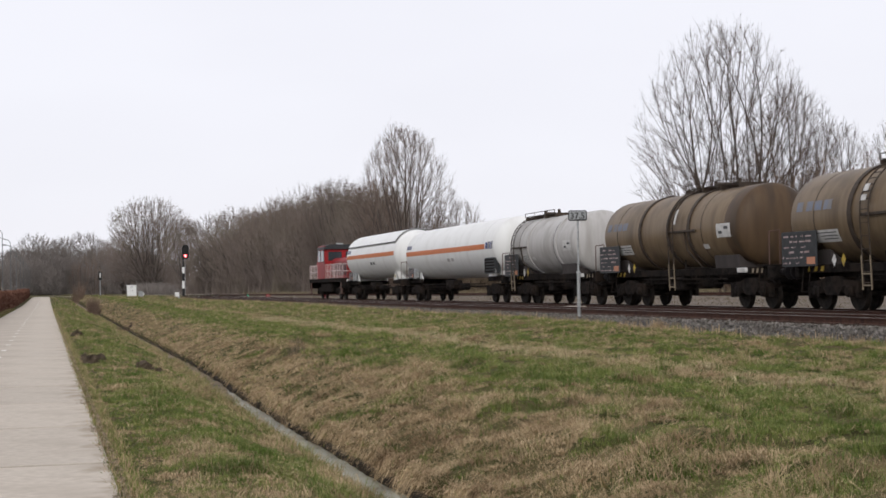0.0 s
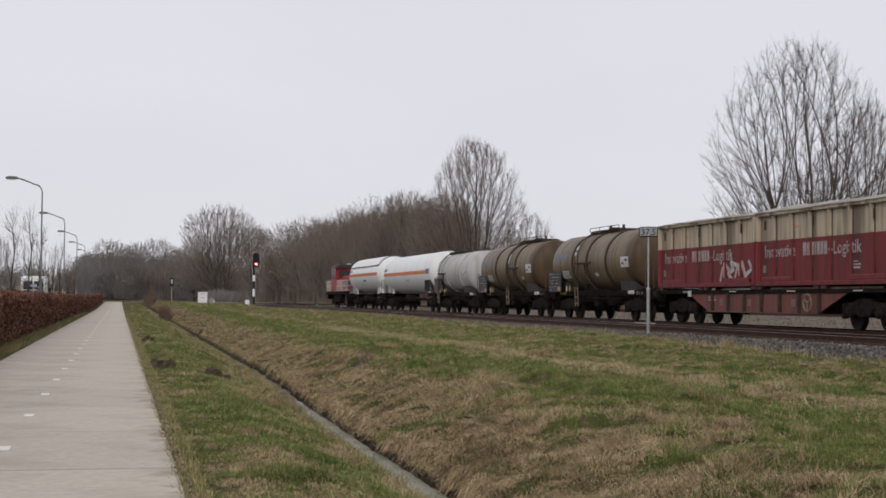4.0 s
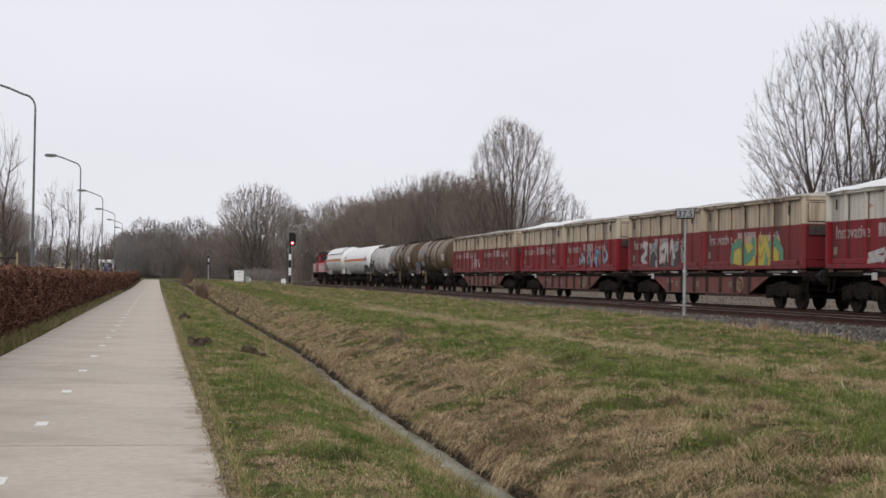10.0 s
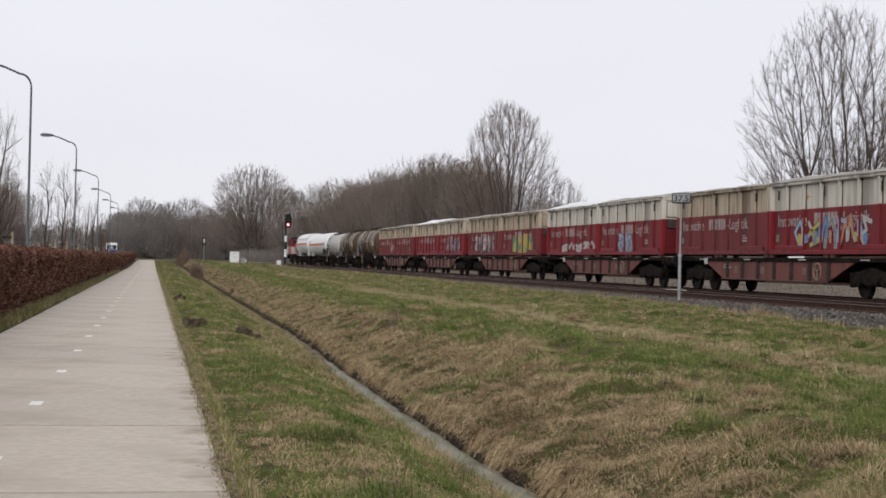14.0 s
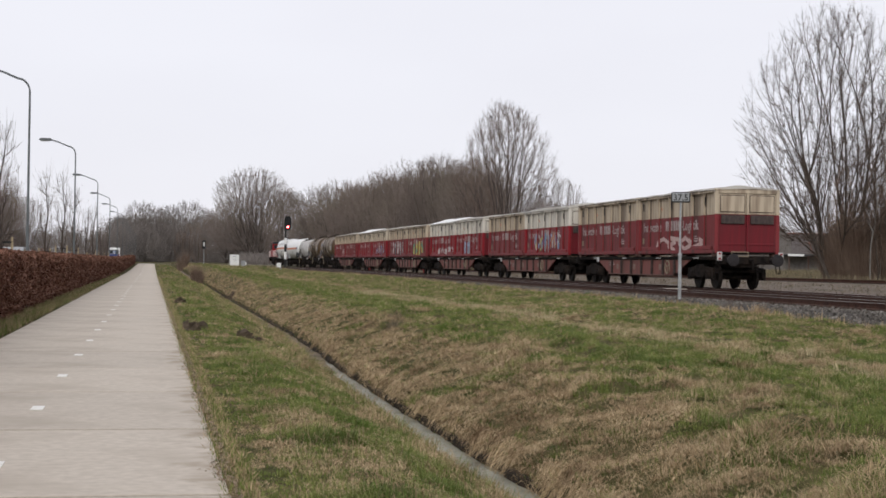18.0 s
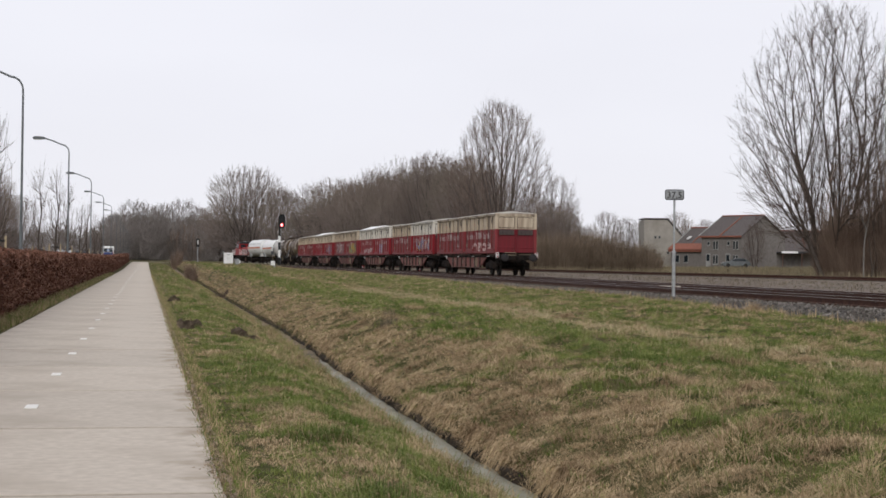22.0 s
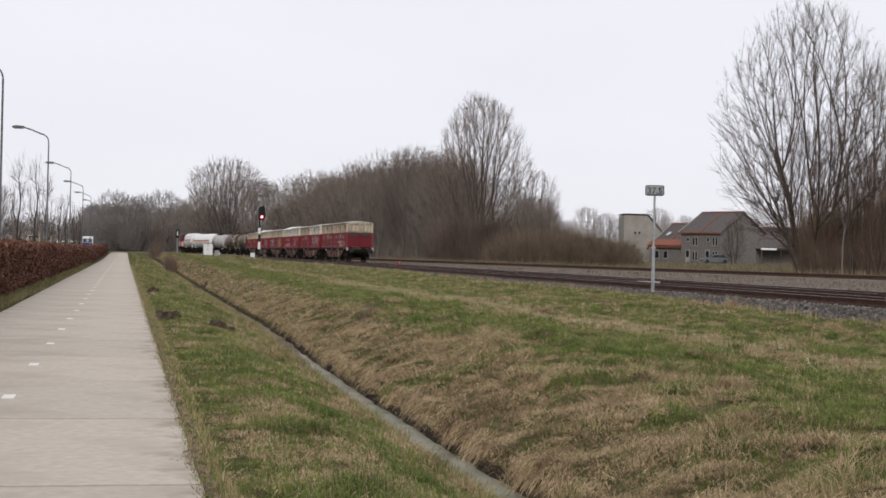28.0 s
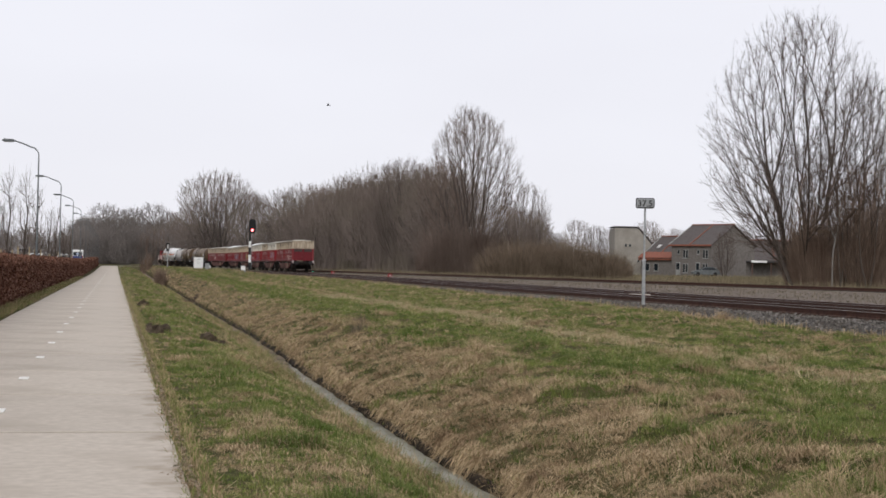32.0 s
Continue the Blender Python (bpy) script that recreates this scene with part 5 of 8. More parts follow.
        tagged(new("clod", g.mesh("clod", M_clod)), "dark clod of turned-up earth in the verge", "clod", "clods in the verge")


M_darkblade = surf("dark_grass_blade", (0.062, 0.108, 0.018), (0.115, 0.165, 0.034), 4.5, 0.8, bump=0, island=0.5, spec=0.15)
M_weed = surf("dead_weeds", (0.11, 0.088, 0.058), (0.19, 0.155, 0.105), 2, 0.95, bump=0, island=0.4)
M_litter = surf("leaf_litter", (0.17, 0.125, 0.082), (0.33, 0.255, 0.175), 5, 0.9, bump=0, island=0.4)
M_straw = surf("bleached_stem", (0.38, 0.315, 0.18), (0.50, 0.43, 0.27), 2, 0.9, bump=0, island=0.3, spec=0.1)
M_blade = surf("grass_blade", (0.124, 0.161, 0.041), (0.233, 0.260, 0.079), 4.5, 0.8, bump=0, c3=(0.076, 0.112, 0.027), big=2.0, island=0.38, spec=0.12)
M_dryblade = surf("dry_blade", (0.365, 0.268, 0.160), (0.535, 0.410, 0.254), 4.0, 0.9, bump=0, c3=(0.22, 0.150, 0.088), big=2.0, island=0.28, spec=0.08)
trees()
shrubs()
hedge()
grass()


# ---- the goods train; each vehicle is built round its own middle, y ahead, z from the rail head ----
def paint(name, c, worn, rough=0.55, rust=None):
    """Weathered vehicle paint: colour, streaks that run down, patches of grime."""
    return surf(name, c, worn, 4.5, rough, bump=0.08, fine=30, c3=rust or tuple(v * 0.66 + 0.01 for v in worn), big=1.5, stretch=(1, 1, 0.09), lo=0.42, hi=0.70, dist=0.005, spec=0.2)


M_red = paint("signal_red_paint", (0.225, 0.016, 0.022), (0.15, 0.017, 0.020))
M_fadedred = paint("faded_red_paint", (0.205, 0.034, 0.038), (0.125, 0.034, 0.031), 0.65)
M_cream = paint("cream_paint", (0.52, 0.45, 0.345), (0.30, 0.24, 0.175), 0.6)
M_dirtycream = paint("grimy_cream_paint", (0.49, 0.41, 0.305), (0.25, 0.19, 0.135), 0.65)
M_palecream = paint("pale_cream_paint", (0.62, 0.585, 0.51), (0.46, 0.42, 0.35), 0.6)
M_frame = paint("rust_red_frame", (0.20, 0.072, 0.060), (0.15, 0.068, 0.056), 0.75, rust=(0.105, 0.055, 0.045))
M_framebrown = paint("rust_brown_frame", (0.13, 0.075, 0.06), (0.10, 0.062, 0.05), 0.8)
M_tarp = surf("grey_tarpaulin", (0.30, 0.275, 0.235), (0.43, 0.40, 0.345), 1.4, 0.6, bump=0.3, fine=6, c3=(0.24, 0.21, 0.17), big=0.5)
M_whitetarp = surf("white_tarpaulin", (0.74, 0.74, 0.72), (0.82, 0.82, 0.80), 1.4, 0.5, bump=0.3, fine=6)
M_darkbox = surf("dark_vent", (0.04, 0.03, 0.028), (0.075, 0.055, 0.05), 8, 0.8, bump=0.2)
M_letter = surf("worn_white_lettering", (0.28, 0.20, 0.19), (0.46, 0.385, 0.365), 3, 0.7, bump=0)
M_yellow = surf("yellow_paint", (0.42, 0.29, 0.035), (0.30, 0.21, 0.05), 5, 0.6, bump=0)
M_tankwhite = paint("white_tank_paint", (0.76, 0.76, 0.74), (0.73, 0.73, 0.71), 0.35, rust=(0.68, 0.675, 0.65))
M_tankgrey = paint("pale_grey_tank_paint", (0.47, 0.455, 0.44), (0.40, 0.385, 0.365), 0.5, rust=(0.33, 0.31, 0.285))
M_tankbrown = paint("brown_tank_paint", (0.185, 0.132, 0.080), (0.145, 0.102, 0.060), 0.45, rust=(0.105, 0.072, 0.042))
M_ring = surf("dark_tank_band", (0.030, 0.021, 0.015), (0.058, 0.041, 0.029), 5, 0.7, bump=0.1)
M_orange = surf("orange_stripe_paint", (0.56, 0.155, 0.035), (0.50, 0.14, 0.04), 3, 0.5, bump=0)
# darker copy of the tank brown: shading of the rear end as colour
M_endshade = paint("shaded_end_brown", (0.092, 0.058, 0.032), (0.07, 0.044, 0.025), 0.5)
M_ladderfoot = surf("worn_tan_steps", (0.27, 0.215, 0.15), (0.18, 0.145, 0.10), 6, 0.7, bump=0)
M_lettdim = surf("faded_lettering", (0.34, 0.25, 0.24), (0.46, 0.38, 0.36), 6, 0.7, bump=0)
# dark strip colour: rib shadow painted in together with grime; also outlines the hatches
M_grimeshade = surf("grime_shade_line", (0.035, 0.026, 0.021), (0.115, 0.085, 0.067), 3, 0.85, bump=0, stretch=(1, 1, 0.3))
M_endred = paint("end_door_red", (0.155, 0.015, 0.021), (0.105, 0.016, 0.019), 0.5)
M_saddle = paint("grimy_grey_saddle", (0.060, 0.050, 0.047), (0.040, 0.034, 0.032), 0.7)
M_stiff = surf("dark_stiffener", (0.026, 0.018, 0.016), (0.06, 0.038, 0.032), 5, 0.85, bump=0.2)
M_seam = surf("shade_seam", (0.05, 0.05, 0.05), (0.09, 0.09, 0.09), 4, 0.7, bump=0)
M_blue = surf("blue_mark_paint", (0.035, 0.05, 0.16), (0.05, 0.07, 0.20), 4, 0.6, bump=0)
M_fadeblue = surf("faded_blue_mark", (0.15, 0.18, 0.25), (0.19, 0.175, 0.165), 3, 0.6, bump=0)
M_board = surf("black_board", (0.022, 0.024, 0.026), (0.035, 0.036, 0.038), 4, 0.6, bump=0.05)
M_plate = surf("white_plate", (0.44, 0.43, 0.41), (0.60, 0.59, 0.57), 6, 0.6, bump=0)
M_locored = paint("locomotive_red", (0.30, 0.010, 0.013), (0.22, 0.012, 0.013), 0.4)
M_railpale = surf("pale_pink_railing", (0.62, 0.50, 0.48), (0.70, 0.60, 0.57), 5, 0.6, bump=0)
M_buffer = surf("greasy_buffer", (0.014, 0.012, 0.013), (0.03, 0.026, 0.026), 4, 0.6, metal=0.1, bump=0.1)
SPRAY = {
    "black": surf("spray_black", (0.03, 0.03, 0.034), (0.06, 0.055, 0.055), 4, 0.6, bump=0),
    "white": surf("spray_white", (0.36, 0.33, 0.32), (0.52, 0.49, 0.47), 4, 0.6, bump=0),
    "pink": surf("spray_pale_pink", (0.40, 0.27, 0.25), (0.50, 0.37, 0.34), 4, 0.6, bump=0),
    "yellow": surf("spray_yellow", (0.48, 0.40, 0.06), (0.42, 0.34, 0.08), 4, 0.6, bump=0),
    "green": surf("spray_green", (0.07, 0.23, 0.15), (0.11, 0.27, 0.17), 4, 0.6, bump=0),
    "blue": surf("spray_blue", (0.10, 0.20, 0.36), (0.15, 0.26, 0.42), 4, 0.6, bump=0),
    "paleblue": surf("spray_pale_blue", (0.25, 0.32, 0.45), (0.32, 0.38, 0.50), 4, 0.6, bump=0),
    "grey": surf("spray_grey", (0.17, 0.18, 0.19), (0.24, 0.25, 0.26), 4, 0.6, bump=0),
    "brown": surf("spray_brown", (0.16, 0.10, 0.075), (0.20, 0.13, 0.10), 4, 0.6, bump=0),
    "orange": surf("spray_orange", (0.50, 0.22, 0.12), (0.44, 0.20, 0.12), 4, 0.6, bump=0),
}

# running gear, shared by all vehicles
WHEEL_R, RIDE = 0.46, 0.07


def wheelset_mesh():
    g = G()
    for s in (-1, 1):
        g.lathe([(s * 0.80, 0.40), (s * 0.81, WHEEL_R - 0.02), (s * 0.72, WHEEL_R), (s * 0.69, WHEEL_R + 0.03), (s * 0.675, WHEEL_R + 0.02), (s * 0.675, 0.40), (s * 0.70, 0.36), (s * 0.70, 0.14), (s * 0.64, 0.10)], 28, "x")
        for k in range(6):
            a = k * math.pi / 3
            g.tube((s * 0.745, 0.25 * math.cos(a), 0.25 * math.sin(a)), (s * 0.78, 0.25 * math.cos(a), 0.25 * math.sin(a)), 0.03, 0.03, 6)
    g.tube((-1.0, 0, 0), (1.0, 0, 0), 0.08, 0.08, 10)
    return g.mesh("wheelset", M_wheel, True)


def bogie_mesh():
    """Cast side frames, springs and axle boxes of a two-axle goods bogie."""
    g = G()
    for s in (-1, 1):
        x0, x1 = (0.93, 1.08) if s > 0 else (-1.08, -0.93)
        g.prism([(-1.25, 0.62), (-1.18, 0.74), (-0.6, 0.78), (-0.3, 0.88), (0.3, 0.88), (0.6, 0.78), (1.18, 0.74), (1.25, 0.62), (0.55, 0.60), (0.35, 0.36), (-0.35, 0.36), (-0.55, 0.60)], x0, x1, "x")
        for y in (-0.9, 0.9):
            g.cbox(x0 - 0.04, x1 + 0.04, y - 0.17, y + 0.17, 0.30, 0.62, 0.04)
            g.tube((s * 1.09, y, 0.46), (s * 1.16, y, 0.46), 0.13, 0.11, 14)
            for d in (-0.3, 0.3):
                for q in range(4):
                    g.tube((s * 1.0, y + d, 0.42 + 0.055 * q), (s * 1.0, y + d, 0.455 + 0.055 * q), 0.10, 0.10, 10)
        g.cbox(x0, x1, -1.35, -1.2, 0.28, 0.72, 0.02).cbox(x0, x1, 1.2, 1.35, 0.28, 0.72, 0.02)
    g.cbox(-0.95, 0.95, -0.2, 0.2, 0.45, 0.85, 0.03).cbox(-1.0, 1.0, -1.3, -1.22, 0.55, 0.68, 0.02).cbox(-1.0, 1.0, 1.22, 1.3, 0.55, 0.68, 0.02)
    return g.mesh("bogie", M_under, True)


ME_WHEELS, ME_BOGIE = wheelset_mesh(), bogie_mesh()
ME_BUFFER = G().lathe([(0, 0.10), (0.30, 0.10), (0.31, 0.15), (0.33, 0.15)], 16).tube((0, 0.30, 0), (0, 0.58, 0), 0.075, 0.075, 12).lathe([(0.56, 0.10), (0.58, 0.235), (0.61, 0.235), (0.625, 0.18)], 24).mesh("buffer", M_buffer, True)
ME_HOOK = G().cbox(-0.05, 0.05, 0, 0.35, -0.06, 0.06, 0.02).tube((0, 0.35, 0.02), (0, 0.33, -0.32), 0.035).tube((-0.06, 0.33, -0.32), (0.06, 0.33, -0.32), 0.03).mesh("coupling", M_under)
WHEELSETS = {-1: [], 1: []}


def running_gear(t, pivot):
    for y in (-pivot, pivot):
        b = part("bogie", ME_BOGIE, None, t, at=pose(0, y, 0))
        for s in (-1, 1):
            WHEELSETS[s].append(part("wheelset", ME_WHEELS, None, b, at=pose(0, 0.9 * s, WHEEL_R - RIDE)))


def buffers(t, half, z=1.04):
    """Buffers and coupling at both ends of a frame; half: half the length over the buffers."""
    for s in (-1, 1):
        turn = 0 if s > 0 else 180
        for x in (-0.875, 0.875):
            part("buffer", ME_BUFFER, None, t, at=pose(x, s * (half - 0.625), z, rz=turn))
        part("coupling", ME_HOOK, None, t, at=pose(0, s * (half - 0.62), z - 0.02, rz=turn))


def words(text, size, extrude=0.002):
    """Lettering as a mesh, standing on its base line, reading along x."""
    cu = bpy.data.curves.new("lettering", "FONT")
    cu.body, cu.size, cu.extrude = text, size, extrude
    cu.resolution_u = 2
    cu.offset = 0.006 * size / 0.56
    ob = new("lettering", cu)
    dg = bpy.context.evaluated_depsgraph_get()
    me = bpy.data.meshes.new_from_object(ob.evaluated_get(dg))
    bpy.data.objects.remove(ob)
    me.materials.append(M_letter)
    return me


def left_side(x, y, z):
    """Pose of flat work on the side that faces the path: its x runs to the rear, its y upwards."""
    return Matrix(((0, 0, -1, x), (-1, 0, 0, y), (0, 1, 0, z), (0, 0, 0, 1)))


ME_W1, ME_W2 = words("Innovative", 0.56), words("-Logistik", 0.56)
ME_MARK, ME_MARKS = G(), []
for k_, (a_, b_) in enumerate(((0, 0.25), (0.3, 0.52), (0.57, 0.78), (0.83, 0.9), (0.96, 1.14), (1.2, 1.38), (1.43, 1.64))):
    ME_MARK.box(a_, b_, 0.0, 0.40, -0.002, 0.002)
    ME_MARKS.append(G().box(a_, b_, 0.0, 0.40, -0.002, 0.002).mesh("brand_mark", M_letter))
ME_MARK = ME_MARK.mesh("brand_mark_outline", M_lettdim)


def on_ribs(me, start):
    """The pieces of flat lettering that cross the ribs of a side, for the rib fronts; start: place of its beginning."""
    out = bmesh.new()
    for k in range(1, RIBS):
        c = start - (BOX_L / 2 - k * BOX_L / RIBS)
        bm = bmesh.new()
        bm.from_mesh(me)
        for x, nx in ((c - 0.045, -1), (c + 0.045, 1)):
            bmesh.ops.bisect_plane(bm, geom=bm.verts[:] + bm.edges[:] + bm.faces[:], plane_co=(x, 0, 0), plane_no=(nx, 0, 0), clear_outer=True)
        if bm.faces:
            tmp = bpy.data.meshes.new("piece")
            bm.to_mesh(tmp)
            out.from_mesh(tmp)
            bpy.data.meshes.remove(tmp)
        bm.free()
    res = bpy.data.meshes.new("lettering_on_ribs")
    out.to_mesh(res)
    out.free()
    res.materials.append(M_letter)
    return res


ME_EMBLEM = G().box(-0.18, 0.18, -0.07, 0.07, -0.002, 0.002).box(-0.36, 0.36, -0.012, 0.012, -0.003, 0.003).mesh("emblem", SPRAY["orange"])

BOX_L, BOX_W = 9.1, 1.25
B0, B1, BAND = 1.28, 3.70, 2.76
RIBS = 7
T1, T2, T3 = 4.05, 1.22, -0.62
ME_R1, ME_RM, ME_R2 = on_ribs(ME_W1, T1), on_ribs(ME_MARK, T2), on_ribs(ME_W2, T3)


def box_meshes(red, cream, tag):
    """The shared meshes of one container in its two colours."""
    d = {}
    h = BOX_L / 2
    d["side_low"] = G().box(-0.02, 0.02, -h + 0.03, h - 0.03, B0 + 0.1, BAND).mesh("side_panel", red)
    d["side_high"] = G().box(-0.02, 0.02, -h + 0.03, h - 0.03, BAND, B1 - 0.05).mesh("side_panel", cream)
    d["rib_low"] = G().cbox(-0.085, 0.0, -0.045, 0.045, B0 + 0.12, BAND, 0.012).mesh("rib", red)
    d["rib_high"] = G().cbox(-0.115, 0.0, -0.05, 0.05, BAND, B1 - 0.12, 0.012).mesh("rib", cream)
    d["sill"] = G().cbox(-0.07, 0.0, -h, h, B0, B0 + 0.14, 0.015).mesh("bottom_rail", red)
    d["skirt"] = G().cbox(-0.075, 0.0, -h / 4.2, h / 4.2, B0 + 0.14, B0 + 0.30, 0.02).mesh("kick_plate", red)
    d["rail"] = G().cbox(-0.07, 0.02, -h, h, B1 - 0.13, B1, 0.02).mesh("top_rail", cream)
    d["post_low"] = G().cbox(-0.08, 0.08, -0.08, 0.08, B0, BAND, 0.02).mesh("corner_post", red)
    d["post_high"] = G().cbox(-0.08, 0.08, -0.08, 0.08, BAND, B1 + 0.02, 0.02).mesh("corner_post", cream)
    d["floor"] = G().box(-1.2, 1.2, -h + 0.05, h - 0.05, B0 + 0.02, B0 + 0.12).mesh("floor", M_under)
    d["head"] = G().cbox(-1.2, 1.2, -0.06, 0.06, B1 - 0.16, B1 + 0.02, 0.02).mesh("end_header", cream)
    d["leaf_low"] = G().cbox(-0.56, 0.56, -0.03, 0.03, B0 + 0.06, BAND, 0.02).cbox(-0.56, 0.56, -0.05, 0.0, B0 + 0.32, B0 + 0.40, 0.01).mesh("end_door", M_endred)
    d["leaf_high"] = G().cbox(-0.56, 0.56, -0.03, 0.03, BAND, B1 - 0.17, 0.02).cbox(-0.47, 0.47, -0.055, 0.0, BAND + 0.10, B1 - 0.24, 0.015).mesh("door_hatch", cream)
    d["hatch_gap"] = G().box(-0.50, 0.50, -0.036, -0.028, BAND + 0.07, B1 - 0.21).mesh("hatch_gap", M_grimeshade)
    # strips that paint each rib's shadow and grime on the panel
    d["ribshade_low"] = G().box(-0.012, 0.0, -0.03, 0.03, B0 + 0.15, BAND - 0.01).mesh("grime_streak", M_grimeshade)
    d["ribshade_high"] = G().box(-0.012, 0.0, -0.03, 0.03, BAND + 0.01, B1 - 0.14).mesh("grime_streak", M_grimeshade)
    d["vent"] = G().cbox(-0.46, 0.46, -0.075, 0.0, BAND - 0.36, BAND - 0.02, 0.015).mesh("vent", M_darkbox)
    d["bar"] = G().cbox(-0.035, 0.035, -0.06, 0.0, B0 + 0.05, BAND, 0.01).mesh("locking_bar", M_endred)
    d["hatch_bar"] = G().cbox(-0.035, 0.035, -0.07, 0.0, BAND, B1 - 0.1, 0.01).mesh("locking_bar", cream)
    d["keeper"] = G().cbox(-0.04, 0.0, -0.03, 0.03, -0.16, 0.16, 0.01).mesh("tarp_hook", M_black)
    return d


def tarp_mesh(seed, mat, peak):
    """A loose cloth over the open top: ridged, sagging between the bows, hanging over the edges."""
    v, f = [], []
    nx, ny = 13, 46
    for j in range(ny):
        y = -BOX_L / 2 - 0.03 + (BOX_L + 0.06) * j / (ny - 1)
        for i in range(nx):
            u = -1 + 2 * i / (nx - 1)
            x = u * 1.31
            z = B1 + 0.03 + peak * (1 - abs(u) ** 1.6) * (0.75 + 0.35 * noise.noise((y * 0.35, seed, 0)))
            z += 0.05 * noise.noise((x * 1.2, y * 0.9, seed * 3.1)) - 0.035 * (0.5 + 0.5 * math.cos(y * 2 * math.pi / 1.3)) * (1 - abs(u))
            if i in (0, nx - 1):
                z = B1 - 0.015 + 0.035 * noise.noise((y * 1.3, u, seed))
                x = u * 1.345
            if j in (0, ny - 1):
                z = B1 - 0.05 + 0.03 * noise.noise((x * 2, seed, 4)) + 0.4 * peak * (1 - abs(u) ** 2)
            v.append((x, y, z))
    for j in range(ny - 1):
        for i in range(nx - 1):
            a = j * nx + i
            f.append((a, a + 1, a + nx + 1, a + nx))
    me = fastmesh("tarpaulin", v, f, mat)
    me.polygons.foreach_set("use_smooth", [True] * len(f))
    return me


STROKES = (((0.0, 0.15), (0.3, 0.9), (0.45, 0.35), (0.75, 1.0), (1.0, 0.3)), ((0.1, 0.55), (0.5, 0.05), (0.95, 0.5), (0.55, 1.0), (0.1, 0.55)), ((0.0, 0.0), (0.15, 0.7), (0.6, 0.95), (0.95, 0.5), (1.0, 0.0)),
           ((0.0, 0.9), (0.35, 0.2), (1.0, 0.6), (0.7, 0.95)), ((0.05, 0.1), (0.9, 0.3), (0.1, 0.6), (0.95, 0.95)), ((0.6, 0.0), (0.1, 0.35), (0.65, 0.6), (0.3, 1.0), (1.0, 0.85)))


def graffiti(parent, seed, y0, y1, z0, z1, ground, strokes, n, name="graffiti"):
    """Sprayed patch on the left side: a coat of colour and thick abstract strokes with darker edges; it also runs over the ribs. y0 is ahead of y1."""
    rnd = random.Random(seed)
    length, h = y0 - y1, z1 - z0
    panel, front = left_side(-BOX_W + 0.065, y0, z0), -BOX_W - 0.009

    def blob(a, b, c, d, wob, lift, col):
        """A rounded ragged patch."""
        pts = []
        for k in range(18):
            q = 2 * math.pi * k / 18
            cx, cy = math.cos(q), math.sin(q)
            m = 1 / max(abs(cx), abs(cy)) ** 0.8
            pts.append(((a + b) / 2 + (b - a) / 2 * cx * m * (1 + rnd.uniform(-wob, wob)), (c + d) / 2 + (d - c) / 2 * cy * m * (1 + rnd.uniform(-wob, wob))))
        part(name, G().prism(pts, lift, lift + 0.003, "z"), SPRAY[col], parent, "sprayed patch of colour", at=panel)

    def stroke(pts, half, lift, col):
        """A thick line through the points."""
        g = G()
        for i, (p, q) in enumerate(zip(pts, pts[1:])):
            dx, dy = q[0] - p[0], q[1] - p[1]
            m = math.hypot(dx, dy) or 1e-6
            ex, ey = dx / m * half * 0.55, dy / m * half * 0.55
            nx, ny = -dy / m * half, dx / m * half
            up = lift + 0.0004 * i
            g.prism([(p[0] - ex + nx, p[1] - ey + ny), (p[0] - ex - nx, p[1] - ey - ny), (q[0] + ex - nx, q[1] + ey - ny), (q[0] + ex + nx, q[1] + ey + ny)], up, up + 0.002, "z")
        part(name, g, SPRAY[col], parent, "sprayed stroke", at=panel)

    if ground:
        blob(0, length, 0, h, 0.06, 0.0, ground)
    w = length / n
    for k in range(n):
        col = strokes[k % len(strokes)]
        edge = "black" if col not in ("black", "grey") else "white"
        if ground == "yellow" or col in ("pink", "white"):
            edge = "brown"
        form = STROKES[(seed + 2 * k + rnd.randrange(2)) % len(STROKES)]
        lo, hi = h * rnd.uniform(0.10, 0.18), h * rnd.uniform(0.80, 0.92)
        pts = [(k * w + w * (-0.14 + 1.28 * u) + rnd.uniform(-0.04, 0.04), lo + (hi - lo) * v + rnd.uniform(-0.03, 0.03)) for u, v in form]
        thick = min(0.15, 0.12 * w, 0.13 * h)
        if edge != "brown" or ground:
            stroke(pts, thick + 0.035, 0.004, edge)
        stroke(pts, thick, 0.008, col)
        if len(strokes) > 3:
            blob(k * w + w * 0.3, k * w + w * rnd.uniform(0.55, 0.8), lo + h * 0.1, lo + h * rnd.uniform(0.3, 0.5), 0.2, 0.012, strokes[(k + 2) % len(strokes)])
    for k in range(1, RIBS):
        y = BOX_L / 2 - k * BOX_L / RIBS
        if y1 + 0.1 < y < y0 - 0.1:
            col = ground if ground and rnd.random() < 0.5 else strokes[int((y0 - y) / w) % len(strokes)]
            lo = h * rnd.uniform(0.08, 0.4)
            part(name, G().box(-0.04, 0.04, lo, h * rnd.uniform(0.7, 0.92), 0, 0.003), SPRAY[col], parent, at=left_side(front, y, z0))


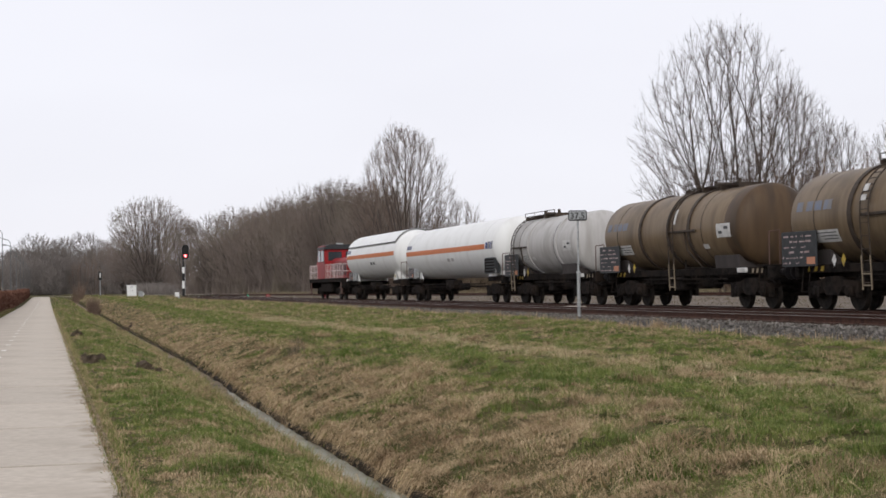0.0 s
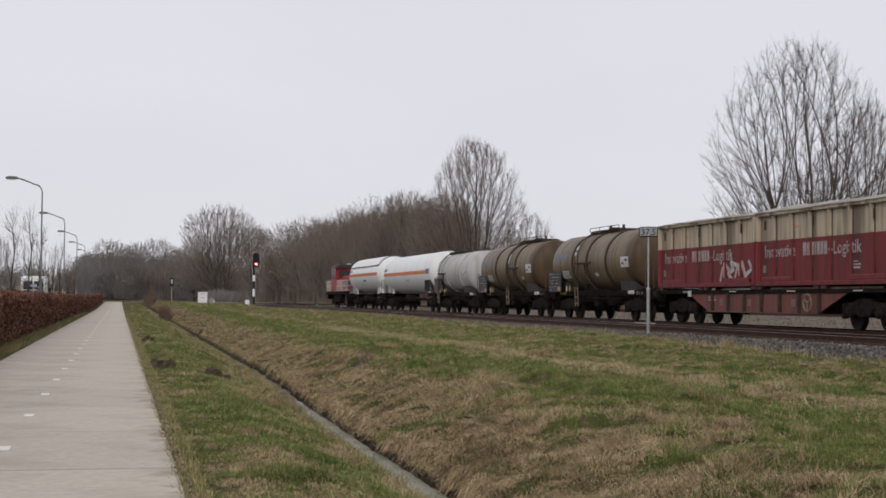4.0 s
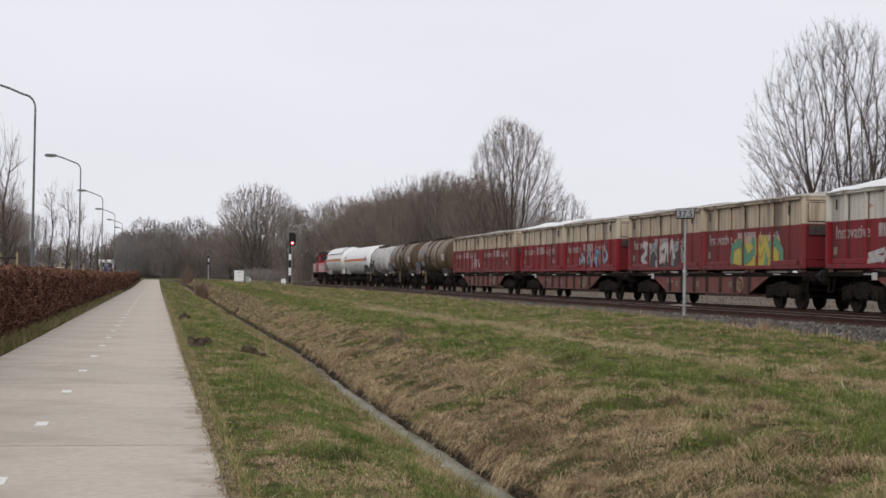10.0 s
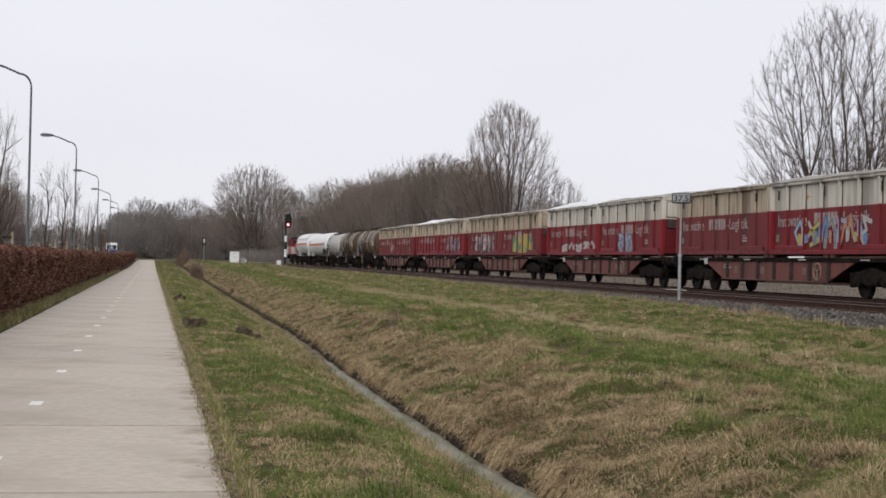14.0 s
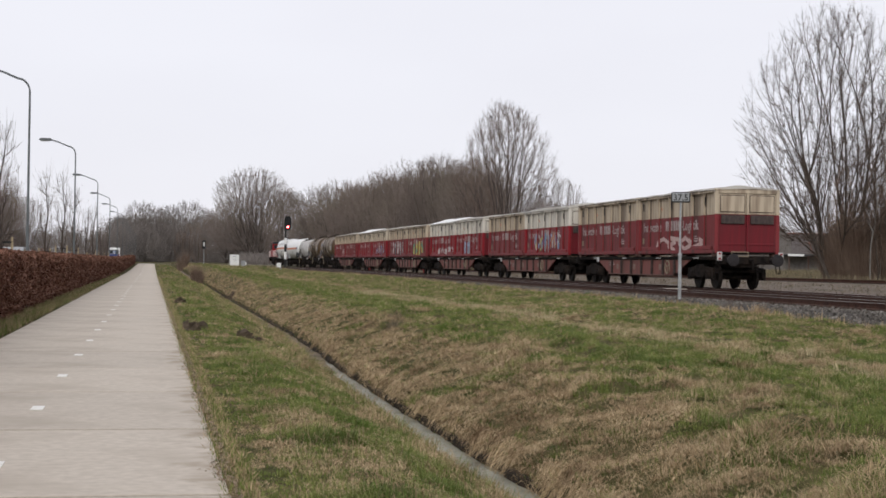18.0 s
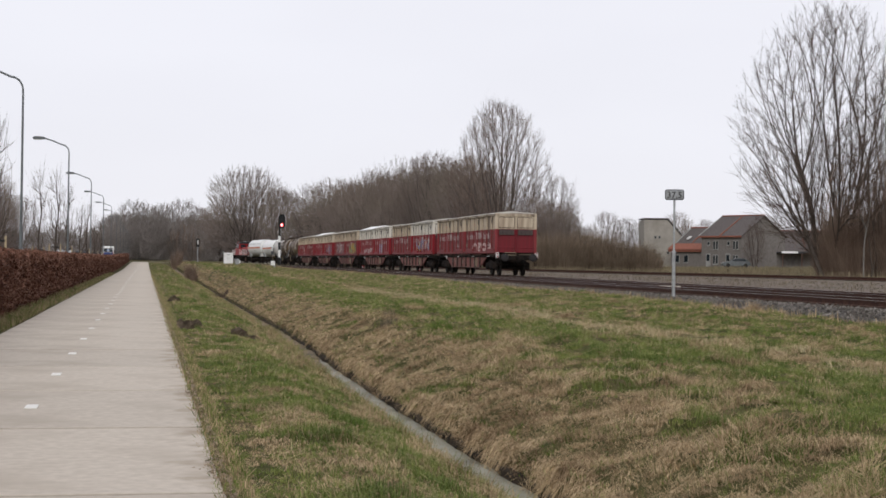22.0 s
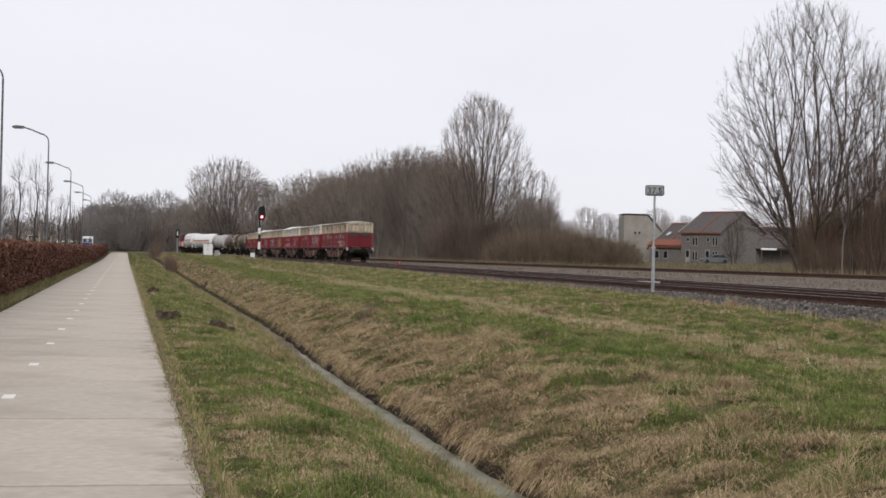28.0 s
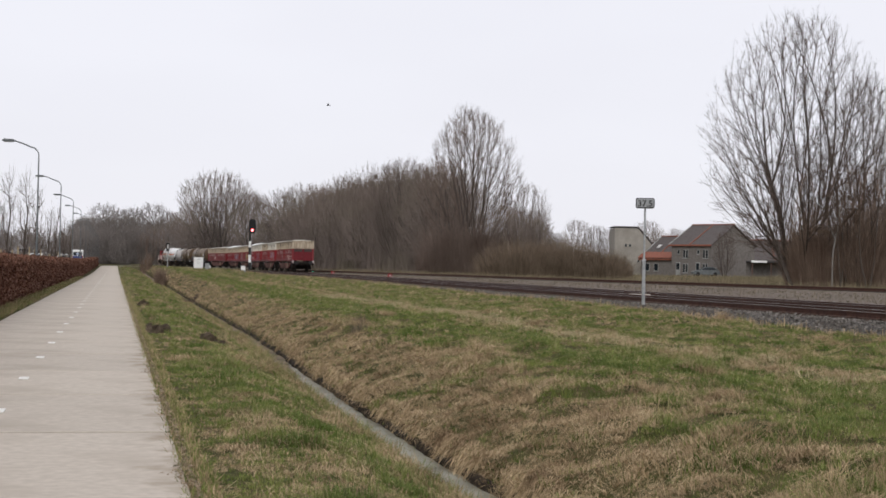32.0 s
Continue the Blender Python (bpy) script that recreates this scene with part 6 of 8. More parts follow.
def container(d, tarp, label, lettered=True):
    t = thing("container", pose(0, 0, 0), label, "container", "containers of the train")
    part("floor", d["floor"], None, t)
    for s in (-1, 1):
        turn = 0 if s < 0 else 180
        part("side_panel", d["side_low"], None, t, at=pose(s * (BOX_W - 0.10), 0, 0))
        part("side_panel", d["side_high"], None, t, at=pose(s * (BOX_W - 0.10), 0, 0))
        part("bottom_rail", d["sill"], None, t, at=pose(s * (BOX_W - 0.02), 0, 0, rz=turn))
        part("top_rail", d["rail"], None, t, at=pose(s * (BOX_W - 0.02), 0, 0, rz=turn))
        for y in (-3.0, 3.0):
            part("kick_plate", d["skirt"], None, t, at=pose(s * (BOX_W - 0.05), y, 0, rz=turn))
        for k in range(1, RIBS):
            y = BOX_L / 2 - k * BOX_L / RIBS
            part("rib", d["rib_low"], None, t, at=pose(s * (BOX_W - 0.08), y, 0, rz=turn))
            part("rib", d["rib_high"], None, t, at=pose(s * (BOX_W - 0.08), y, 0, rz=turn))
            # painted rib shadow, only behind the ribs of the path side
            if s < 0:
                part("grime_streak", d["ribshade_low"], None, t, at=pose(-BOX_W + 0.08, y - 0.075, 0))
                part("grime_streak", d["ribshade_high"], None, t, at=pose(-BOX_W + 0.08, y - 0.075, 0))
        for y in (-1, 1):
            part("corner_post", d["post_low"], None, t, at=pose(s * (BOX_W - 0.03), y * (BOX_L / 2 - 0.08), 0))
            part("corner_post", d["post_high"], None, t, at=pose(s * (BOX_W - 0.03), y * (BOX_L / 2 - 0.08), 0))
    for s in (-1, 1):
        turn = 0 if s < 0 else 180
        y = s * (BOX_L / 2 - 0.06)
        part("end_header", d["head"], None, t, at=pose(0, y, 0))
        for x in (-0.585, 0.585):
            leaf = part("end_door", d["leaf_low"], None, t, "red steel end door leaf", at=pose(x, y, 0, rz=turn))
            part("vent", d["vent"], None, leaf, at=pose(0, -0.03, 0))
            hatch = part("door_hatch", d["leaf_high"], None, t, at=pose(x, y, 0, rz=turn))
            part("hatch_gap", d["hatch_gap"], None, hatch)
        part("locking_bar", d["bar"], None, t, at=pose(0.0, y + s * 0.03, 0, rz=turn))
        part("locking_bar", d["hatch_bar"], None, t, at=pose(0.0, y + s * 0.03, 0, rz=turn))
    part("tarpaulin", tarp, None, t)
    for y in (3.9, 0.4, -3.4):
        part("tarp_hook", d["keeper"], None, t, at=pose(-BOX_W + 0.03, y, B1 - 0.42))
    if lettered:
        for me, a, nm in [(ME_W1, T1, "lettering"), (ME_W2, T3, "lettering")] + [(m_, T2, "brand_mark") for m_ in ME_MARKS]:
            part(nm, me, None, t, "worn white lettering" if nm == "lettering" else "worn white block of a mark", at=left_side(-BOX_W + 0.064, a, 2.22))
        for me, a in ((ME_R1, T1), (ME_RM, T2), (ME_R2, T3)):
            part("lettering", me, None, t, at=left_side(-BOX_W - 0.0085, a, 2.22))["kind"] = "stuff"
    part("emblem", ME_EMBLEM, None, t, at=left_side(-BOX_W + 0.076, 1.9, 3.15))
    part("data_plate", G().box(0, 0.55, 0, 0.05, 0, 0.003).box(0, 0.4, 0.09, 0.13, 0, 0.003).box(0, 0.5, -0.1, -0.04, 0, 0.003), M_letter, t, at=left_side(-BOX_W + 0.076, -1.95, 1.85))["kind"] = "stuff"
    part("data_plate", G().box(0, 0.24, 0, 0.24, 0, 0.003), M_ladderfoot, t, "small yellow placard", at=left_side(-BOX_W + 0.076, 4.2, 1.72))
    return t


def flat_wagon():
    """Bogie container flat with fish-belly side frames."""
    t = thing("flat_wagon", pose(0, 0, 0), "rust-red bogie container flat wagon with fish-belly frame", "goods wagon", "wagons of the train")
    half = 9.35
    for s in (-1, 1):
        x0, x1 = (s * 1.12 - 0.03, s * 1.12 + 0.03)
        web = part("side_frame", G().prism([(-6.3, 1.06), (-4.4, 0.42), (4.4, 0.42), (6.3, 1.06)], x0, x1, "x"), M_frame, t, "faded rust-red fish-belly web")
        for y in (-4.5, -3.1, -1.7, -0.3, 1.1, 2.5, 3.9):
            part("stiffener", G().cbox(-0.06, 0.06, y - 0.085, y + 0.085, 0.43, 1.05, 0.02), M_stiff, web, at=pose(s * 1.16, 0, 0))
        part("flange", G().cbox(s * 1.12 - 0.1, s * 1.12 + 0.1, -4.45, 4.45, 0.38, 0.43, 0.01), M_framebrown, web)
        part("solebar", G().cbox(s * 1.12 - 0.08, s * 1.12 + 0.08, -half, half, 1.04, 1.17, 0.015), M_under, t)
        for y in (-8.9, -4.9, -4.4, -0.25, 0.25, 4.4, 4.9, 8.9):
            part("pedestal", G().cbox(s * 1.16 - 0.1, s * 1.16 + 0.1, y - 0.16, y + 0.16, 1.17, 1.285, 0.02), M_framebrown, t)
        for y in (-7.0, -2.6, 2.0, 6.4):
            part("lever", G().cbox(s * 1.21 - 0.02, s * 1.21 + 0.02, y - 0.28, y + 0.28, 1.09, 1.13, 0.01), M_plate, t, "pale grab handle")
        for y in (-9.1, 9.1):
            part("step_iron", G().chain([(s * 1.15, y, 1.05), (s * 1.22, y, 0.55), (s * 1.22, y - 0.35, 0.55), (s * 1.15, y - 0.35, 1.05)], 0.018, 6), M_under, t)
    wheel = G()
    ring = [(0.0, 0.27 * math.cos(a), 0.27 * math.sin(a)) for a in [k * math.pi / 10 for k in range(21)]]
    wheel.chain(ring, 0.024, 6)
    for a in (30, 150, 270):
        c, z = 0.26 * math.cos(radians(a)), 0.26 * math.sin(radians(a))
        wheel.tube((0, 0, 0), (0, c, z), 0.02, 0.02, 6)
    part("handwheel", wheel, M_ladderfoot, t, "worn tan brake handwheel", at=pose(-1.26, -3.85, 0.74))
    part("centre_sill", G().cbox(-0.35, 0.35, -half, half, 0.75, 1.1, 0.03), M_under, t)
    for s in (-1, 1):
        part("headstock", G().cbox(-1.3, 1.3, s * half - 0.1, s * half + 0.1, 0.88, 1.2, 0.02), M_under, t)
    part("data_plate", G().box(0, 0.35, 0, 0.22, 0, 0.004), M_plate, t, "white data plate", at=left_side(-1.205, 6.2, 0.94))
    part("data_plate", G().box(0, 0.75, 0, 0.05, 0, 0.004).box(0, 0.6, 0.1, 0.14, 0, 0.004), M_letter, t, at=left_side(-1.153, 4.35, 0.80))
    for y in (3.3, 0.9, -2.5):
        part("stencil", G().box(0, 0.30, 0, 0.24, 0, 0.003), SPRAY["brown"], t, "faded stencil patch", at=left_side(-1.153, y, 0.62))
    running_gear(t, 7.1)
    buffers(t, 10.03)
    return t


def curve_band(r, y0, y1, a0, a1, zc, n=10, thick=0.006):
    """A piece of tank skin between two angles (degrees, 90 is the top, 180 the left side)."""
    g = G()
    for k in range(n + 1):
        a = radians(a0 + (a1 - a0) * k / n)
        for rr in (r, r + thick):
            for y in (y0, y1):
                g.v.append((rr * math.cos(a), y, zc + rr * math.sin(a)))
    for k in range(n):
        i, j = 4 * k, 4 * k + 4
        g.f += [(i + 2, i + 3, j + 3, j + 2), (i, j, j + 1, i + 1), (i, i + 2, j + 2, j), (i + 1, j + 1, j + 3, i + 3)]
    g.f += [(0, 1, 3, 2), (4 * n, 4 * n + 2, 4 * n + 3, 4 * n + 1)]
    return g


def tank_shell(half, r, zc, dome=0.5, mid=0.0):
    prof = []
    for k in range(9):
        a = math.pi / 2 * (1 - k / 8)
        prof.append((-half + dome - dome * math.sin(a), max(0.02, r * math.cos(a))))
    prof += [(y * (half - dome), r) for y in (-0.5, 0, 0.5)]
    prof += [(-s, q) for s, q in prof[8::-1]]
    return G().lathe(prof, 56, "y", (0, mid, zc))


def hazard(t, y, z, mat):
    g = G().prism([(0, -0.18), (0.125, 0), (0, 0.18), (-0.125, 0)], 0, 0.006, "z")
    part("hazard_plate", g, mat, t, at=left_side(-1.34, y, z))


def tank_frame(t, half, pivot, mat=None, frameless=False):
    mat = mat or M_under
    for s in (-1, 1):
        if frameless:
            for e in (-1, 1):
                y0, y1 = sorted((e * (half - 0.62), e * (pivot - 1.1)))
                part("solebar", G().cbox(s * 1.0 - 0.07, s * 1.0 + 0.07, y0, y1, 0.98, 1.22, 0.02), mat, t)
                part("tank_cradle", G().prism([(y0 if e < 0 else y0 - 0.1, 1.2), (y1 + 0.1 if e < 0 else y1, 1.2), (e * (pivot - 0.2) + 0.5, 1.78), (e * (pivot - 0.2) - 0.5, 1.78)], s * 0.98 - 0.03, s * 0.98 + 0.03, "x"), M_tankwhite, t, "white plate cradle under the tank")
        else:
            part("solebar", G().cbox(s * 1.0 - 0.07, s * 1.0 + 0.07, -half + 0.62, half - 0.62, 0.98, 1.22, 0.02), mat, t)
        part("headstock", G().cbox(-1.28, 1.28, s * (half - 0.7) - 0.09, s * (half - 0.7) + 0.09, 0.86, 1.22, 0.02), mat, t)
        part("end_platform", G().cbox(-1.28, 1.28, s * (half - 1.1) - 0.42, s * (half - 1.1) + 0.42, 1.22, 1.27, 0.01), mat, t)
        y = s * (half - 0.75)
        for x in (-1.22, -0.5, 0.5):
            part("end_handrail", G().chain([(x, y, 1.25), (x, y, 2.25), (x + 0.35, y, 2.3), (x + 0.35, y, 1.25)], 0.02, 6), M_framebrown, t)
        part("step_iron", G().chain([(-1.2, s * (half - 1.0), 1.2), (-1.28, s * (half - 1.0), 0.45), (-1.28, s * (half - 1.4), 0.45), (-1.2, s * (half - 1.4), 1.2)], 0.02, 6), M_under, t)
    if not frameless:
        part("centre_sill", G().cbox(-0.3, 0.3, -half + 0.7, half - 0.7, 0.72, 1.1, 0.02), M_under, t)
    span = pivot - 1.5
    pipes = G()
    for x, z in ((-1.12, 0.86), (-0.95, 0.72), (0.95, 0.74)):
        pipes.tube((x, -span, z), (x, span, z + 0.03), 0.035, 0.035, 6)
    for k in range(7):
        y = -span + 2 * span * (k + 0.5) / 7
        pipes.tube((-1.12, y, 0.84), (-1.05, y, 1.05), 0.02, 0.02, 5)
    part("brake_rigging", pipes, M_under, t)
    part("air_tank", G().lathe([(-0.6, 0.08), (-0.5, 0.19), (0.5, 0.19), (0.6, 0.08)], 14, "y", (-0.8, -1.6, 0.74)), M_under, t, smooth=True)
    part("distributor", G().cbox(-1.1, -0.75, 0.1, 0.7, 0.5, 0.95, 0.04), M_under, t)
    part("brake_gear", G().tube((-0.4, 0.6, 0.72), (-0.4, 1.6, 0.72), 0.2, 0.2, 14), M_under, t)
    part("brake_box", G().cbox(-0.9, -0.6, -1.2, -0.5, 0.55, 0.85, 0.03), M_under, t)
    running_gear(t, pivot)
    buffers(t, half)


def ladder(t, y, r, zc, low, mat, width=0.42, label=""):
    """Ladder from near the rail up the side and over the shoulder of a tank."""
    g = G()
    pts = [(-1.36, low), (-1.40, 1.4), (-(r + 0.12), zc - 0.1)]
    for a in range(170, 104, -8):
        pts.append(((r + 0.12) * math.cos(radians(a)), zc + (r + 0.12) * math.sin(radians(a))))
    for d in (-width / 2, width / 2):
        for (x0, z0), (x1, z1) in zip(pts, pts[1:]):
            g.tube((x0, y + d, z0), (x1, y + d, z1), 0.022, 0.022, 6)
    for (x0, z0), (x1, z1) in zip(pts, pts[1:]):
        m = max(1, round(math.hypot(x1 - x0, z1 - z0) / 0.3))
        for k in range(m):
            f = (k + 0.5) / m
            g.tube((x0 + (x1 - x0) * f, y - width / 2, z0 + (z1 - z0) * f), (x0 + (x1 - x0) * f, y + width / 2, z0 + (z1 - z0) * f), 0.014, 0.014, 6)
    part("ladder", g, mat, t, label)


def walkway(t, y0, y1, ztop, rails=True):
    g = G()
    for k in range(5):
        g.box(-0.45 + 0.2 * k, -0.35 + 0.2 * k, y0, y1, ztop + 0.10, ztop + 0.13)
    n = round((y1 - y0) / 1.2)
    for k in range(n + 1):
        y = y0 + (y1 - y0) * k / n
        g.box(-0.5, 0.5, y - 0.03, y + 0.03, ztop - 0.06, ztop + 0.10)
    w = part("walkway", g, M_ring, t, "dark grating walkway along the top")
    if rails:
        r = G().chain([(-0.52, y0, ztop + 0.1), (-0.52, y0, ztop + 0.26), (-0.52, y1, ztop + 0.26), (-0.52, y1, ztop + 0.1)], 0.017, 6)
        for k in range(1, n):
            y = y0 + (y1 - y0) * k / n
            r.tube((-0.52, y, ztop + 0.1), (-0.52, y, ztop + 0.26), 0.012, 0.012, 6)
        part("guard_rail", r, M_ring, w)
    dome = G().lathe([(ztop - 0.1, 0.28), (ztop + 0.2, 0.28), (ztop + 0.24, 0.2)], 18, "z", (0, (y0 + y1) / 2, 0))
    part("manhole", dome, M_ring, t)
    for d in (-0.9, 0.9):
        part("valve", G().tube((0.1, (y0 + y1) / 2 + d, ztop), (0.1, (y0 + y1) / 2 + d, ztop + 0.34), 0.08, 0.06, 10), M_ring, t)


def data_board(t, y, z, w=1.5, h=0.85, x=-1.32):
    """Black board with rows of small markings."""
    b = part("data_board", G().cbox(0, w, 0, h, -0.03, 0.0, 0.008), M_board, t, "black board with rows of white markings", at=left_side(x, y, z))
    rnd = random.Random(int(y * 10))
    g = G()
    for r in range(6):
        a = 0.06 + rnd.uniform(0, 0.1)
        while a < w * 0.8:
            e = a + rnd.choice((0.05, 0.08, 0.16, 0.3))
            if rnd.random() < 0.7:
                g.box(a, e, 0.08 + r * h / 6.6, 0.08 + r * h / 6.6 + rnd.uniform(0.025, 0.06), 0.001, 0.003)
            a = e + rnd.choice((0.03, 0.05, 0.12))
    part("marking", g, M_letter, b)["kind"] = "stuff"
    part("marking", G().box(w * 0.72, w * 0.95, 0.06, 0.26, 0.001, 0.003), SPRAY["orange"], b, "small red-orange field")


def gas_tank(half, shade, tag):
    t = thing("gas_tank_wagon", pose(0, 0, 0), "white pressure tank wagon with an orange band", "tank wagon", "wagons of the train")
    r, zc = (1.47, 2.82) if shade else (1.45, 2.64)
    L = half - 0.65
    part("tank", tank_shell(L, r, zc, 0.95), M_tankwhite, t, "glossy white tank shell", smooth=True)
    tail = 1.0 if shade else 2.3
    for a0, a1 in ((174, 184), (-4, 6)):
        part("stripe", curve_band(r + 0.002, -L + tail, L - 0.98, a0, a1, zc, 3, 0.004), M_orange, t, "orange contour stripe")
    for k, (a, b) in enumerate(((0.97, 1.2), (1.28, 1.48), (1.55, 1.78), (1.85, 2.15))):
        if not shade:
            part("mark", curve_band(r + 0.004, -L + a, -L + b, 170 + k % 2, 184, zc, 4, 0.004), M_blue if k % 2 else M_fadeblue, t, "blue letterless mark")
    if shade:
        hood = part("sun_shade", curve_band(r + 0.05, -L + 1.0, L - 0.98, 28, 152, zc, 16, 0.02), M_tankwhite, t, "white sheet-metal sun shade", smooth=True)
        part("shade_edge", curve_band(r + 0.072, -L + 1.0, L - 0.98, 150.5, 153, zc, 2, 0.008), M_seam, hood)
        part("shade_edge", curve_band(r + 0.072, -L + 0.95, -L + 1.05, 28, 153, zc, 16, 0.008), M_seam, hood)
    else:
        for y in (-L + 2.6, L - 2.6):
            part("weld_seam", curve_band(r + 0.001, y - 0.012, y + 0.012, 5, 175, zc, 18, 0.004), M_tankgrey, t)
    for y in (-L + 1.5, L - 1.5):
        if y > 0:
            for k in range(4):
                part("mark", curve_band(r + 0.004, y + 0.3 - k * 0.3, y + 0.52 - k * 0.3, 160, 169, zc, 3, 0.004), M_blue if k % 2 else M_fadeblue, t, "blue letterless mark")
        part("saddle", G().prism([(-1.1, 1.22), (1.1, 1.22), (1.25, 1.72), (-1.25, 1.72)], y - 0.35, y + 0.35, "y"), M_tankwhite, t)
    for y in (-1.2, -0.4):
        part("label_plate", curve_band(r + 0.004, y - 0.3, y + 0.2, 196, 203, zc, 3, 0.004), M_board if shade else M_tankgrey, t)
    for k in range(0 if shade else 5):
        part("slat", G().cbox(-1.45, -1.42, -half + 1.55, -half + 3.05, 1.42 + k * 0.14, 1.49 + k * 0.14, 0.008), M_under, t)
    data_board(t, half - 1.6, 1.25, 1.2, 0.6)
    if not shade:
      part("tool_box", G().cbox(-1.42, -1.1, -half + 1.5, -half + 3.1, 1.35, 2.12, 0.03), M_board, t, "dark slatted panel")
    part("tool_box", G().cbox(-1.3, -1.05, half - 3.2, half - 2.2, 1.25, 1.8, 0.03), M_galv, t)
    for y in (-half + 1.9, -half + 1.5):
        hazard(t, y, 1.42, M_yellow if y > -half + 1.7 else M_plate)
    part("valve_box", G().cbox(-1.2, -0.7, -0.8, 0.8, 0.62, 1.1, 0.04).tube((-1.25, -0.4, 0.8), (-1.1, -0.4, 0.8), 0.12).tube((-1.25, 0.4, 0.8), (-1.1, 0.4, 0.8), 0.12), M_under, t)
    tank_frame(t, half, half - 2.6, frameless=True)
    return t


def oil_tank(half, shell, name, label, r, zc, front, rear, rings, rung, blue):
    """Tank wagon whose shell leaves room for a platform at its rear; front and rear are the shell's ends."""
    t = thing("tank_wagon", pose(0, 0, 0), label, "tank wagon", "wagons of the train")
    brown = shell is M_tankbrown
    part("tank", tank_shell((front - rear) / 2, r, zc, 0.42, (front + rear) / 2), shell, t, name, smooth=True)
    for y in rings:
        part("band", curve_band(r + 0.002, y - 0.10, y + 0.10, 0, 360, zc, 48, 0.045), M_ring if brown else M_tankgrey, t)
    for y in (rear + 2.9, front - 1.7):
        part("weld_seam", curve_band(r + 0.001, y - 0.02, y + 0.02, 0, 360, zc, 40, 0.006), M_ring if brown else M_seam, t)
    for y0, y1 in ((rear + 0.6, rear + 2.4), (front - 2.2, front - 0.8)):
        part("saddle", G().prism([(-1.05, 1.2), (1.05, 1.2), (1.1, zc - r * 0.68), (0.8, zc - r * 0.85), (-0.8, zc - r * 0.85), (-1.1, zc - r * 0.68)], y0, y1, "y"), M_saddle, t)
    ladder(t, rung, r, zc, 0.55, M_ring, label="dark ladder curving over the tank")
    part("ladder_foot", G().tube((-1.385, rung - 0.22, 0.5), (-1.42, rung - 0.22, 1.4), 0.02).tube((-1.385, rung + 0.22, 0.5), (-1.42, rung + 0.22, 1.4), 0.02).tube((-1.39, rung - 0.22, 0.62), (-1.39, rung + 0.22, 0.62), 0.02).tube((-1.40, rung - 0.22, 0.92), (-1.40, rung + 0.22, 0.92), 0.02), M_ladderfoot, t, "worn yellow foot of the ladder")
    if brown:
        for a0, a1 in ((150, 158), (162, 168)) if rung > 1 else ((152, 172),):
            part("ladder_plate", curve_band(r + 0.15, rung - 0.1 if rung > 1 else rung - 0.5, rung + 0.14 if rung > 1 else rung - 0.36, a0, a1, zc, 5, 0.01), M_plate, t, "white plate on the ladder")
        # skin over the rear dome, painted darker for the side turned from the light
        prof = [(-0.003 + rear + 0.42 * (1 - math.sin(math.pi / 2 * (1 - k / 8))), max(0.02, (r + 0.003) * math.cos(math.pi / 2 * (1 - k / 8)))) for k in range(9)] + [(rear + 1.15, r + 0.003)]
        part("stained_end", G().lathe(prof, 48, "y", (0, 0, zc)), M_endshade, t, "rear end with its shade put into a darker brown", smooth=True)
    walkway(t, rung - 3.4, rung + 0.7, zc + r, True)
    part("side_rail", G().cbox(-0.03, 0.03, rung - 1.9, rung + 0.3, -0.04, 0.04, 0.01), M_ring, t, at=pose(-r - 0.05, 0, zc - 0.05))
    part("drain_pipe", G().chain([(-r - 0.04, rung - 1.0, zc - 0.05), (-r * 0.93 - 0.04, rung - 1.05, zc - 0.7), (-r * 0.6, rung - 1.3, zc - r)], 0.035, 8), M_ring, t)
    part("label_plate", curve_band(r + 0.006, rear + 0.75, rear + 1.75, 176, 195, zc, 5, 0.004), M_plate, t, "white label plate")
    lp = part("label_plate", curve_band(r + 0.006, front - 2.9, front - 1.6, 196, 212, zc, 4, 0.004), M_plate, t, "grubby white notice plate")
    for k in range(3):
        part("marking", curve_band(r + 0.011, front - 2.8, front - 1.75 - 0.15 * k, 199 + 4 * k, 200.2 + 4 * k, zc, 2, 0.003), M_seam, lp)
    part("marking", curve_band(r + 0.011, rear + 0.9, rear + 1.2, 180, 184, zc, 2, 0.003), M_seam, t)
    part("marking", curve_band(r + 0.011, rear + 1.35, rear + 1.6, 186, 190, zc, 2, 0.003), M_seam, t)
    part("label_plate", curve_band(r + 0.006, rung - 2.6, rung - 2.2, 203, 210, zc, 3, 0.004), M_plate, t, "small white plate")
    if blue:
        for a, b in ((0.25, 0.6), (0.8, 1.15), (1.25, 1.65), (1.75, 2.2)):
            part("mark", curve_band(r + 0.006, front - 0.45 - b, front - 0.45 - a, 160, 172, zc, 4, 0.003), M_fadeblue, t, "faded blue letterless mark")
    data_board(t, half + 0.05, 1.17, 2.05, 1.0, -1.34)
    for y, m in ((half - 2.95, M_plate), (half - 3.45, M_yellow)):
        hazard(t, y, 1.32, m)
    for k in range(3):
        part("hazard_stripe", G().prism([(0, 0), (0.16, 0), (0.24, 0.14), (0.08, 0.14)], 0, 0.004, "z"), M_yellow, t, at=left_side(-1.083, half - 1.0 - 0.36 * k, 1.03))
        part("hazard_stripe", G().prism([(0, 0), (0.12, 0), (0.18, 0.14), (0.06, 0.14)], 0, 0.004, "z"), M_ladderfoot, t, at=left_side(-1.083, -half + 2.2 - 0.3 * k, 1.03))
    part("lamp_bracket", G().cbox(-1.15, -1.05, -half + 2.5, -half + 3.1, 1.05, 1.2, 0.02), M_plate, t)
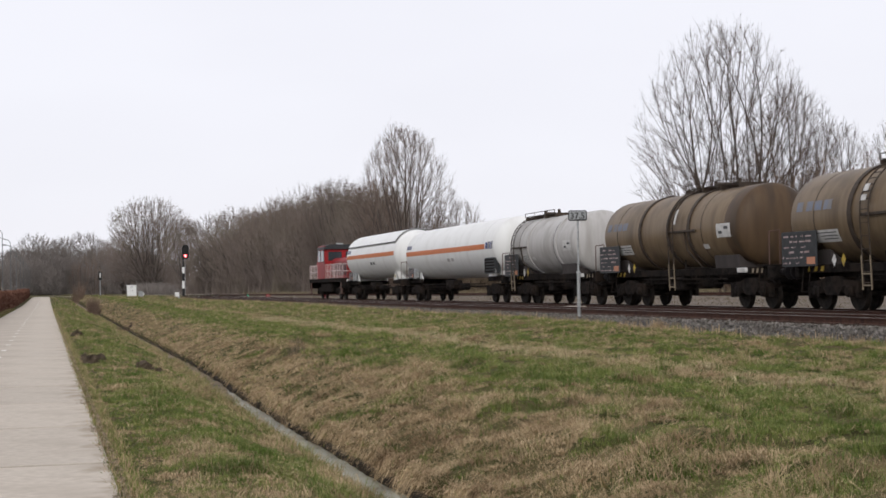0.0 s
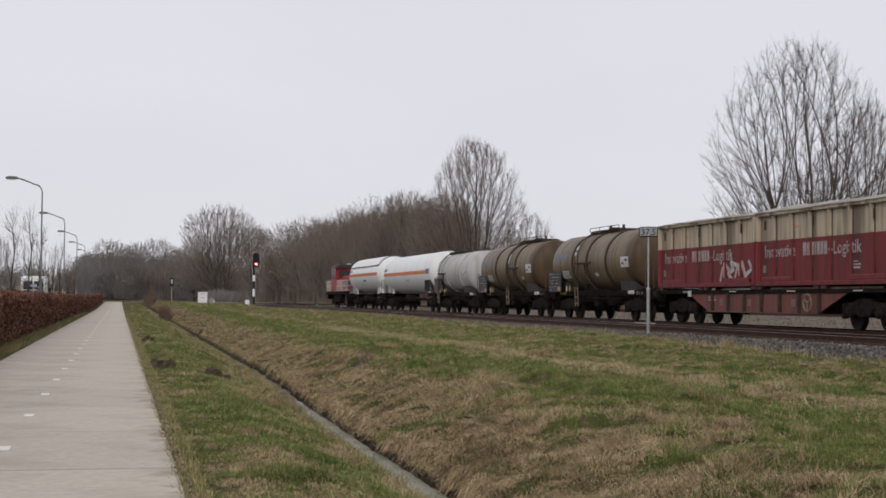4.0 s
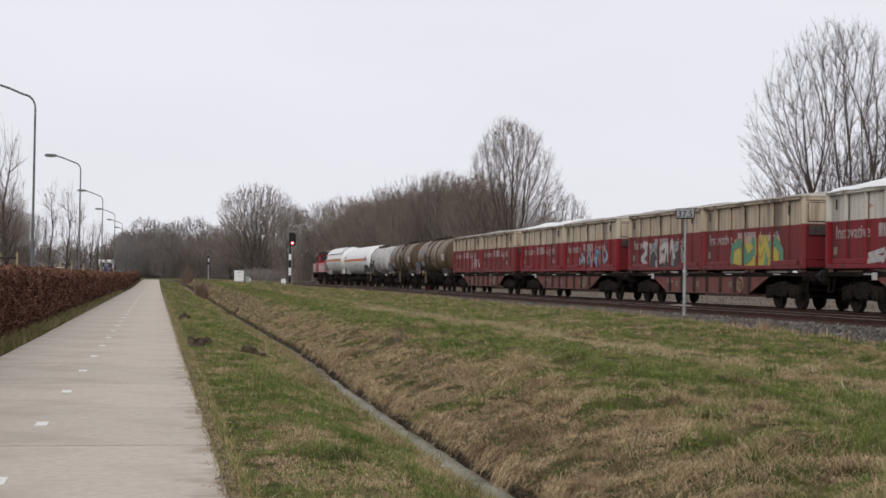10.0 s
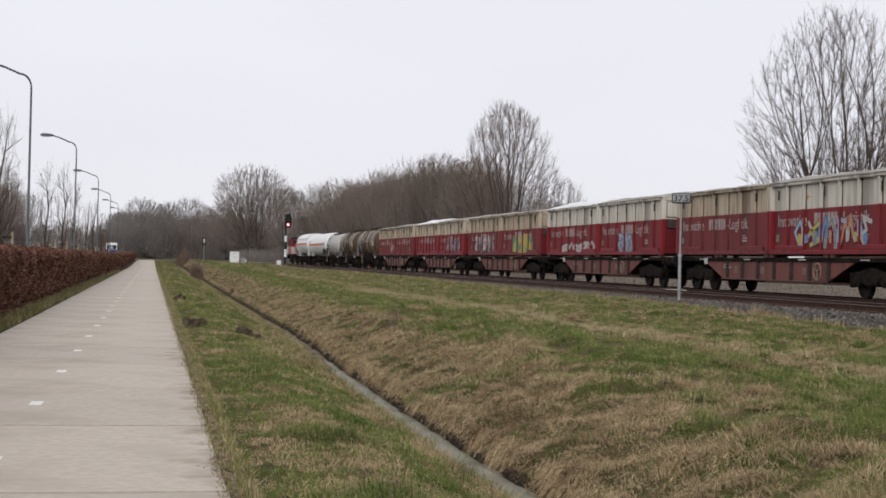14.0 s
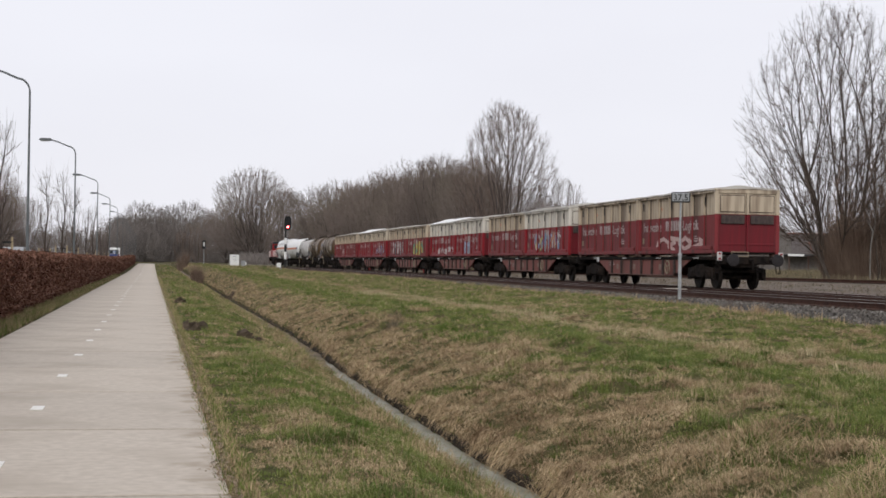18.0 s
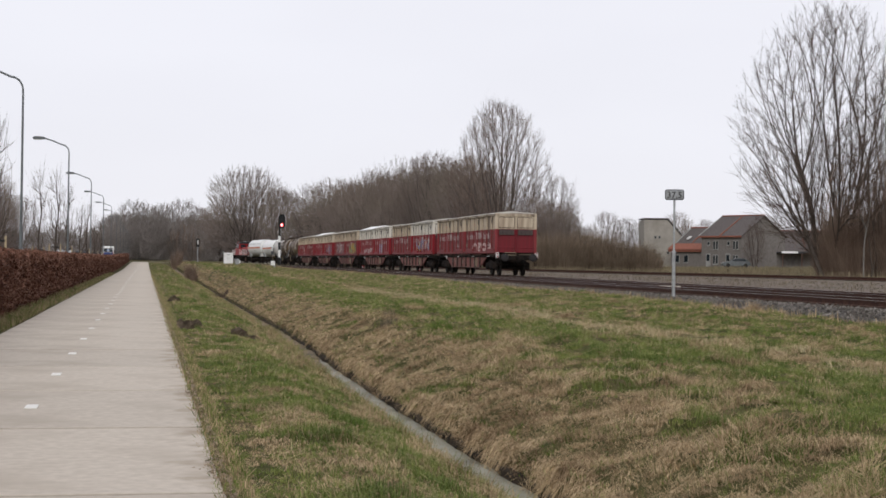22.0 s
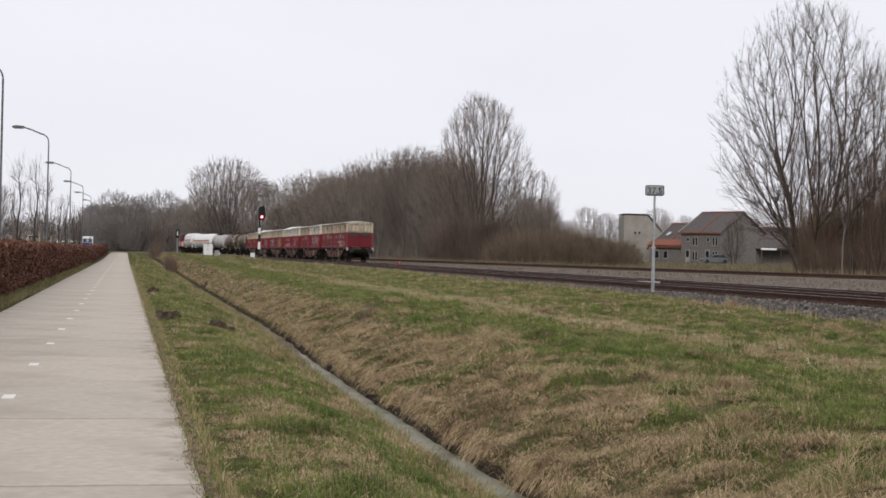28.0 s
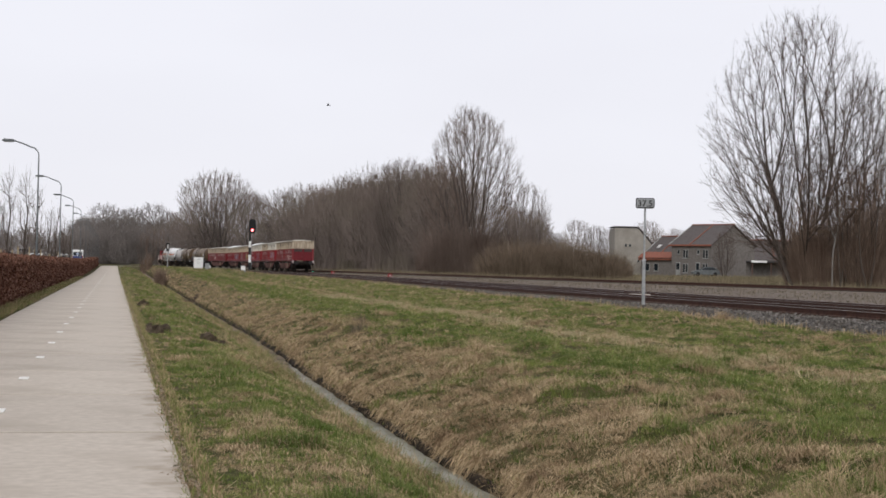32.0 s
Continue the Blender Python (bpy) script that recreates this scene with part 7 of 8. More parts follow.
    part("brake_pipe", G().chain([(-1.0, rung - 0.3, 1.5), (-1.25, rung - 0.8, 1.25), (-1.2, rear + 2.6, 1.22)], 0.03, 6), M_under, t, "pipe along the frame")
    tank_frame(t, half, half - 2.35)
    return t


def locomotive():
    t = thing("locomotive", pose(0, 0, 0), "red centre-cab diesel locomotive with pale handrails", "locomotive")
    half = 7.28
    part("platform", G().cbox(-1.5, 1.5, -half + 0.55, half - 0.55, 1.20, 1.5, 0.03), M_under, t, "black running platform")
    part("fuel_tank", G().cbox(-1.35, 1.35, -2.2, 2.2, 0.45, 1.2, 0.08), M_under, t)
    for s in (-1, 1):
        part("buffer_beam", G().cbox(-1.45, 1.45, s * (half - 0.62) - 0.1, s * (half - 0.62) + 0.1, 0.75, 1.5, 0.03), M_under, t)
    cab = part("cab", G().prism([(-0.2, 1.5), (3.0, 1.5), (3.0, 2.7), (2.6, 3.75), (2.3, 4.02), (0.2, 4.02), (-0.1, 3.8), (-0.2, 2.7)], -1.48, 1.48, "x"), M_locored, t, "red driver's cab")
    part("cab_roof", G().prism([(-1.53, 3.74), (-1.48, 3.92), (-1.1, 4.1), (1.1, 4.1), (1.48, 3.92), (1.53, 3.74)], -0.3, 2.8, "y"), M_board, cab, "dark grey roof")
    part("cab_window", G().cbox(-1.2, -0.15, -0.22, -0.16, 2.85, 3.55, 0.03), M_glass, cab)
    part("cab_window", G().cbox(0.15, 1.2, -0.22, -0.16, 2.85, 3.55, 0.03), M_glass, cab)
    part("cab_window", G().cbox(-1.52, -1.46, 0.0, 1.2, 2.78, 3.66, 0.03), M_glass, cab)
    part("cab_window", G().cbox(-1.52, -1.46, 1.45, 2.5, 2.78, 3.66, 0.03), M_glass, cab)
    part("cab_window", G().cbox(1.46, 1.52, 0.5, 2.2, 2.85, 3.55, 0.03), M_glass, cab)
    # cream paint instead of glass: the pane's bright reflection is put into its colour
    part("windscreen", G().prism([(2.98, 2.86), (2.66, 3.66), (2.70, 3.68), (3.02, 2.88)], -1.2, 1.2, "x"), M_palecream, cab, "windscreen with its reflection painted as pale cream")
    part("roof_lamp", G().cbox(-0.25, 0.25, 1.2, 1.6, 4.08, 4.25, 0.03), M_galv, cab)
    for y0, y1, z in ((-6.3, -0.2, 3.02), (3.0, 6.3, 3.0)):
        hood = part("hood", G().prism([(-0.95, 1.5), (0.95, 1.5), (0.95, z - 0.25), (0.75, z), (-0.75, z), (-0.95, z - 0.25)], y0, y1, "y"), M_locored, t, "red engine hood")
        n = int((y1 - y0) / 0.75)
        for k in range(n):
            for s in (-1, 1):
                y = y0 + 0.35 + k * 0.75
                part("grille", G().cbox(s * 0.95 - 0.02, s * 0.95 + 0.02, y, y + 0.5, 1.7, 2.6, 0.01), M_board, hood)
    for s in (-1, 1):
        for y0, y1 in ((-6.6, -3.9), (-3.7, -0.5), (3.2, 6.6)):
            r = G()
            n = max(2, round((y1 - y0) / 0.7))
            for k in range(n + 1):
                y = y0 + (y1 - y0) * k / n
                r.tube((s * 1.45, y, 1.5), (s * 1.45, y, 2.55), 0.022, 0.022, 6)
            for z in (2.05, 2.55):
                r.tube((s * 1.45, y0, z), (s * 1.45, y1, z), 0.026, 0.026, 6)
            part("handrail", r, M_railpale, t, "pale tubular handrail")
        r = G()
        for x in (-1.35, -0.5, 0.5, 1.35):
            r.tube((x, s * 6.72, 1.5), (x, s * 6.72, 2.5), 0.022, 0.022, 6)
        for x0, x1 in ((-1.35, -0.5), (0.5, 1.35)):
            for z in (2.0, 2.5):
                r.tube((x0, s * 6.72, z), (x1, s * 6.72, z), 0.026, 0.026, 6)
        part("handrail", r, M_railpale, t)
        for x in (-1.0, 1.0):
            part("headlight", G().lathe([(0, 0.11), (0.08, 0.11), (0.10, 0.08)], 14).mesh("headlight", M_plate), None, t, at=pose(x, s * (half - 0.52), 1.3, rz=0 if s > 0 else 180))
        for x in (-1.4, 1.4):
            part("step_iron", G().cbox(x - 0.12, x + 0.12, s * 6.4 - 0.3, s * 6.4 + 0.3, 0.35, 0.4, 0.01).cbox(x - 0.12, x + 0.12, s * 6.4 - 0.3, s * 6.4 + 0.3, 0.75, 0.8, 0.01).cbox(x - 0.02, x + 0.02, s * 6.4 - 0.3, s * 6.4 + 0.3, 0.35, 1.25, 0.01), M_framebrown, t)
    running_gear(t, 3.9)
    buffers(t, half)
    return t


def train():
    """All vehicles with the place of their middles along the track at the start."""
    out = []
    out.append((locomotive(), 112.95, 0.0))
    out.append((gas_tank(9.0, True, "a"), 96.65, 0.0))
    out.append((gas_tank(10.45, False, "b"), 77.2, 0.0))
    out.append((oil_tank(6.2, M_tankgrey, "pale grey tank shell", "pale grey tank wagon with dark bands and ladder", 1.29, 2.50, 5.8, -3.5, (2.9, -0.9), 4.8, False), 60.55, 0.0))
    out.append((oil_tank(7.25, M_tankbrown, "grimy brown tank shell", "grimy brown tank wagon with a mid-length ladder", 1.33, 2.53, 7.15, -4.85, (3.2, 0.7, -1.0), 0.3, True), 47.05, 0.0))
    out.append((oil_tank(7.1, M_tankbrown, "grimy brown tank shell", "grimy brown tank wagon with a ladder near its front", 1.33, 2.53, 6.95, -5.3, (3.3, 1.1, -1.6), 2.4, True), 32.4, 0.0))
    sets = {"faded": box_meshes(M_fadedred, M_dirtycream, "faded"), "bright": box_meshes(M_red, M_cream, "bright"), "pale": box_meshes(M_red, M_palecream, "pale")}
    tarps = [tarp_mesh(1.0, M_tarp, 0.2), tarp_mesh(2.3, M_tarp, 0.28), tarp_mesh(3.7, M_whitetarp, 0.40), tarp_mesh(5.1, M_tarp, 0.16)]
    fleet = [(("faded", 0), ("faded", 1)), (("bright", 2), ("bright", 1)), (("faded", 1), ("faded", 3)), (("pale", 2), ("pale", 1)), (("faded", 0), ("pale", 1)), (("faded", 3), ("faded", 0))]
    names = {"faded": "weathered dark red and cream container under a tarpaulin", "bright": "bright red and cream container under a tarpaulin", "pale": "bright red and off-white container under a tarpaulin"}
    for i, pair in enumerate(fleet):
        mid = 25.3 - 10.05 - 20.1 * i
        out.append((flat_wagon(), mid, 0.0))
        for j, (kind, cloth) in enumerate(pair):
            off = 4.62 if j == 0 else -4.62
            c = container(sets[kind], tarps[cloth], names[kind])
            out.append((c, mid, off))
            if (i, j) == (0, 0):
                graffiti(c, 2, -1.6, -4.1, 1.40, 2.25, None, ["pink", "white"], 4)
            if (i, j) == (1, 1):
                graffiti(c, 3, 2.0, -2.8, 1.40, 2.35, None, ["paleblue", "black", "grey", "white", "blue", "brown"], 7)
            if (i, j) == (2, 0):
                graffiti(c, 5, 2.9, -2.1, 1.36, 2.55, "black", ["white", "grey", "white"], 5)
            if (i, j) == (2, 1):
                graffiti(c, 7, 1.7, -2.6, 1.38, 2.5, "yellow", ["green", "green", "yellow"], 4)
            if (i, j) == (3, 0):
                graffiti(c, 9, 1.8, -3.9, 1.36, 1.95, None, ["white"], 6)
            if (i, j) == (3, 1):
                graffiti(c, 10, 1.6, -0.3, 1.36, 2.3, "grey", ["paleblue"], 3)
            if (i, j) == (4, 1):
                graffiti(c, 12, 2.6, -2.6, 1.36, 2.55, None, ["paleblue", "white", "yellow", "blue", "grey", "paleblue", "orange"], 9)
            if (i, j) == (5, 1):
                graffiti(c, 14, 2.2, -3.0, 1.36, 2.0, None, ["pink"], 4)
    # tail boards on the last wagon
    last = [o for o, s, d in out if o.name.startswith("flat_wagon")][-1]
    for x in (-1.22, 1.22):
        b = part("tail_board", G().cbox(-0.09, 0.09, -0.03, 0.03, 1.02, 1.34, 0.01), M_plate, last, "red and white tail board", at=pose(x, -9.5, 0))
        part("tail_mark", G().prism([(-0.07, 1.05), (0.07, 1.05), (0, 1.15)], -0.036, -0.031, "y").prism([(-0.07, 1.31), (0.07, 1.31), (0, 1.21)], -0.036, -0.031, "y"), M_red, b)
    part("lettered_plate", G().cbox(-0.75, -0.05, -0.03, 0.0, 1.16, 1.20, 0.01).cbox(-0.75, -0.05, -0.03, 0.0, 1.32, 1.36, 0.01).cbox(-0.75, -0.71, -0.03, 0.0, 1.2, 1.32, 0.01).cbox(-0.09, -0.05, -0.03, 0.0, 1.2, 1.32, 0.01), M_ladderfoot, last, "worn yellow plate holder", at=pose(0, -9.45, 0))
    return out


TRAIN = train()


# ---- things beside the track, the path and the road ----
def street_lamps():
    post = G().tube((0, 0, -0.2), (0, 0, 2.0), 0.066, 0.064, 12).tube((0, 0, 2.0), (0, 0, 6.2), 0.050, 0.040, 12).mesh("post", M_greypole, True)
    arm = []
    for k in range(9):
        a = math.pi / 2 * k / 8
        arm.append((-0.45 + 0.45 * math.cos(a), 0, 6.2 + 0.42 * math.sin(a)))
    arm += [(-1.0, 0, 6.80), (-1.5, 0, 6.92)]
    arm = G().chain(arm, 0.034, 8).mesh("arm", M_greypole, True)
    head = G().prism([(-2.25, 6.93), (-2.2, 6.88), (-1.55, 6.86), (-1.4, 6.92), (-1.55, 6.99), (-2.1, 7.0)], -0.13, 0.13, "y").mesh("lamp_head", M_greypole)
    lens = G().cbox(-2.15, -1.65, -0.1, 0.1, 6.84, 6.885, 0.015).mesh("lens", M_plate)
    for k in range(12):
        y = 52.5 if k == 0 else 83.5 + 34.2 * (k - 1)
        t = thing("street_lamp", pose(-4.15, y, 0.42 * step(120, 235, y)) @ Matrix.Diagonal((0.86, 1, 1.085, 1)), "grey street lamp with a curved arm over the road", "street lamp", "street lamps along the road")
        for n, m in (("post", post), ("arm", arm), ("lamp_head", head)):
            p = part(n, m, None, t)
        part("lens", lens, None, p)


def distance_sign():
    t = thing("distance_sign", pose(15.9, 43.7, 0.17, rz=-20), "grey steel post with a boxed grey distance plate", "railway sign")
    part("post", G().tube((0, 0, -0.3), (0, 0, 1.35), 0.052, 0.052, 12).tube((0, 0, 1.35), (0, 0, 2.95), 0.032, 0.034, 10), M_galv, t, smooth=True)
    part("collar", G().tube((0, 0, 1.31), (0, 0, 1.37), 0.07, 0.055, 12), M_galv, t)
    b = part("sign_box", G().cbox(-0.29, 0.29, -0.08, 0.08, 2.93, 3.25, 0.04), M_board, t, "dark sign housing")
    part("sign_face", G().cbox(-0.26, 0.26, -0.091, -0.072, 2.96, 3.22, 0.008), M_signface, b, "grey reflective face")
    me = words("37,5", 0.27)
    me.materials.clear()
    me.materials.append(M_black)
    part("lettering", me, None, b, "dark kilometre figures", at=pose(-0.23, -0.094, 2.99, 90))


M_signface = surf("sign_face", (0.24, 0.25, 0.255), (0.30, 0.31, 0.315), 5, 0.5, bump=0)
M_lamp = glow("red_signal_light", (1.0, 0.04, 0.05), 3)
M_lampcore = glow("signal_light_core", (1.0, 0.5, 0.5), 6)
M_greenlamp = glow("green_signal_light", (0.05, 0.8, 0.45), 2)


def main_signal():
    x, y = 15.4, 176.4
    t = thing("railway_signal", pose(x, y, 0.47, rz=-5) @ Matrix.Diagonal((0.844, 0.844, 0.844, 1)), "black and white banded signal mast showing red", "railway signal")
    z = 0.0
    for k in range(6):
        h = (1.05, 1.05, 1.05, 0.85, 0.7, 0.6)[k]
        part("mast_band", G().tube((0, 0, z), (0, 0, z + h), 0.17 if k < 4 else 0.12, 0.17 if k < 4 else 0.12, 12), M_black if k in (0, 2, 4, 5) else M_whitepaint, t)
        z += h
    head = part("signal_head", G().prism([(-0.42, 5.4), (-0.2, 5.12), (0.3, 5.12), (0.52, 5.4), (0.52, 6.75), (0.3, 7.05), (-0.2, 7.05), (-0.42, 6.75)], -0.12, 0.12, "y"), M_black, t, "black oval signal head", at=pose(0.25, 0, 0))
    for i, zz in enumerate((5.55, 6.1, 6.65)):
        hood = G().tube((0.05, -0.12, zz), (0.05, -0.42, zz + 0.02), 0.15, 0.16, 14, caps=False)
        part("hood", hood, M_black, head)
    part("lamp", G().tube((0.05, -0.13, 5.55), (0.05, -0.16, 5.55), 0.21, 0.21, 16), M_lamp, head, "lit red lamp")
    part("lamp_core", G().tube((0.05, -0.16, 5.55), (0.05, -0.18, 5.55), 0.11, 0.11, 14), M_lampcore, head, "bright middle of the lit lamp")
    part("back_ladder", G().chain([(-0.1, 0.3, 0.2), (-0.1, 0.3, 5.2)], 0.03, 6).chain([(0.25, 0.3, 0.2), (0.25, 0.3, 5.2)], 0.03, 6), M_galv, t)
    d = thing("marker_post", pose(x - 0.95, y - 2.5, 0.42), "small white track-side marker box", "marker")
    part("body", G().cbox(-0.25, 0.25, -0.15, 0.15, 0, 0.5, 0.05), M_whitepaint, d)
    part("foot", G().cbox(0.1, 0.3, -0.1, 0.1, -0.3, 0.05, 0.02), M_galv, d)


def cabinet():
    t = thing("relay_cabinet", pose(11.6, 216, 0.36), "pale grey-white railway equipment cabinet in the grass", "equipment cabinet")
    part("body", G().cbox(-0.65, 0.65, -0.35, 0.35, 0.1, 1.52, 0.03), M_whitepaint, t)
    part("roof", G().cbox(-0.7, 0.7, -0.42, 0.42, 1.52, 1.62, 0.03), M_whitepaint, t)
    part("plinth", G().cbox(-0.6, 0.6, -0.3, 0.3, -0.3, 0.1, 0.02), M_concrete, t)
    for s in (-1, 1):
        d = part("door", G().cbox(s * 0.32 - 0.29, s * 0.32 + 0.29, -0.375, -0.34, 0.18, 1.46, 0.012), M_whitepaint, t)
        part("handle", G().cbox(s * 0.1 - 0.02, s * 0.1 + 0.02, -0.40, -0.37, 0.75, 0.95, 0.008), M_black, d)
    part("vent", G().cbox(-0.2, 0.2, -0.38, -0.345, 1.3, 1.4, 0.008), M_galv, t)
    c = thing("cable_box", pose(12.9, 217, 0.34), "low grey cable box beside the cabinet", "cable box")
    part("body", G().cbox(-0.3, 0.3, -0.2, 0.2, -0.1, 0.75, 0.03), M_galv, c)
    part("lid", G().cbox(-0.33, 0.33, -0.23, 0.23, 0.75, 0.8, 0.02), M_galv, c)


def small_signals():
    t = thing("distant_signal", pose(6.9, 205, 0.25), "slim signal post with a white-edged black board", "railway signal")
    part("post", G().tube((0, 0, -0.2), (0, 0, 2.5), 0.07, 0.06, 10), M_galv, t)
    b = part("board", G().cbox(-0.22, 0.22, -0.06, 0.06, 2.4, 3.55, 0.05), M_black, t)
    part("lamp", G().cbox(-0.09, 0.09, -0.08, -0.05, 2.75, 3.35, 0.02), M_plate, b)
    for x, y, red in ((25.2, 176.0, True), (25.7, 141.0, True), (25.4, 196.0, False), (14.1, 232.0, False)):
        k = thing("shunting_signal", pose(x, y, 0.02 if x > 20 else 0.35), "low dwarf shunting signal beside the rails", "railway signal", "dwarf signals")
        part("foot", G().cbox(-0.22, 0.22, -0.18, 0.18, -0.2, 0.1, 0.03), M_gravel, k)
        part("head", G().cbox(-0.2, 0.2, -0.12, 0.12, 0.1, 0.5, 0.05), M_locored if red else M_black if y == 196.0 else M_whitepaint, k)
        part("lens", G().tube((0, -0.12, 0.32), (0, -0.14, 0.32), 0.07, 0.07, 12), M_greenlamp if y == 196.0 else M_plate, k, "lit green lens" if y == 196.0 else "")


def tiled_roof(g, x0, x1, y0, y1, ze, zr, over=0.3):
    ym = (y0 + y1) / 2
    g.prism([(y0 - over, ze - 0.15), (ym, zr), (y1 + over, ze - 0.15), (y1 + over, ze + 0.03), (ym, zr + 0.2), (y0 - over, ze + 0.03)], x0, x1, "x")
    return g


M_brickgrey = surf("grey_brick", (0.145, 0.130, 0.118), (0.195, 0.177, 0.161), 3, 0.9, bump=0.2, fine=14)
M_render = surf("pale_render", (0.29, 0.268, 0.235), (0.345, 0.32, 0.28), 1, 0.9, bump=0.1, c3=(0.25, 0.23, 0.20), big=0.3)
M_rooftile = surf("dark_roof_tile", (0.080, 0.068, 0.064), (0.118, 0.102, 0.096), 4, 0.85, bump=0.4, fine=12)
M_redtile = surf("orange_roof_tile", (0.21, 0.078, 0.052), (0.27, 0.105, 0.070), 4, 0.8, bump=0.3, fine=12)
M_winframe = surf("window_frame_paint", (0.25, 0.25, 0.235), (0.33, 0.33, 0.31), 3, 0.6, bump=0)


def house(x, y, turn, w, d, ze, zr, wall, label, windows, base, garden_door=True):
    """Two-storey house; the front faces the railway (its -y)."""
    t = thing("house", pose(x, y, base, rz=turn), label, "house", "houses beyond the siding")
    g = G().prism([(0, -0.5), (d, -0.5), (d, ze), (d / 2, zr), (0, ze)], 0, w, "x")
    part("wall", g, wall, t)
    part("roof", tiled_roof(G(), -0.3, w + 0.3, 0, d, ze, zr), M_rooftile, t, "dark tiled pitched roof")
    part("gutter_board", G().cbox(-0.3, w + 0.3, -0.42, -0.30, ze - 0.22, ze + 0.05, 0.02), M_redtile, t, "orange-red eaves board")
    part("verge", G().prism([(-0.4, ze), (d / 2, zr + 0.16), (d / 2, zr + 0.3), (-0.4, ze + 0.14)], w / 2 - 0.07, w / 2 + 0.07, "x"), M_redtile, t, "orange-red tile course")
    part("verge", G().prism([(-0.4, ze), (d / 2, zr + 0.16), (d / 2, zr + 0.3), (-0.4, ze + 0.14)], -0.35, -0.2, "x"), M_winframe, t, "pale verge board")
    part("ridge", G().cbox(-0.3, w + 0.3, d / 2 - 0.14, d / 2 + 0.14, zr + 0.14, zr + 0.34, 0.05), M_redtile, t, "red ridge tiles")
    for wx, wz, ww, wh in windows:
        o = part("window", G().cbox(wx, wx + ww, -0.06, 0.0, wz, wz + wh, 0.02), M_winframe, t)
        part("pane", G().cbox(wx + 0.08, wx + ww - 0.08, -0.075, -0.055, wz + 0.08, wz + wh - 0.08, 0.008), M_glass, o)
        part("sill", G().cbox(wx - 0.06, wx + ww + 0.06, -0.14, 0.0, wz - 0.08, wz - 0.01, 0.01), M_winframe, o)
    if garden_door:
        for dx in (w * 0.12, w * 0.62):
            o = part("door", G().cbox(dx, dx + 0.95, -0.07, 0.0, 0.0, 2.1, 0.02), M_winframe, t, "pale glazed garden door")
            part("pane", G().cbox(dx + 0.15, dx + 0.8, -0.085, -0.06, 0.9, 1.95, 0.01), M_glass, o)
    return t


def houses():
    rows = []
    for k in range(2):
        o = k * 4.25
        rows += [(o + 1.3, 3.4, 0.55, 0.7), (o + 2.55, 2.75, 0.5, 1.4), (o + 3.15, 2.75, 0.5, 1.4), (o + 2.55, 0.4, 0.5, 1.5), (o + 3.15, 0.4, 0.5, 1.5)]
    house(88.4, 230.0, -64.5, 8.5, 10.3, 4.9, 8.1, M_brickgrey, "grey brick terraced house with a dark tiled roof", rows, 0.85)
    house(86.1, 238.0, -64.5, 7.0, 10.3, 2.6, 6.3, M_brickgrey, "low house with dark tiles and orange eaves", [(1.0, 0.6, 1.0, 1.3), (3.0, 0.6, 1.0, 1.3)], 0.85, False)
    house(103.0, 233.0, -12, 9.0, 8.0, 2.8, 6.0, M_brickgrey, "low house half hidden behind bare trees", [(1.0, 0.6, 1.2, 1.3), (4.0, 0.6, 1.2, 1.3)], 0.85, False)
    third = [o for o in bpy.data.objects if o.name.startswith("house")][2]
    for o in third.children:
        if o.name.startswith("gutter_board"):
            o.data.materials[0] = M_rooftile
    low = [o for o in bpy.data.objects if o.name.startswith("house")][1]
    part("roof_course", G().prism([(-0.42, 2.61), (0.95, 3.592), (0.95, 3.678), (-0.42, 2.71)], -0.3, 7.2, "x"), M_redtile, low, "orange lower tile course", at=pose(0, -0.12, 0.12))
    part("skylight", G().prism([(2.0, 4.36), (2.7, 4.86), (2.7, 4.93), (2.0, 4.43)], 1.6, 2.3, "x"), M_plate, low, "pale skylight", at=pose(0, -0.12, 0.12))
    t = thing("house", pose(82.9, 242.5, 0.85, rz=-12), "pale rendered tall house gable with a sloping roof", "house", "houses beyond the siding")
    part("wall", G().prism([(0, -0.5), (6.2, -0.5), (6.2, 5.2), (3.9, 7.8), (0, 7.8)], 0, 8, "y"), M_render, t)
    part("roof", G().prism([(6.3, 5.2), (3.9, 7.95), (-0.1, 7.95), (-0.1, 8.1), (4.0, 8.1), (6.5, 5.3)], -0.15, 8.1, "y"), M_rooftile, t)
    for x, z, w, h in ((1.7, 4.6, 0.4, 0.5), (2.4, 4.6, 0.4, 0.5), (1.6, 2.3, 0.35, 0.6), (3.9, 2.0, 0.35, 0.5)):
        o = part("window", G().cbox(x, x + w, -0.06, 0.0, z, z + h, 0.02), M_winframe, t)
        part("pane", G().cbox(x + 0.05, x + w - 0.05, -0.07, -0.05, z + 0.05, z + h - 0.05, 0.006), M_glass, o)
    s = thing("carport", pose(95.2, 214.0, 0.75, rz=-12), "carport with a bright white fascia", "carport")
    part("roof", G().cbox(0, 6.0, 0, 4, 2.3, 2.55, 0.03), M_board, s)
    part("fascia", G().cbox(-0.05, 2.4, -0.1, -0.02, 2.28, 2.6, 0.02), M_whitepaint, s, "white fascia board")
    for x in (0.1, 3.0, 5.8):
        part("post", G().cbox(x, x + 0.12, 0, 0.12, -0.3, 2.3, 0.01), M_framebrown, s)
    part("back_wall", G().cbox(0, 6, 3.9, 4.0, -0.3, 2.3, 0.02), M_brickgrey, s)


# ---- road vehicles ----
ME_TYRE = G().lathe([(-0.11, 0.22), (-0.11, 0.31), (-0.07, 0.34), (0.07, 0.34), (0.11, 0.31), (0.11, 0.22)], 22, "x").mesh("tyre", M_black, True)
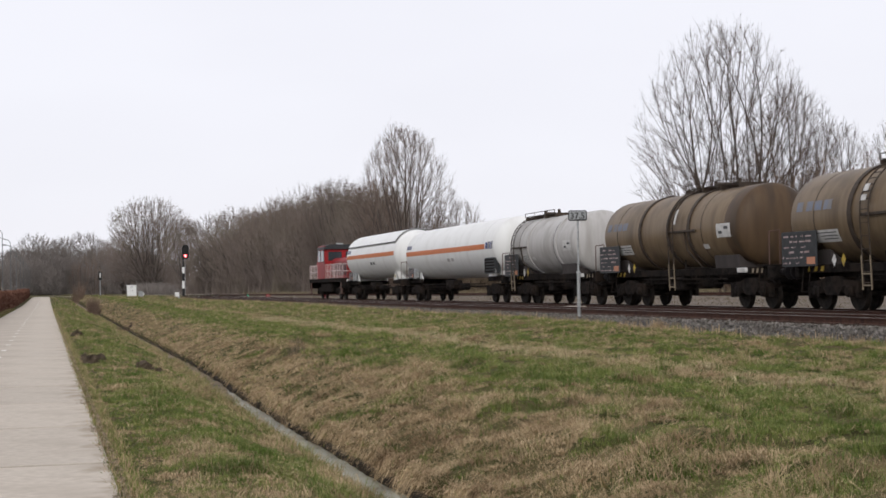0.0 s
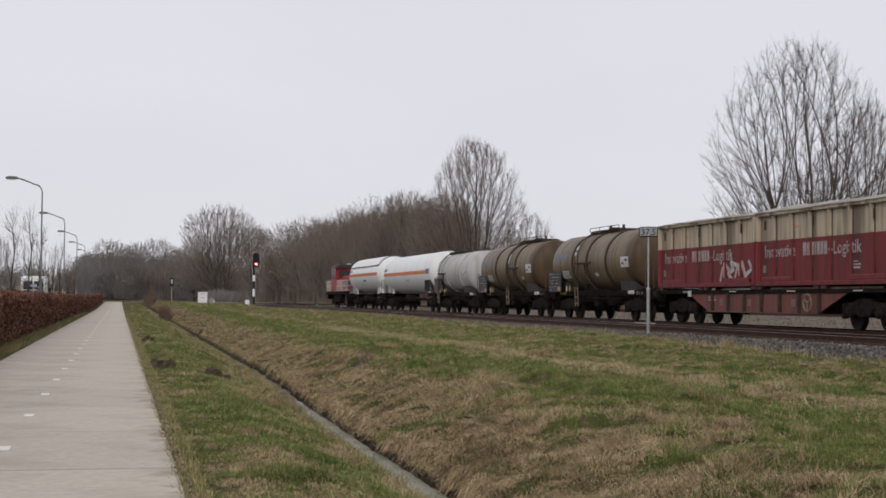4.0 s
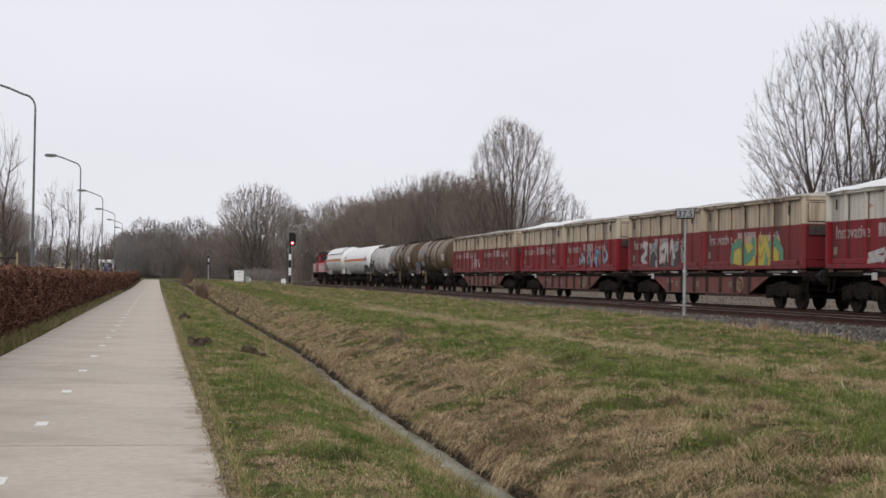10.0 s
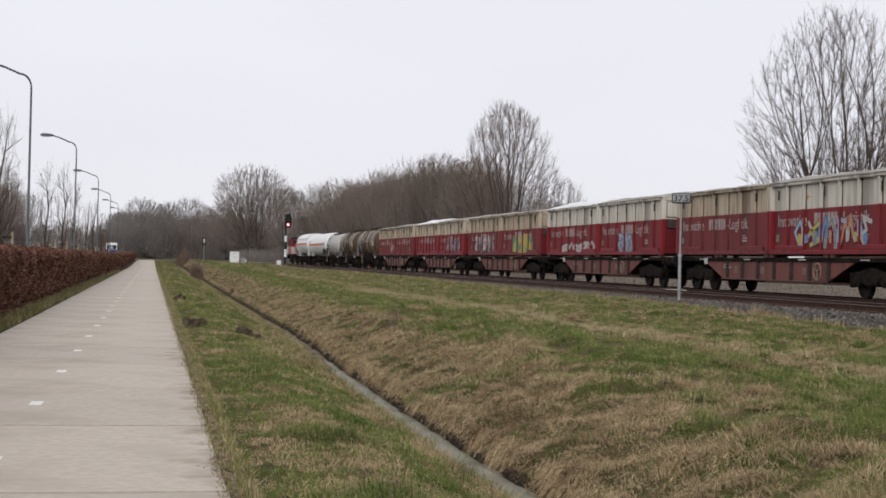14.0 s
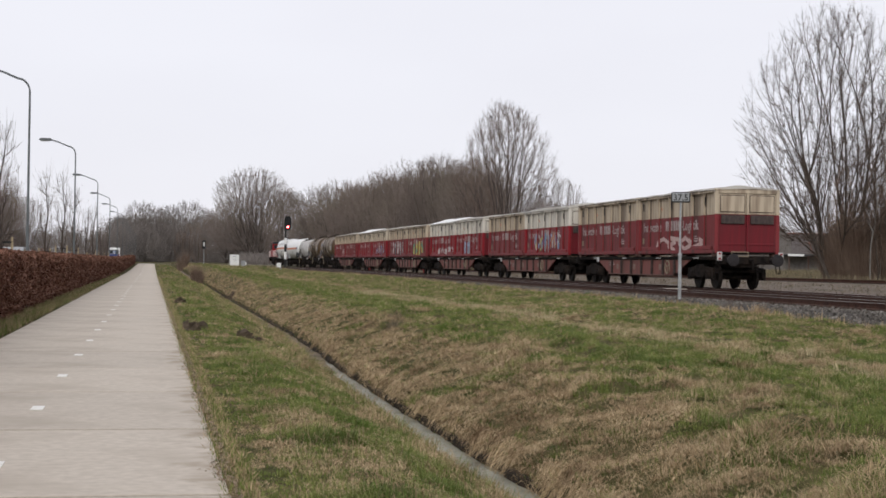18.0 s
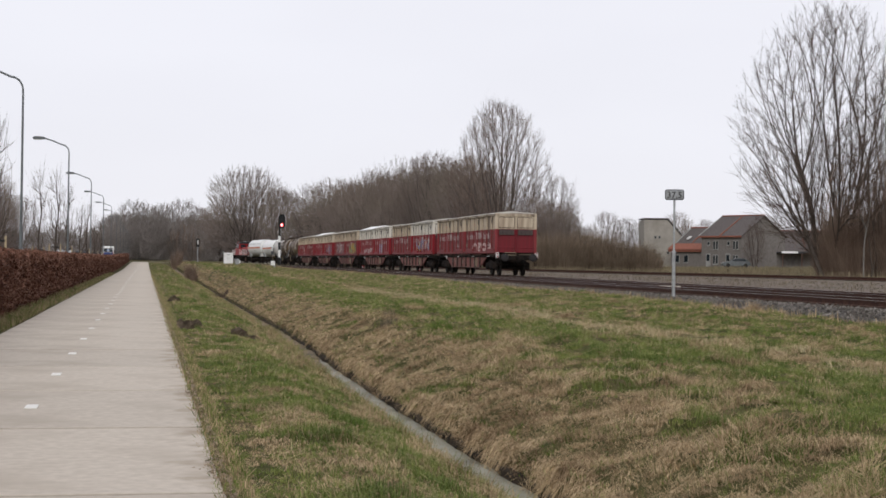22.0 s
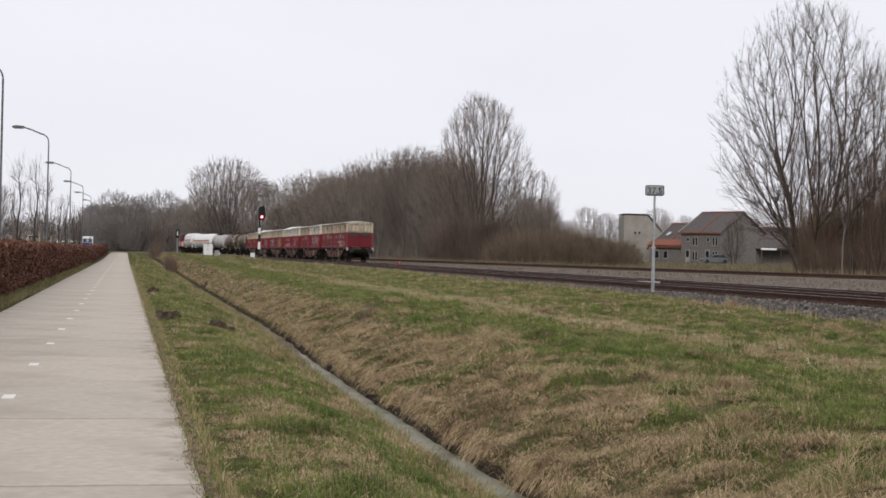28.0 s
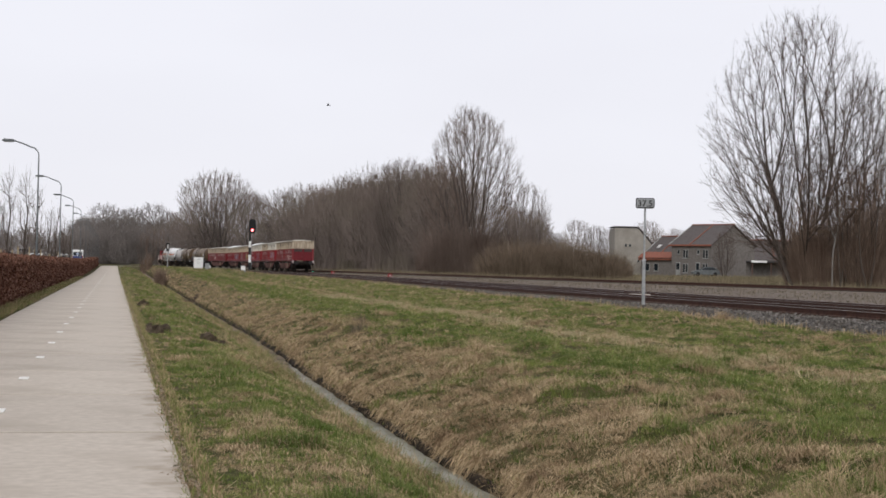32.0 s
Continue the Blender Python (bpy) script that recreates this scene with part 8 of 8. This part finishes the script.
ME_RIM = G().lathe([(-0.09, 0.06), (-0.08, 0.22), (0.08, 0.22), (0.09, 0.06)], 18, "x").mesh("rim", M_galv, True)


def wheels_on(t, xs, ys, r=0.34):
    for y in ys:
        for x in xs:
            w = part("wheel", ME_TYRE, None, t, "rubber tyre on steel rim", at=pose(x, y, 0.34))
            part("rim", ME_RIM, None, w)


def van(x, y, base):
    t = thing("delivery_van", pose(x, y, base), "white high-roofed delivery van driving away", "van")
    part("body", G().prism([(-2.9, 0.35), (2.2, 0.35), (2.9, 0.5), (2.95, 1.1), (2.1, 1.45), (1.6, 2.35), (1.3, 2.62), (-2.75, 2.66), (-2.9, 2.5)], -0.98, 0.98, "x"), M_whitepaint, t)
    part("rear_window", G().cbox(-0.8, -0.05, -2.94, -2.87, 1.55, 2.25, 0.03), M_glass, t)
    part("rear_window", G().cbox(0.05, 0.8, -2.94, -2.87, 1.55, 2.25, 0.03), M_glass, t)
    part("rear_panel", G().cbox(-0.82, 0.82, -2.93, -2.88, 1.0, 1.5, 0.02), M_blue, t, "dark blue printed rear panel")
    part("mark", G().box(-0.3, 0.3, -2.95, -2.935, 1.75, 2.0), SPRAY["paleblue"], t)
    for s in (-1, 1):
        part("tail_lamp", G().cbox(s * 0.9 - 0.07, s * 0.9 + 0.07, -2.95, -2.86, 0.9, 1.5, 0.02), M_locored, t)
        part("mirror", G().cbox(s * 1.12 - 0.1, s * 1.12 + 0.1, 1.75, 1.85, 1.4, 1.75, 0.03), M_black, t)
        part("side_window", G().prism([(1.0, 1.5), (2.0, 1.5), (1.5, 2.25), (1.0, 2.25)], s * 0.985 - 0.01, s * 0.985 + 0.01, "x"), M_glass, t)
    part("bumper", G().cbox(-0.95, 0.95, -3.02, -2.85, 0.35, 0.6, 0.04), M_black, t)
    wheels_on(t, (-0.86, 0.86), (-1.9, 1.9))
    return t


def car(x, y, base, mat, label, turn=0):
    t = thing("car", pose(x, y, base, rz=turn), label, "car", "cars on the road")
    part("body", G().prism([(-2.1, 0.3), (2.1, 0.3), (2.15, 0.65), (1.9, 0.85), (1.0, 0.95), (-1.9, 0.98), (-2.15, 0.75)], -0.87, 0.87, "x"), mat, t)
    c = part("cabin", G().prism([(-1.85, 0.96), (1.05, 0.94), (0.35, 1.42), (-0.1, 1.5), (-1.1, 1.48), (-1.6, 1.3)], -0.76, 0.76, "x"), mat, t)
    for s in (-1, 1):
        part("side_window", G().prism([(-1.5, 1.0), (0.8, 1.0), (0.25, 1.37), (-1.2, 1.4)], s * 0.765 - 0.01, s * 0.765 + 0.01, "x"), M_glass, c)
        part("tail_lamp", G().cbox(s * 0.68 - 0.12, s * 0.68 + 0.12, -2.16, -2.08, 0.65, 0.85, 0.02), M_locored, t)
        part("headlight", G().cbox(s * 0.65 - 0.15, s * 0.65 + 0.15, 2.04, 2.14, 0.58, 0.74, 0.02), M_plate, t)
    part("rear_window", G().prism([(-1.88, 1.0), (-1.63, 1.3), (-1.60, 1.28), (-1.85, 0.98)], -0.65, 0.65, "x"), M_glass, c)
    part("windscreen", G().prism([(1.06, 0.97), (0.37, 1.42), (0.40, 1.44), (1.10, 0.98)], -0.66, 0.66, "x"), M_glass, c)
    wheels_on(t, (-0.78, 0.78), (-1.35, 1.35))
    return t


street_lamps()
distance_sign()
main_signal()
cabinet()
small_signals()
houses()
VAN = van(-7.0, 90, 0.02)
CARS = [car(-7.0, 110, 0.02, M_board, "dark grey car driving away behind the hedge"), car(-7.0, 80, 0.02, M_galv, "silver car driving away behind the hedge"), car(-10.2, 180, 0.02, M_palecream, "pale car coming along the road", 180), car(-10.2, 400, 0.45, M_whitepaint, "white car coming along the road", 180)]
car(90.2, 220.0, land(90.2, 220.0), M_greypole, "dark silver car parked by the houses", 80)


def bird():
    """A crow-sized bird that leaves the poplar."""
    t = thing("bird", pose(44, 192, 19), "small dark bird flying off from the poplar", "bird")
    part("body", G().lathe([(-0.24, 0.005), (-0.2, 0.03), (-0.05, 0.06), (0.08, 0.055), (0.15, 0.035), (0.2, 0.035), (0.24, 0.015), (0.28, 0.003)], 10), M_black, t, smooth=True)
    part("tail", G().prism([(-0.03, -0.2), (0.03, -0.2), (0.055, -0.34), (-0.055, -0.34)], -0.006, 0.006, "z"), M_black, t)
    wings = [part("wing", G().prism([(0, 0.1), (s * 0.2, 0.14), (s * 0.42, 0.0), (s * 0.3, -0.06), (0, -0.08)], -0.008, 0.008, "z"), M_black, t, at=pose(s * 0.04, 0, 0.03)) for s in (-1, 1)]
    return t, wings


BIRD, WINGS = bird()


# ---- motion ----
def run(t):
    """Metres that the train has run after t seconds; it gathers speed gently."""
    return 7.75 * t + 0.025 * t * t


def motions():
    for ob, s0, off in TRAIN:
        rows = []
        for k in range(33):
            x, y, a = rail_at(s0 + run(k))
            rows.append((float(k), pose(x, y, RAIL_Z + RIDE, rz=a) @ pose(0, off, 0)))
        walk(ob, rows)
    # every wheelset rolls as far as the train runs
    for s, sets in WHEELSETS.items():
        rows = []
        for k in range(0, 481):
            t = k / 15
            rows.append((t, pose(0, 0.9 * s, WHEEL_R - RIDE, rx=-math.degrees(run(t) / WHEEL_R) % 360)))
        walk(sets[0], rows)
        act = sets[0].animation_data
        for other in sets[1:]:
            other.rotation_mode = "QUATERNION"
            keys = other.animation_data_create()
            keys.action = act.action
            keys.action_slot = act.action_slot
    def drive(ob, x, rows, turn=0):
        walk(ob, [(t, pose(x, y, 0.145 + 0.42 * step(120, 235, y), rz=turn)) for t, y in rows])

    drive(VAN, -7.0, [(0.0, 84), (1.5, 100), (2.5, 111), (6.0, 162), (7.5, 182), (9.0, 203), (11.0, 235), (13.0, 262), (17.0, 292), (32.0, 296)])
    drive(CARS[0], -7.0, [(0.0, -110), (13.0, 60), (17.0, 113), (18.0, 126), (19.0, 138), (20.5, 158), (24.0, 195), (28.0, 222), (32.0, 228)])
    drive(CARS[1], -7.0, [(0.0, -120), (14.0, 24), (18.0, 78), (19.0, 91), (20.5, 113), (22.0, 133), (23.5, 153), (27.0, 188), (32.0, 212)])
    drive(CARS[2], -10.2, [(0.0, 350), (9.0, 179), (11.0, 142), (13.0, 108), (16.0, 58), (22.0, -45), (32.0, -200)], 180)
    drive(CARS[3], -10.2, [(0.0, 640), (17.0, 408), (20.5, 358), (23.5, 316), (28.0, 255), (32.0, 205)], 180)

    # the bird sits in the poplar's crown, then flies off with beating wings
    walk(BIRD, [(0, pose(43.9, 193.5, 20.6, rz=75)), (29.7, pose(43.9, 193.5, 20.6, rz=75)), (30.4, pose(41.72, 192.0, 21.55, rz=78)), (31.0, pose(37.23, 192.0, 22.07, rz=78)), (31.5, pose(32.48, 192.0, 22.16, rz=78)), (32.0, pose(26.43, 192.0, 21.87, rz=78))])
    for wing, s in zip(WINGS, (-1, 1)):
        rows = [(0, pose(s * 0.04, 0, 0.03, ry=-s * 20)), (29.7, pose(s * 0.04, 0, 0.03, ry=-s * 20))]
        rows += [(29.8 + 0.11 * k, pose(s * 0.04, 0, 0.03, ry=-s * (35 if k % 2 else -25))) for k in range(20)]
        walk(wing, rows + [(32.0, pose(s * 0.04, 0, 0.03, ry=-s * 30))])


motions()
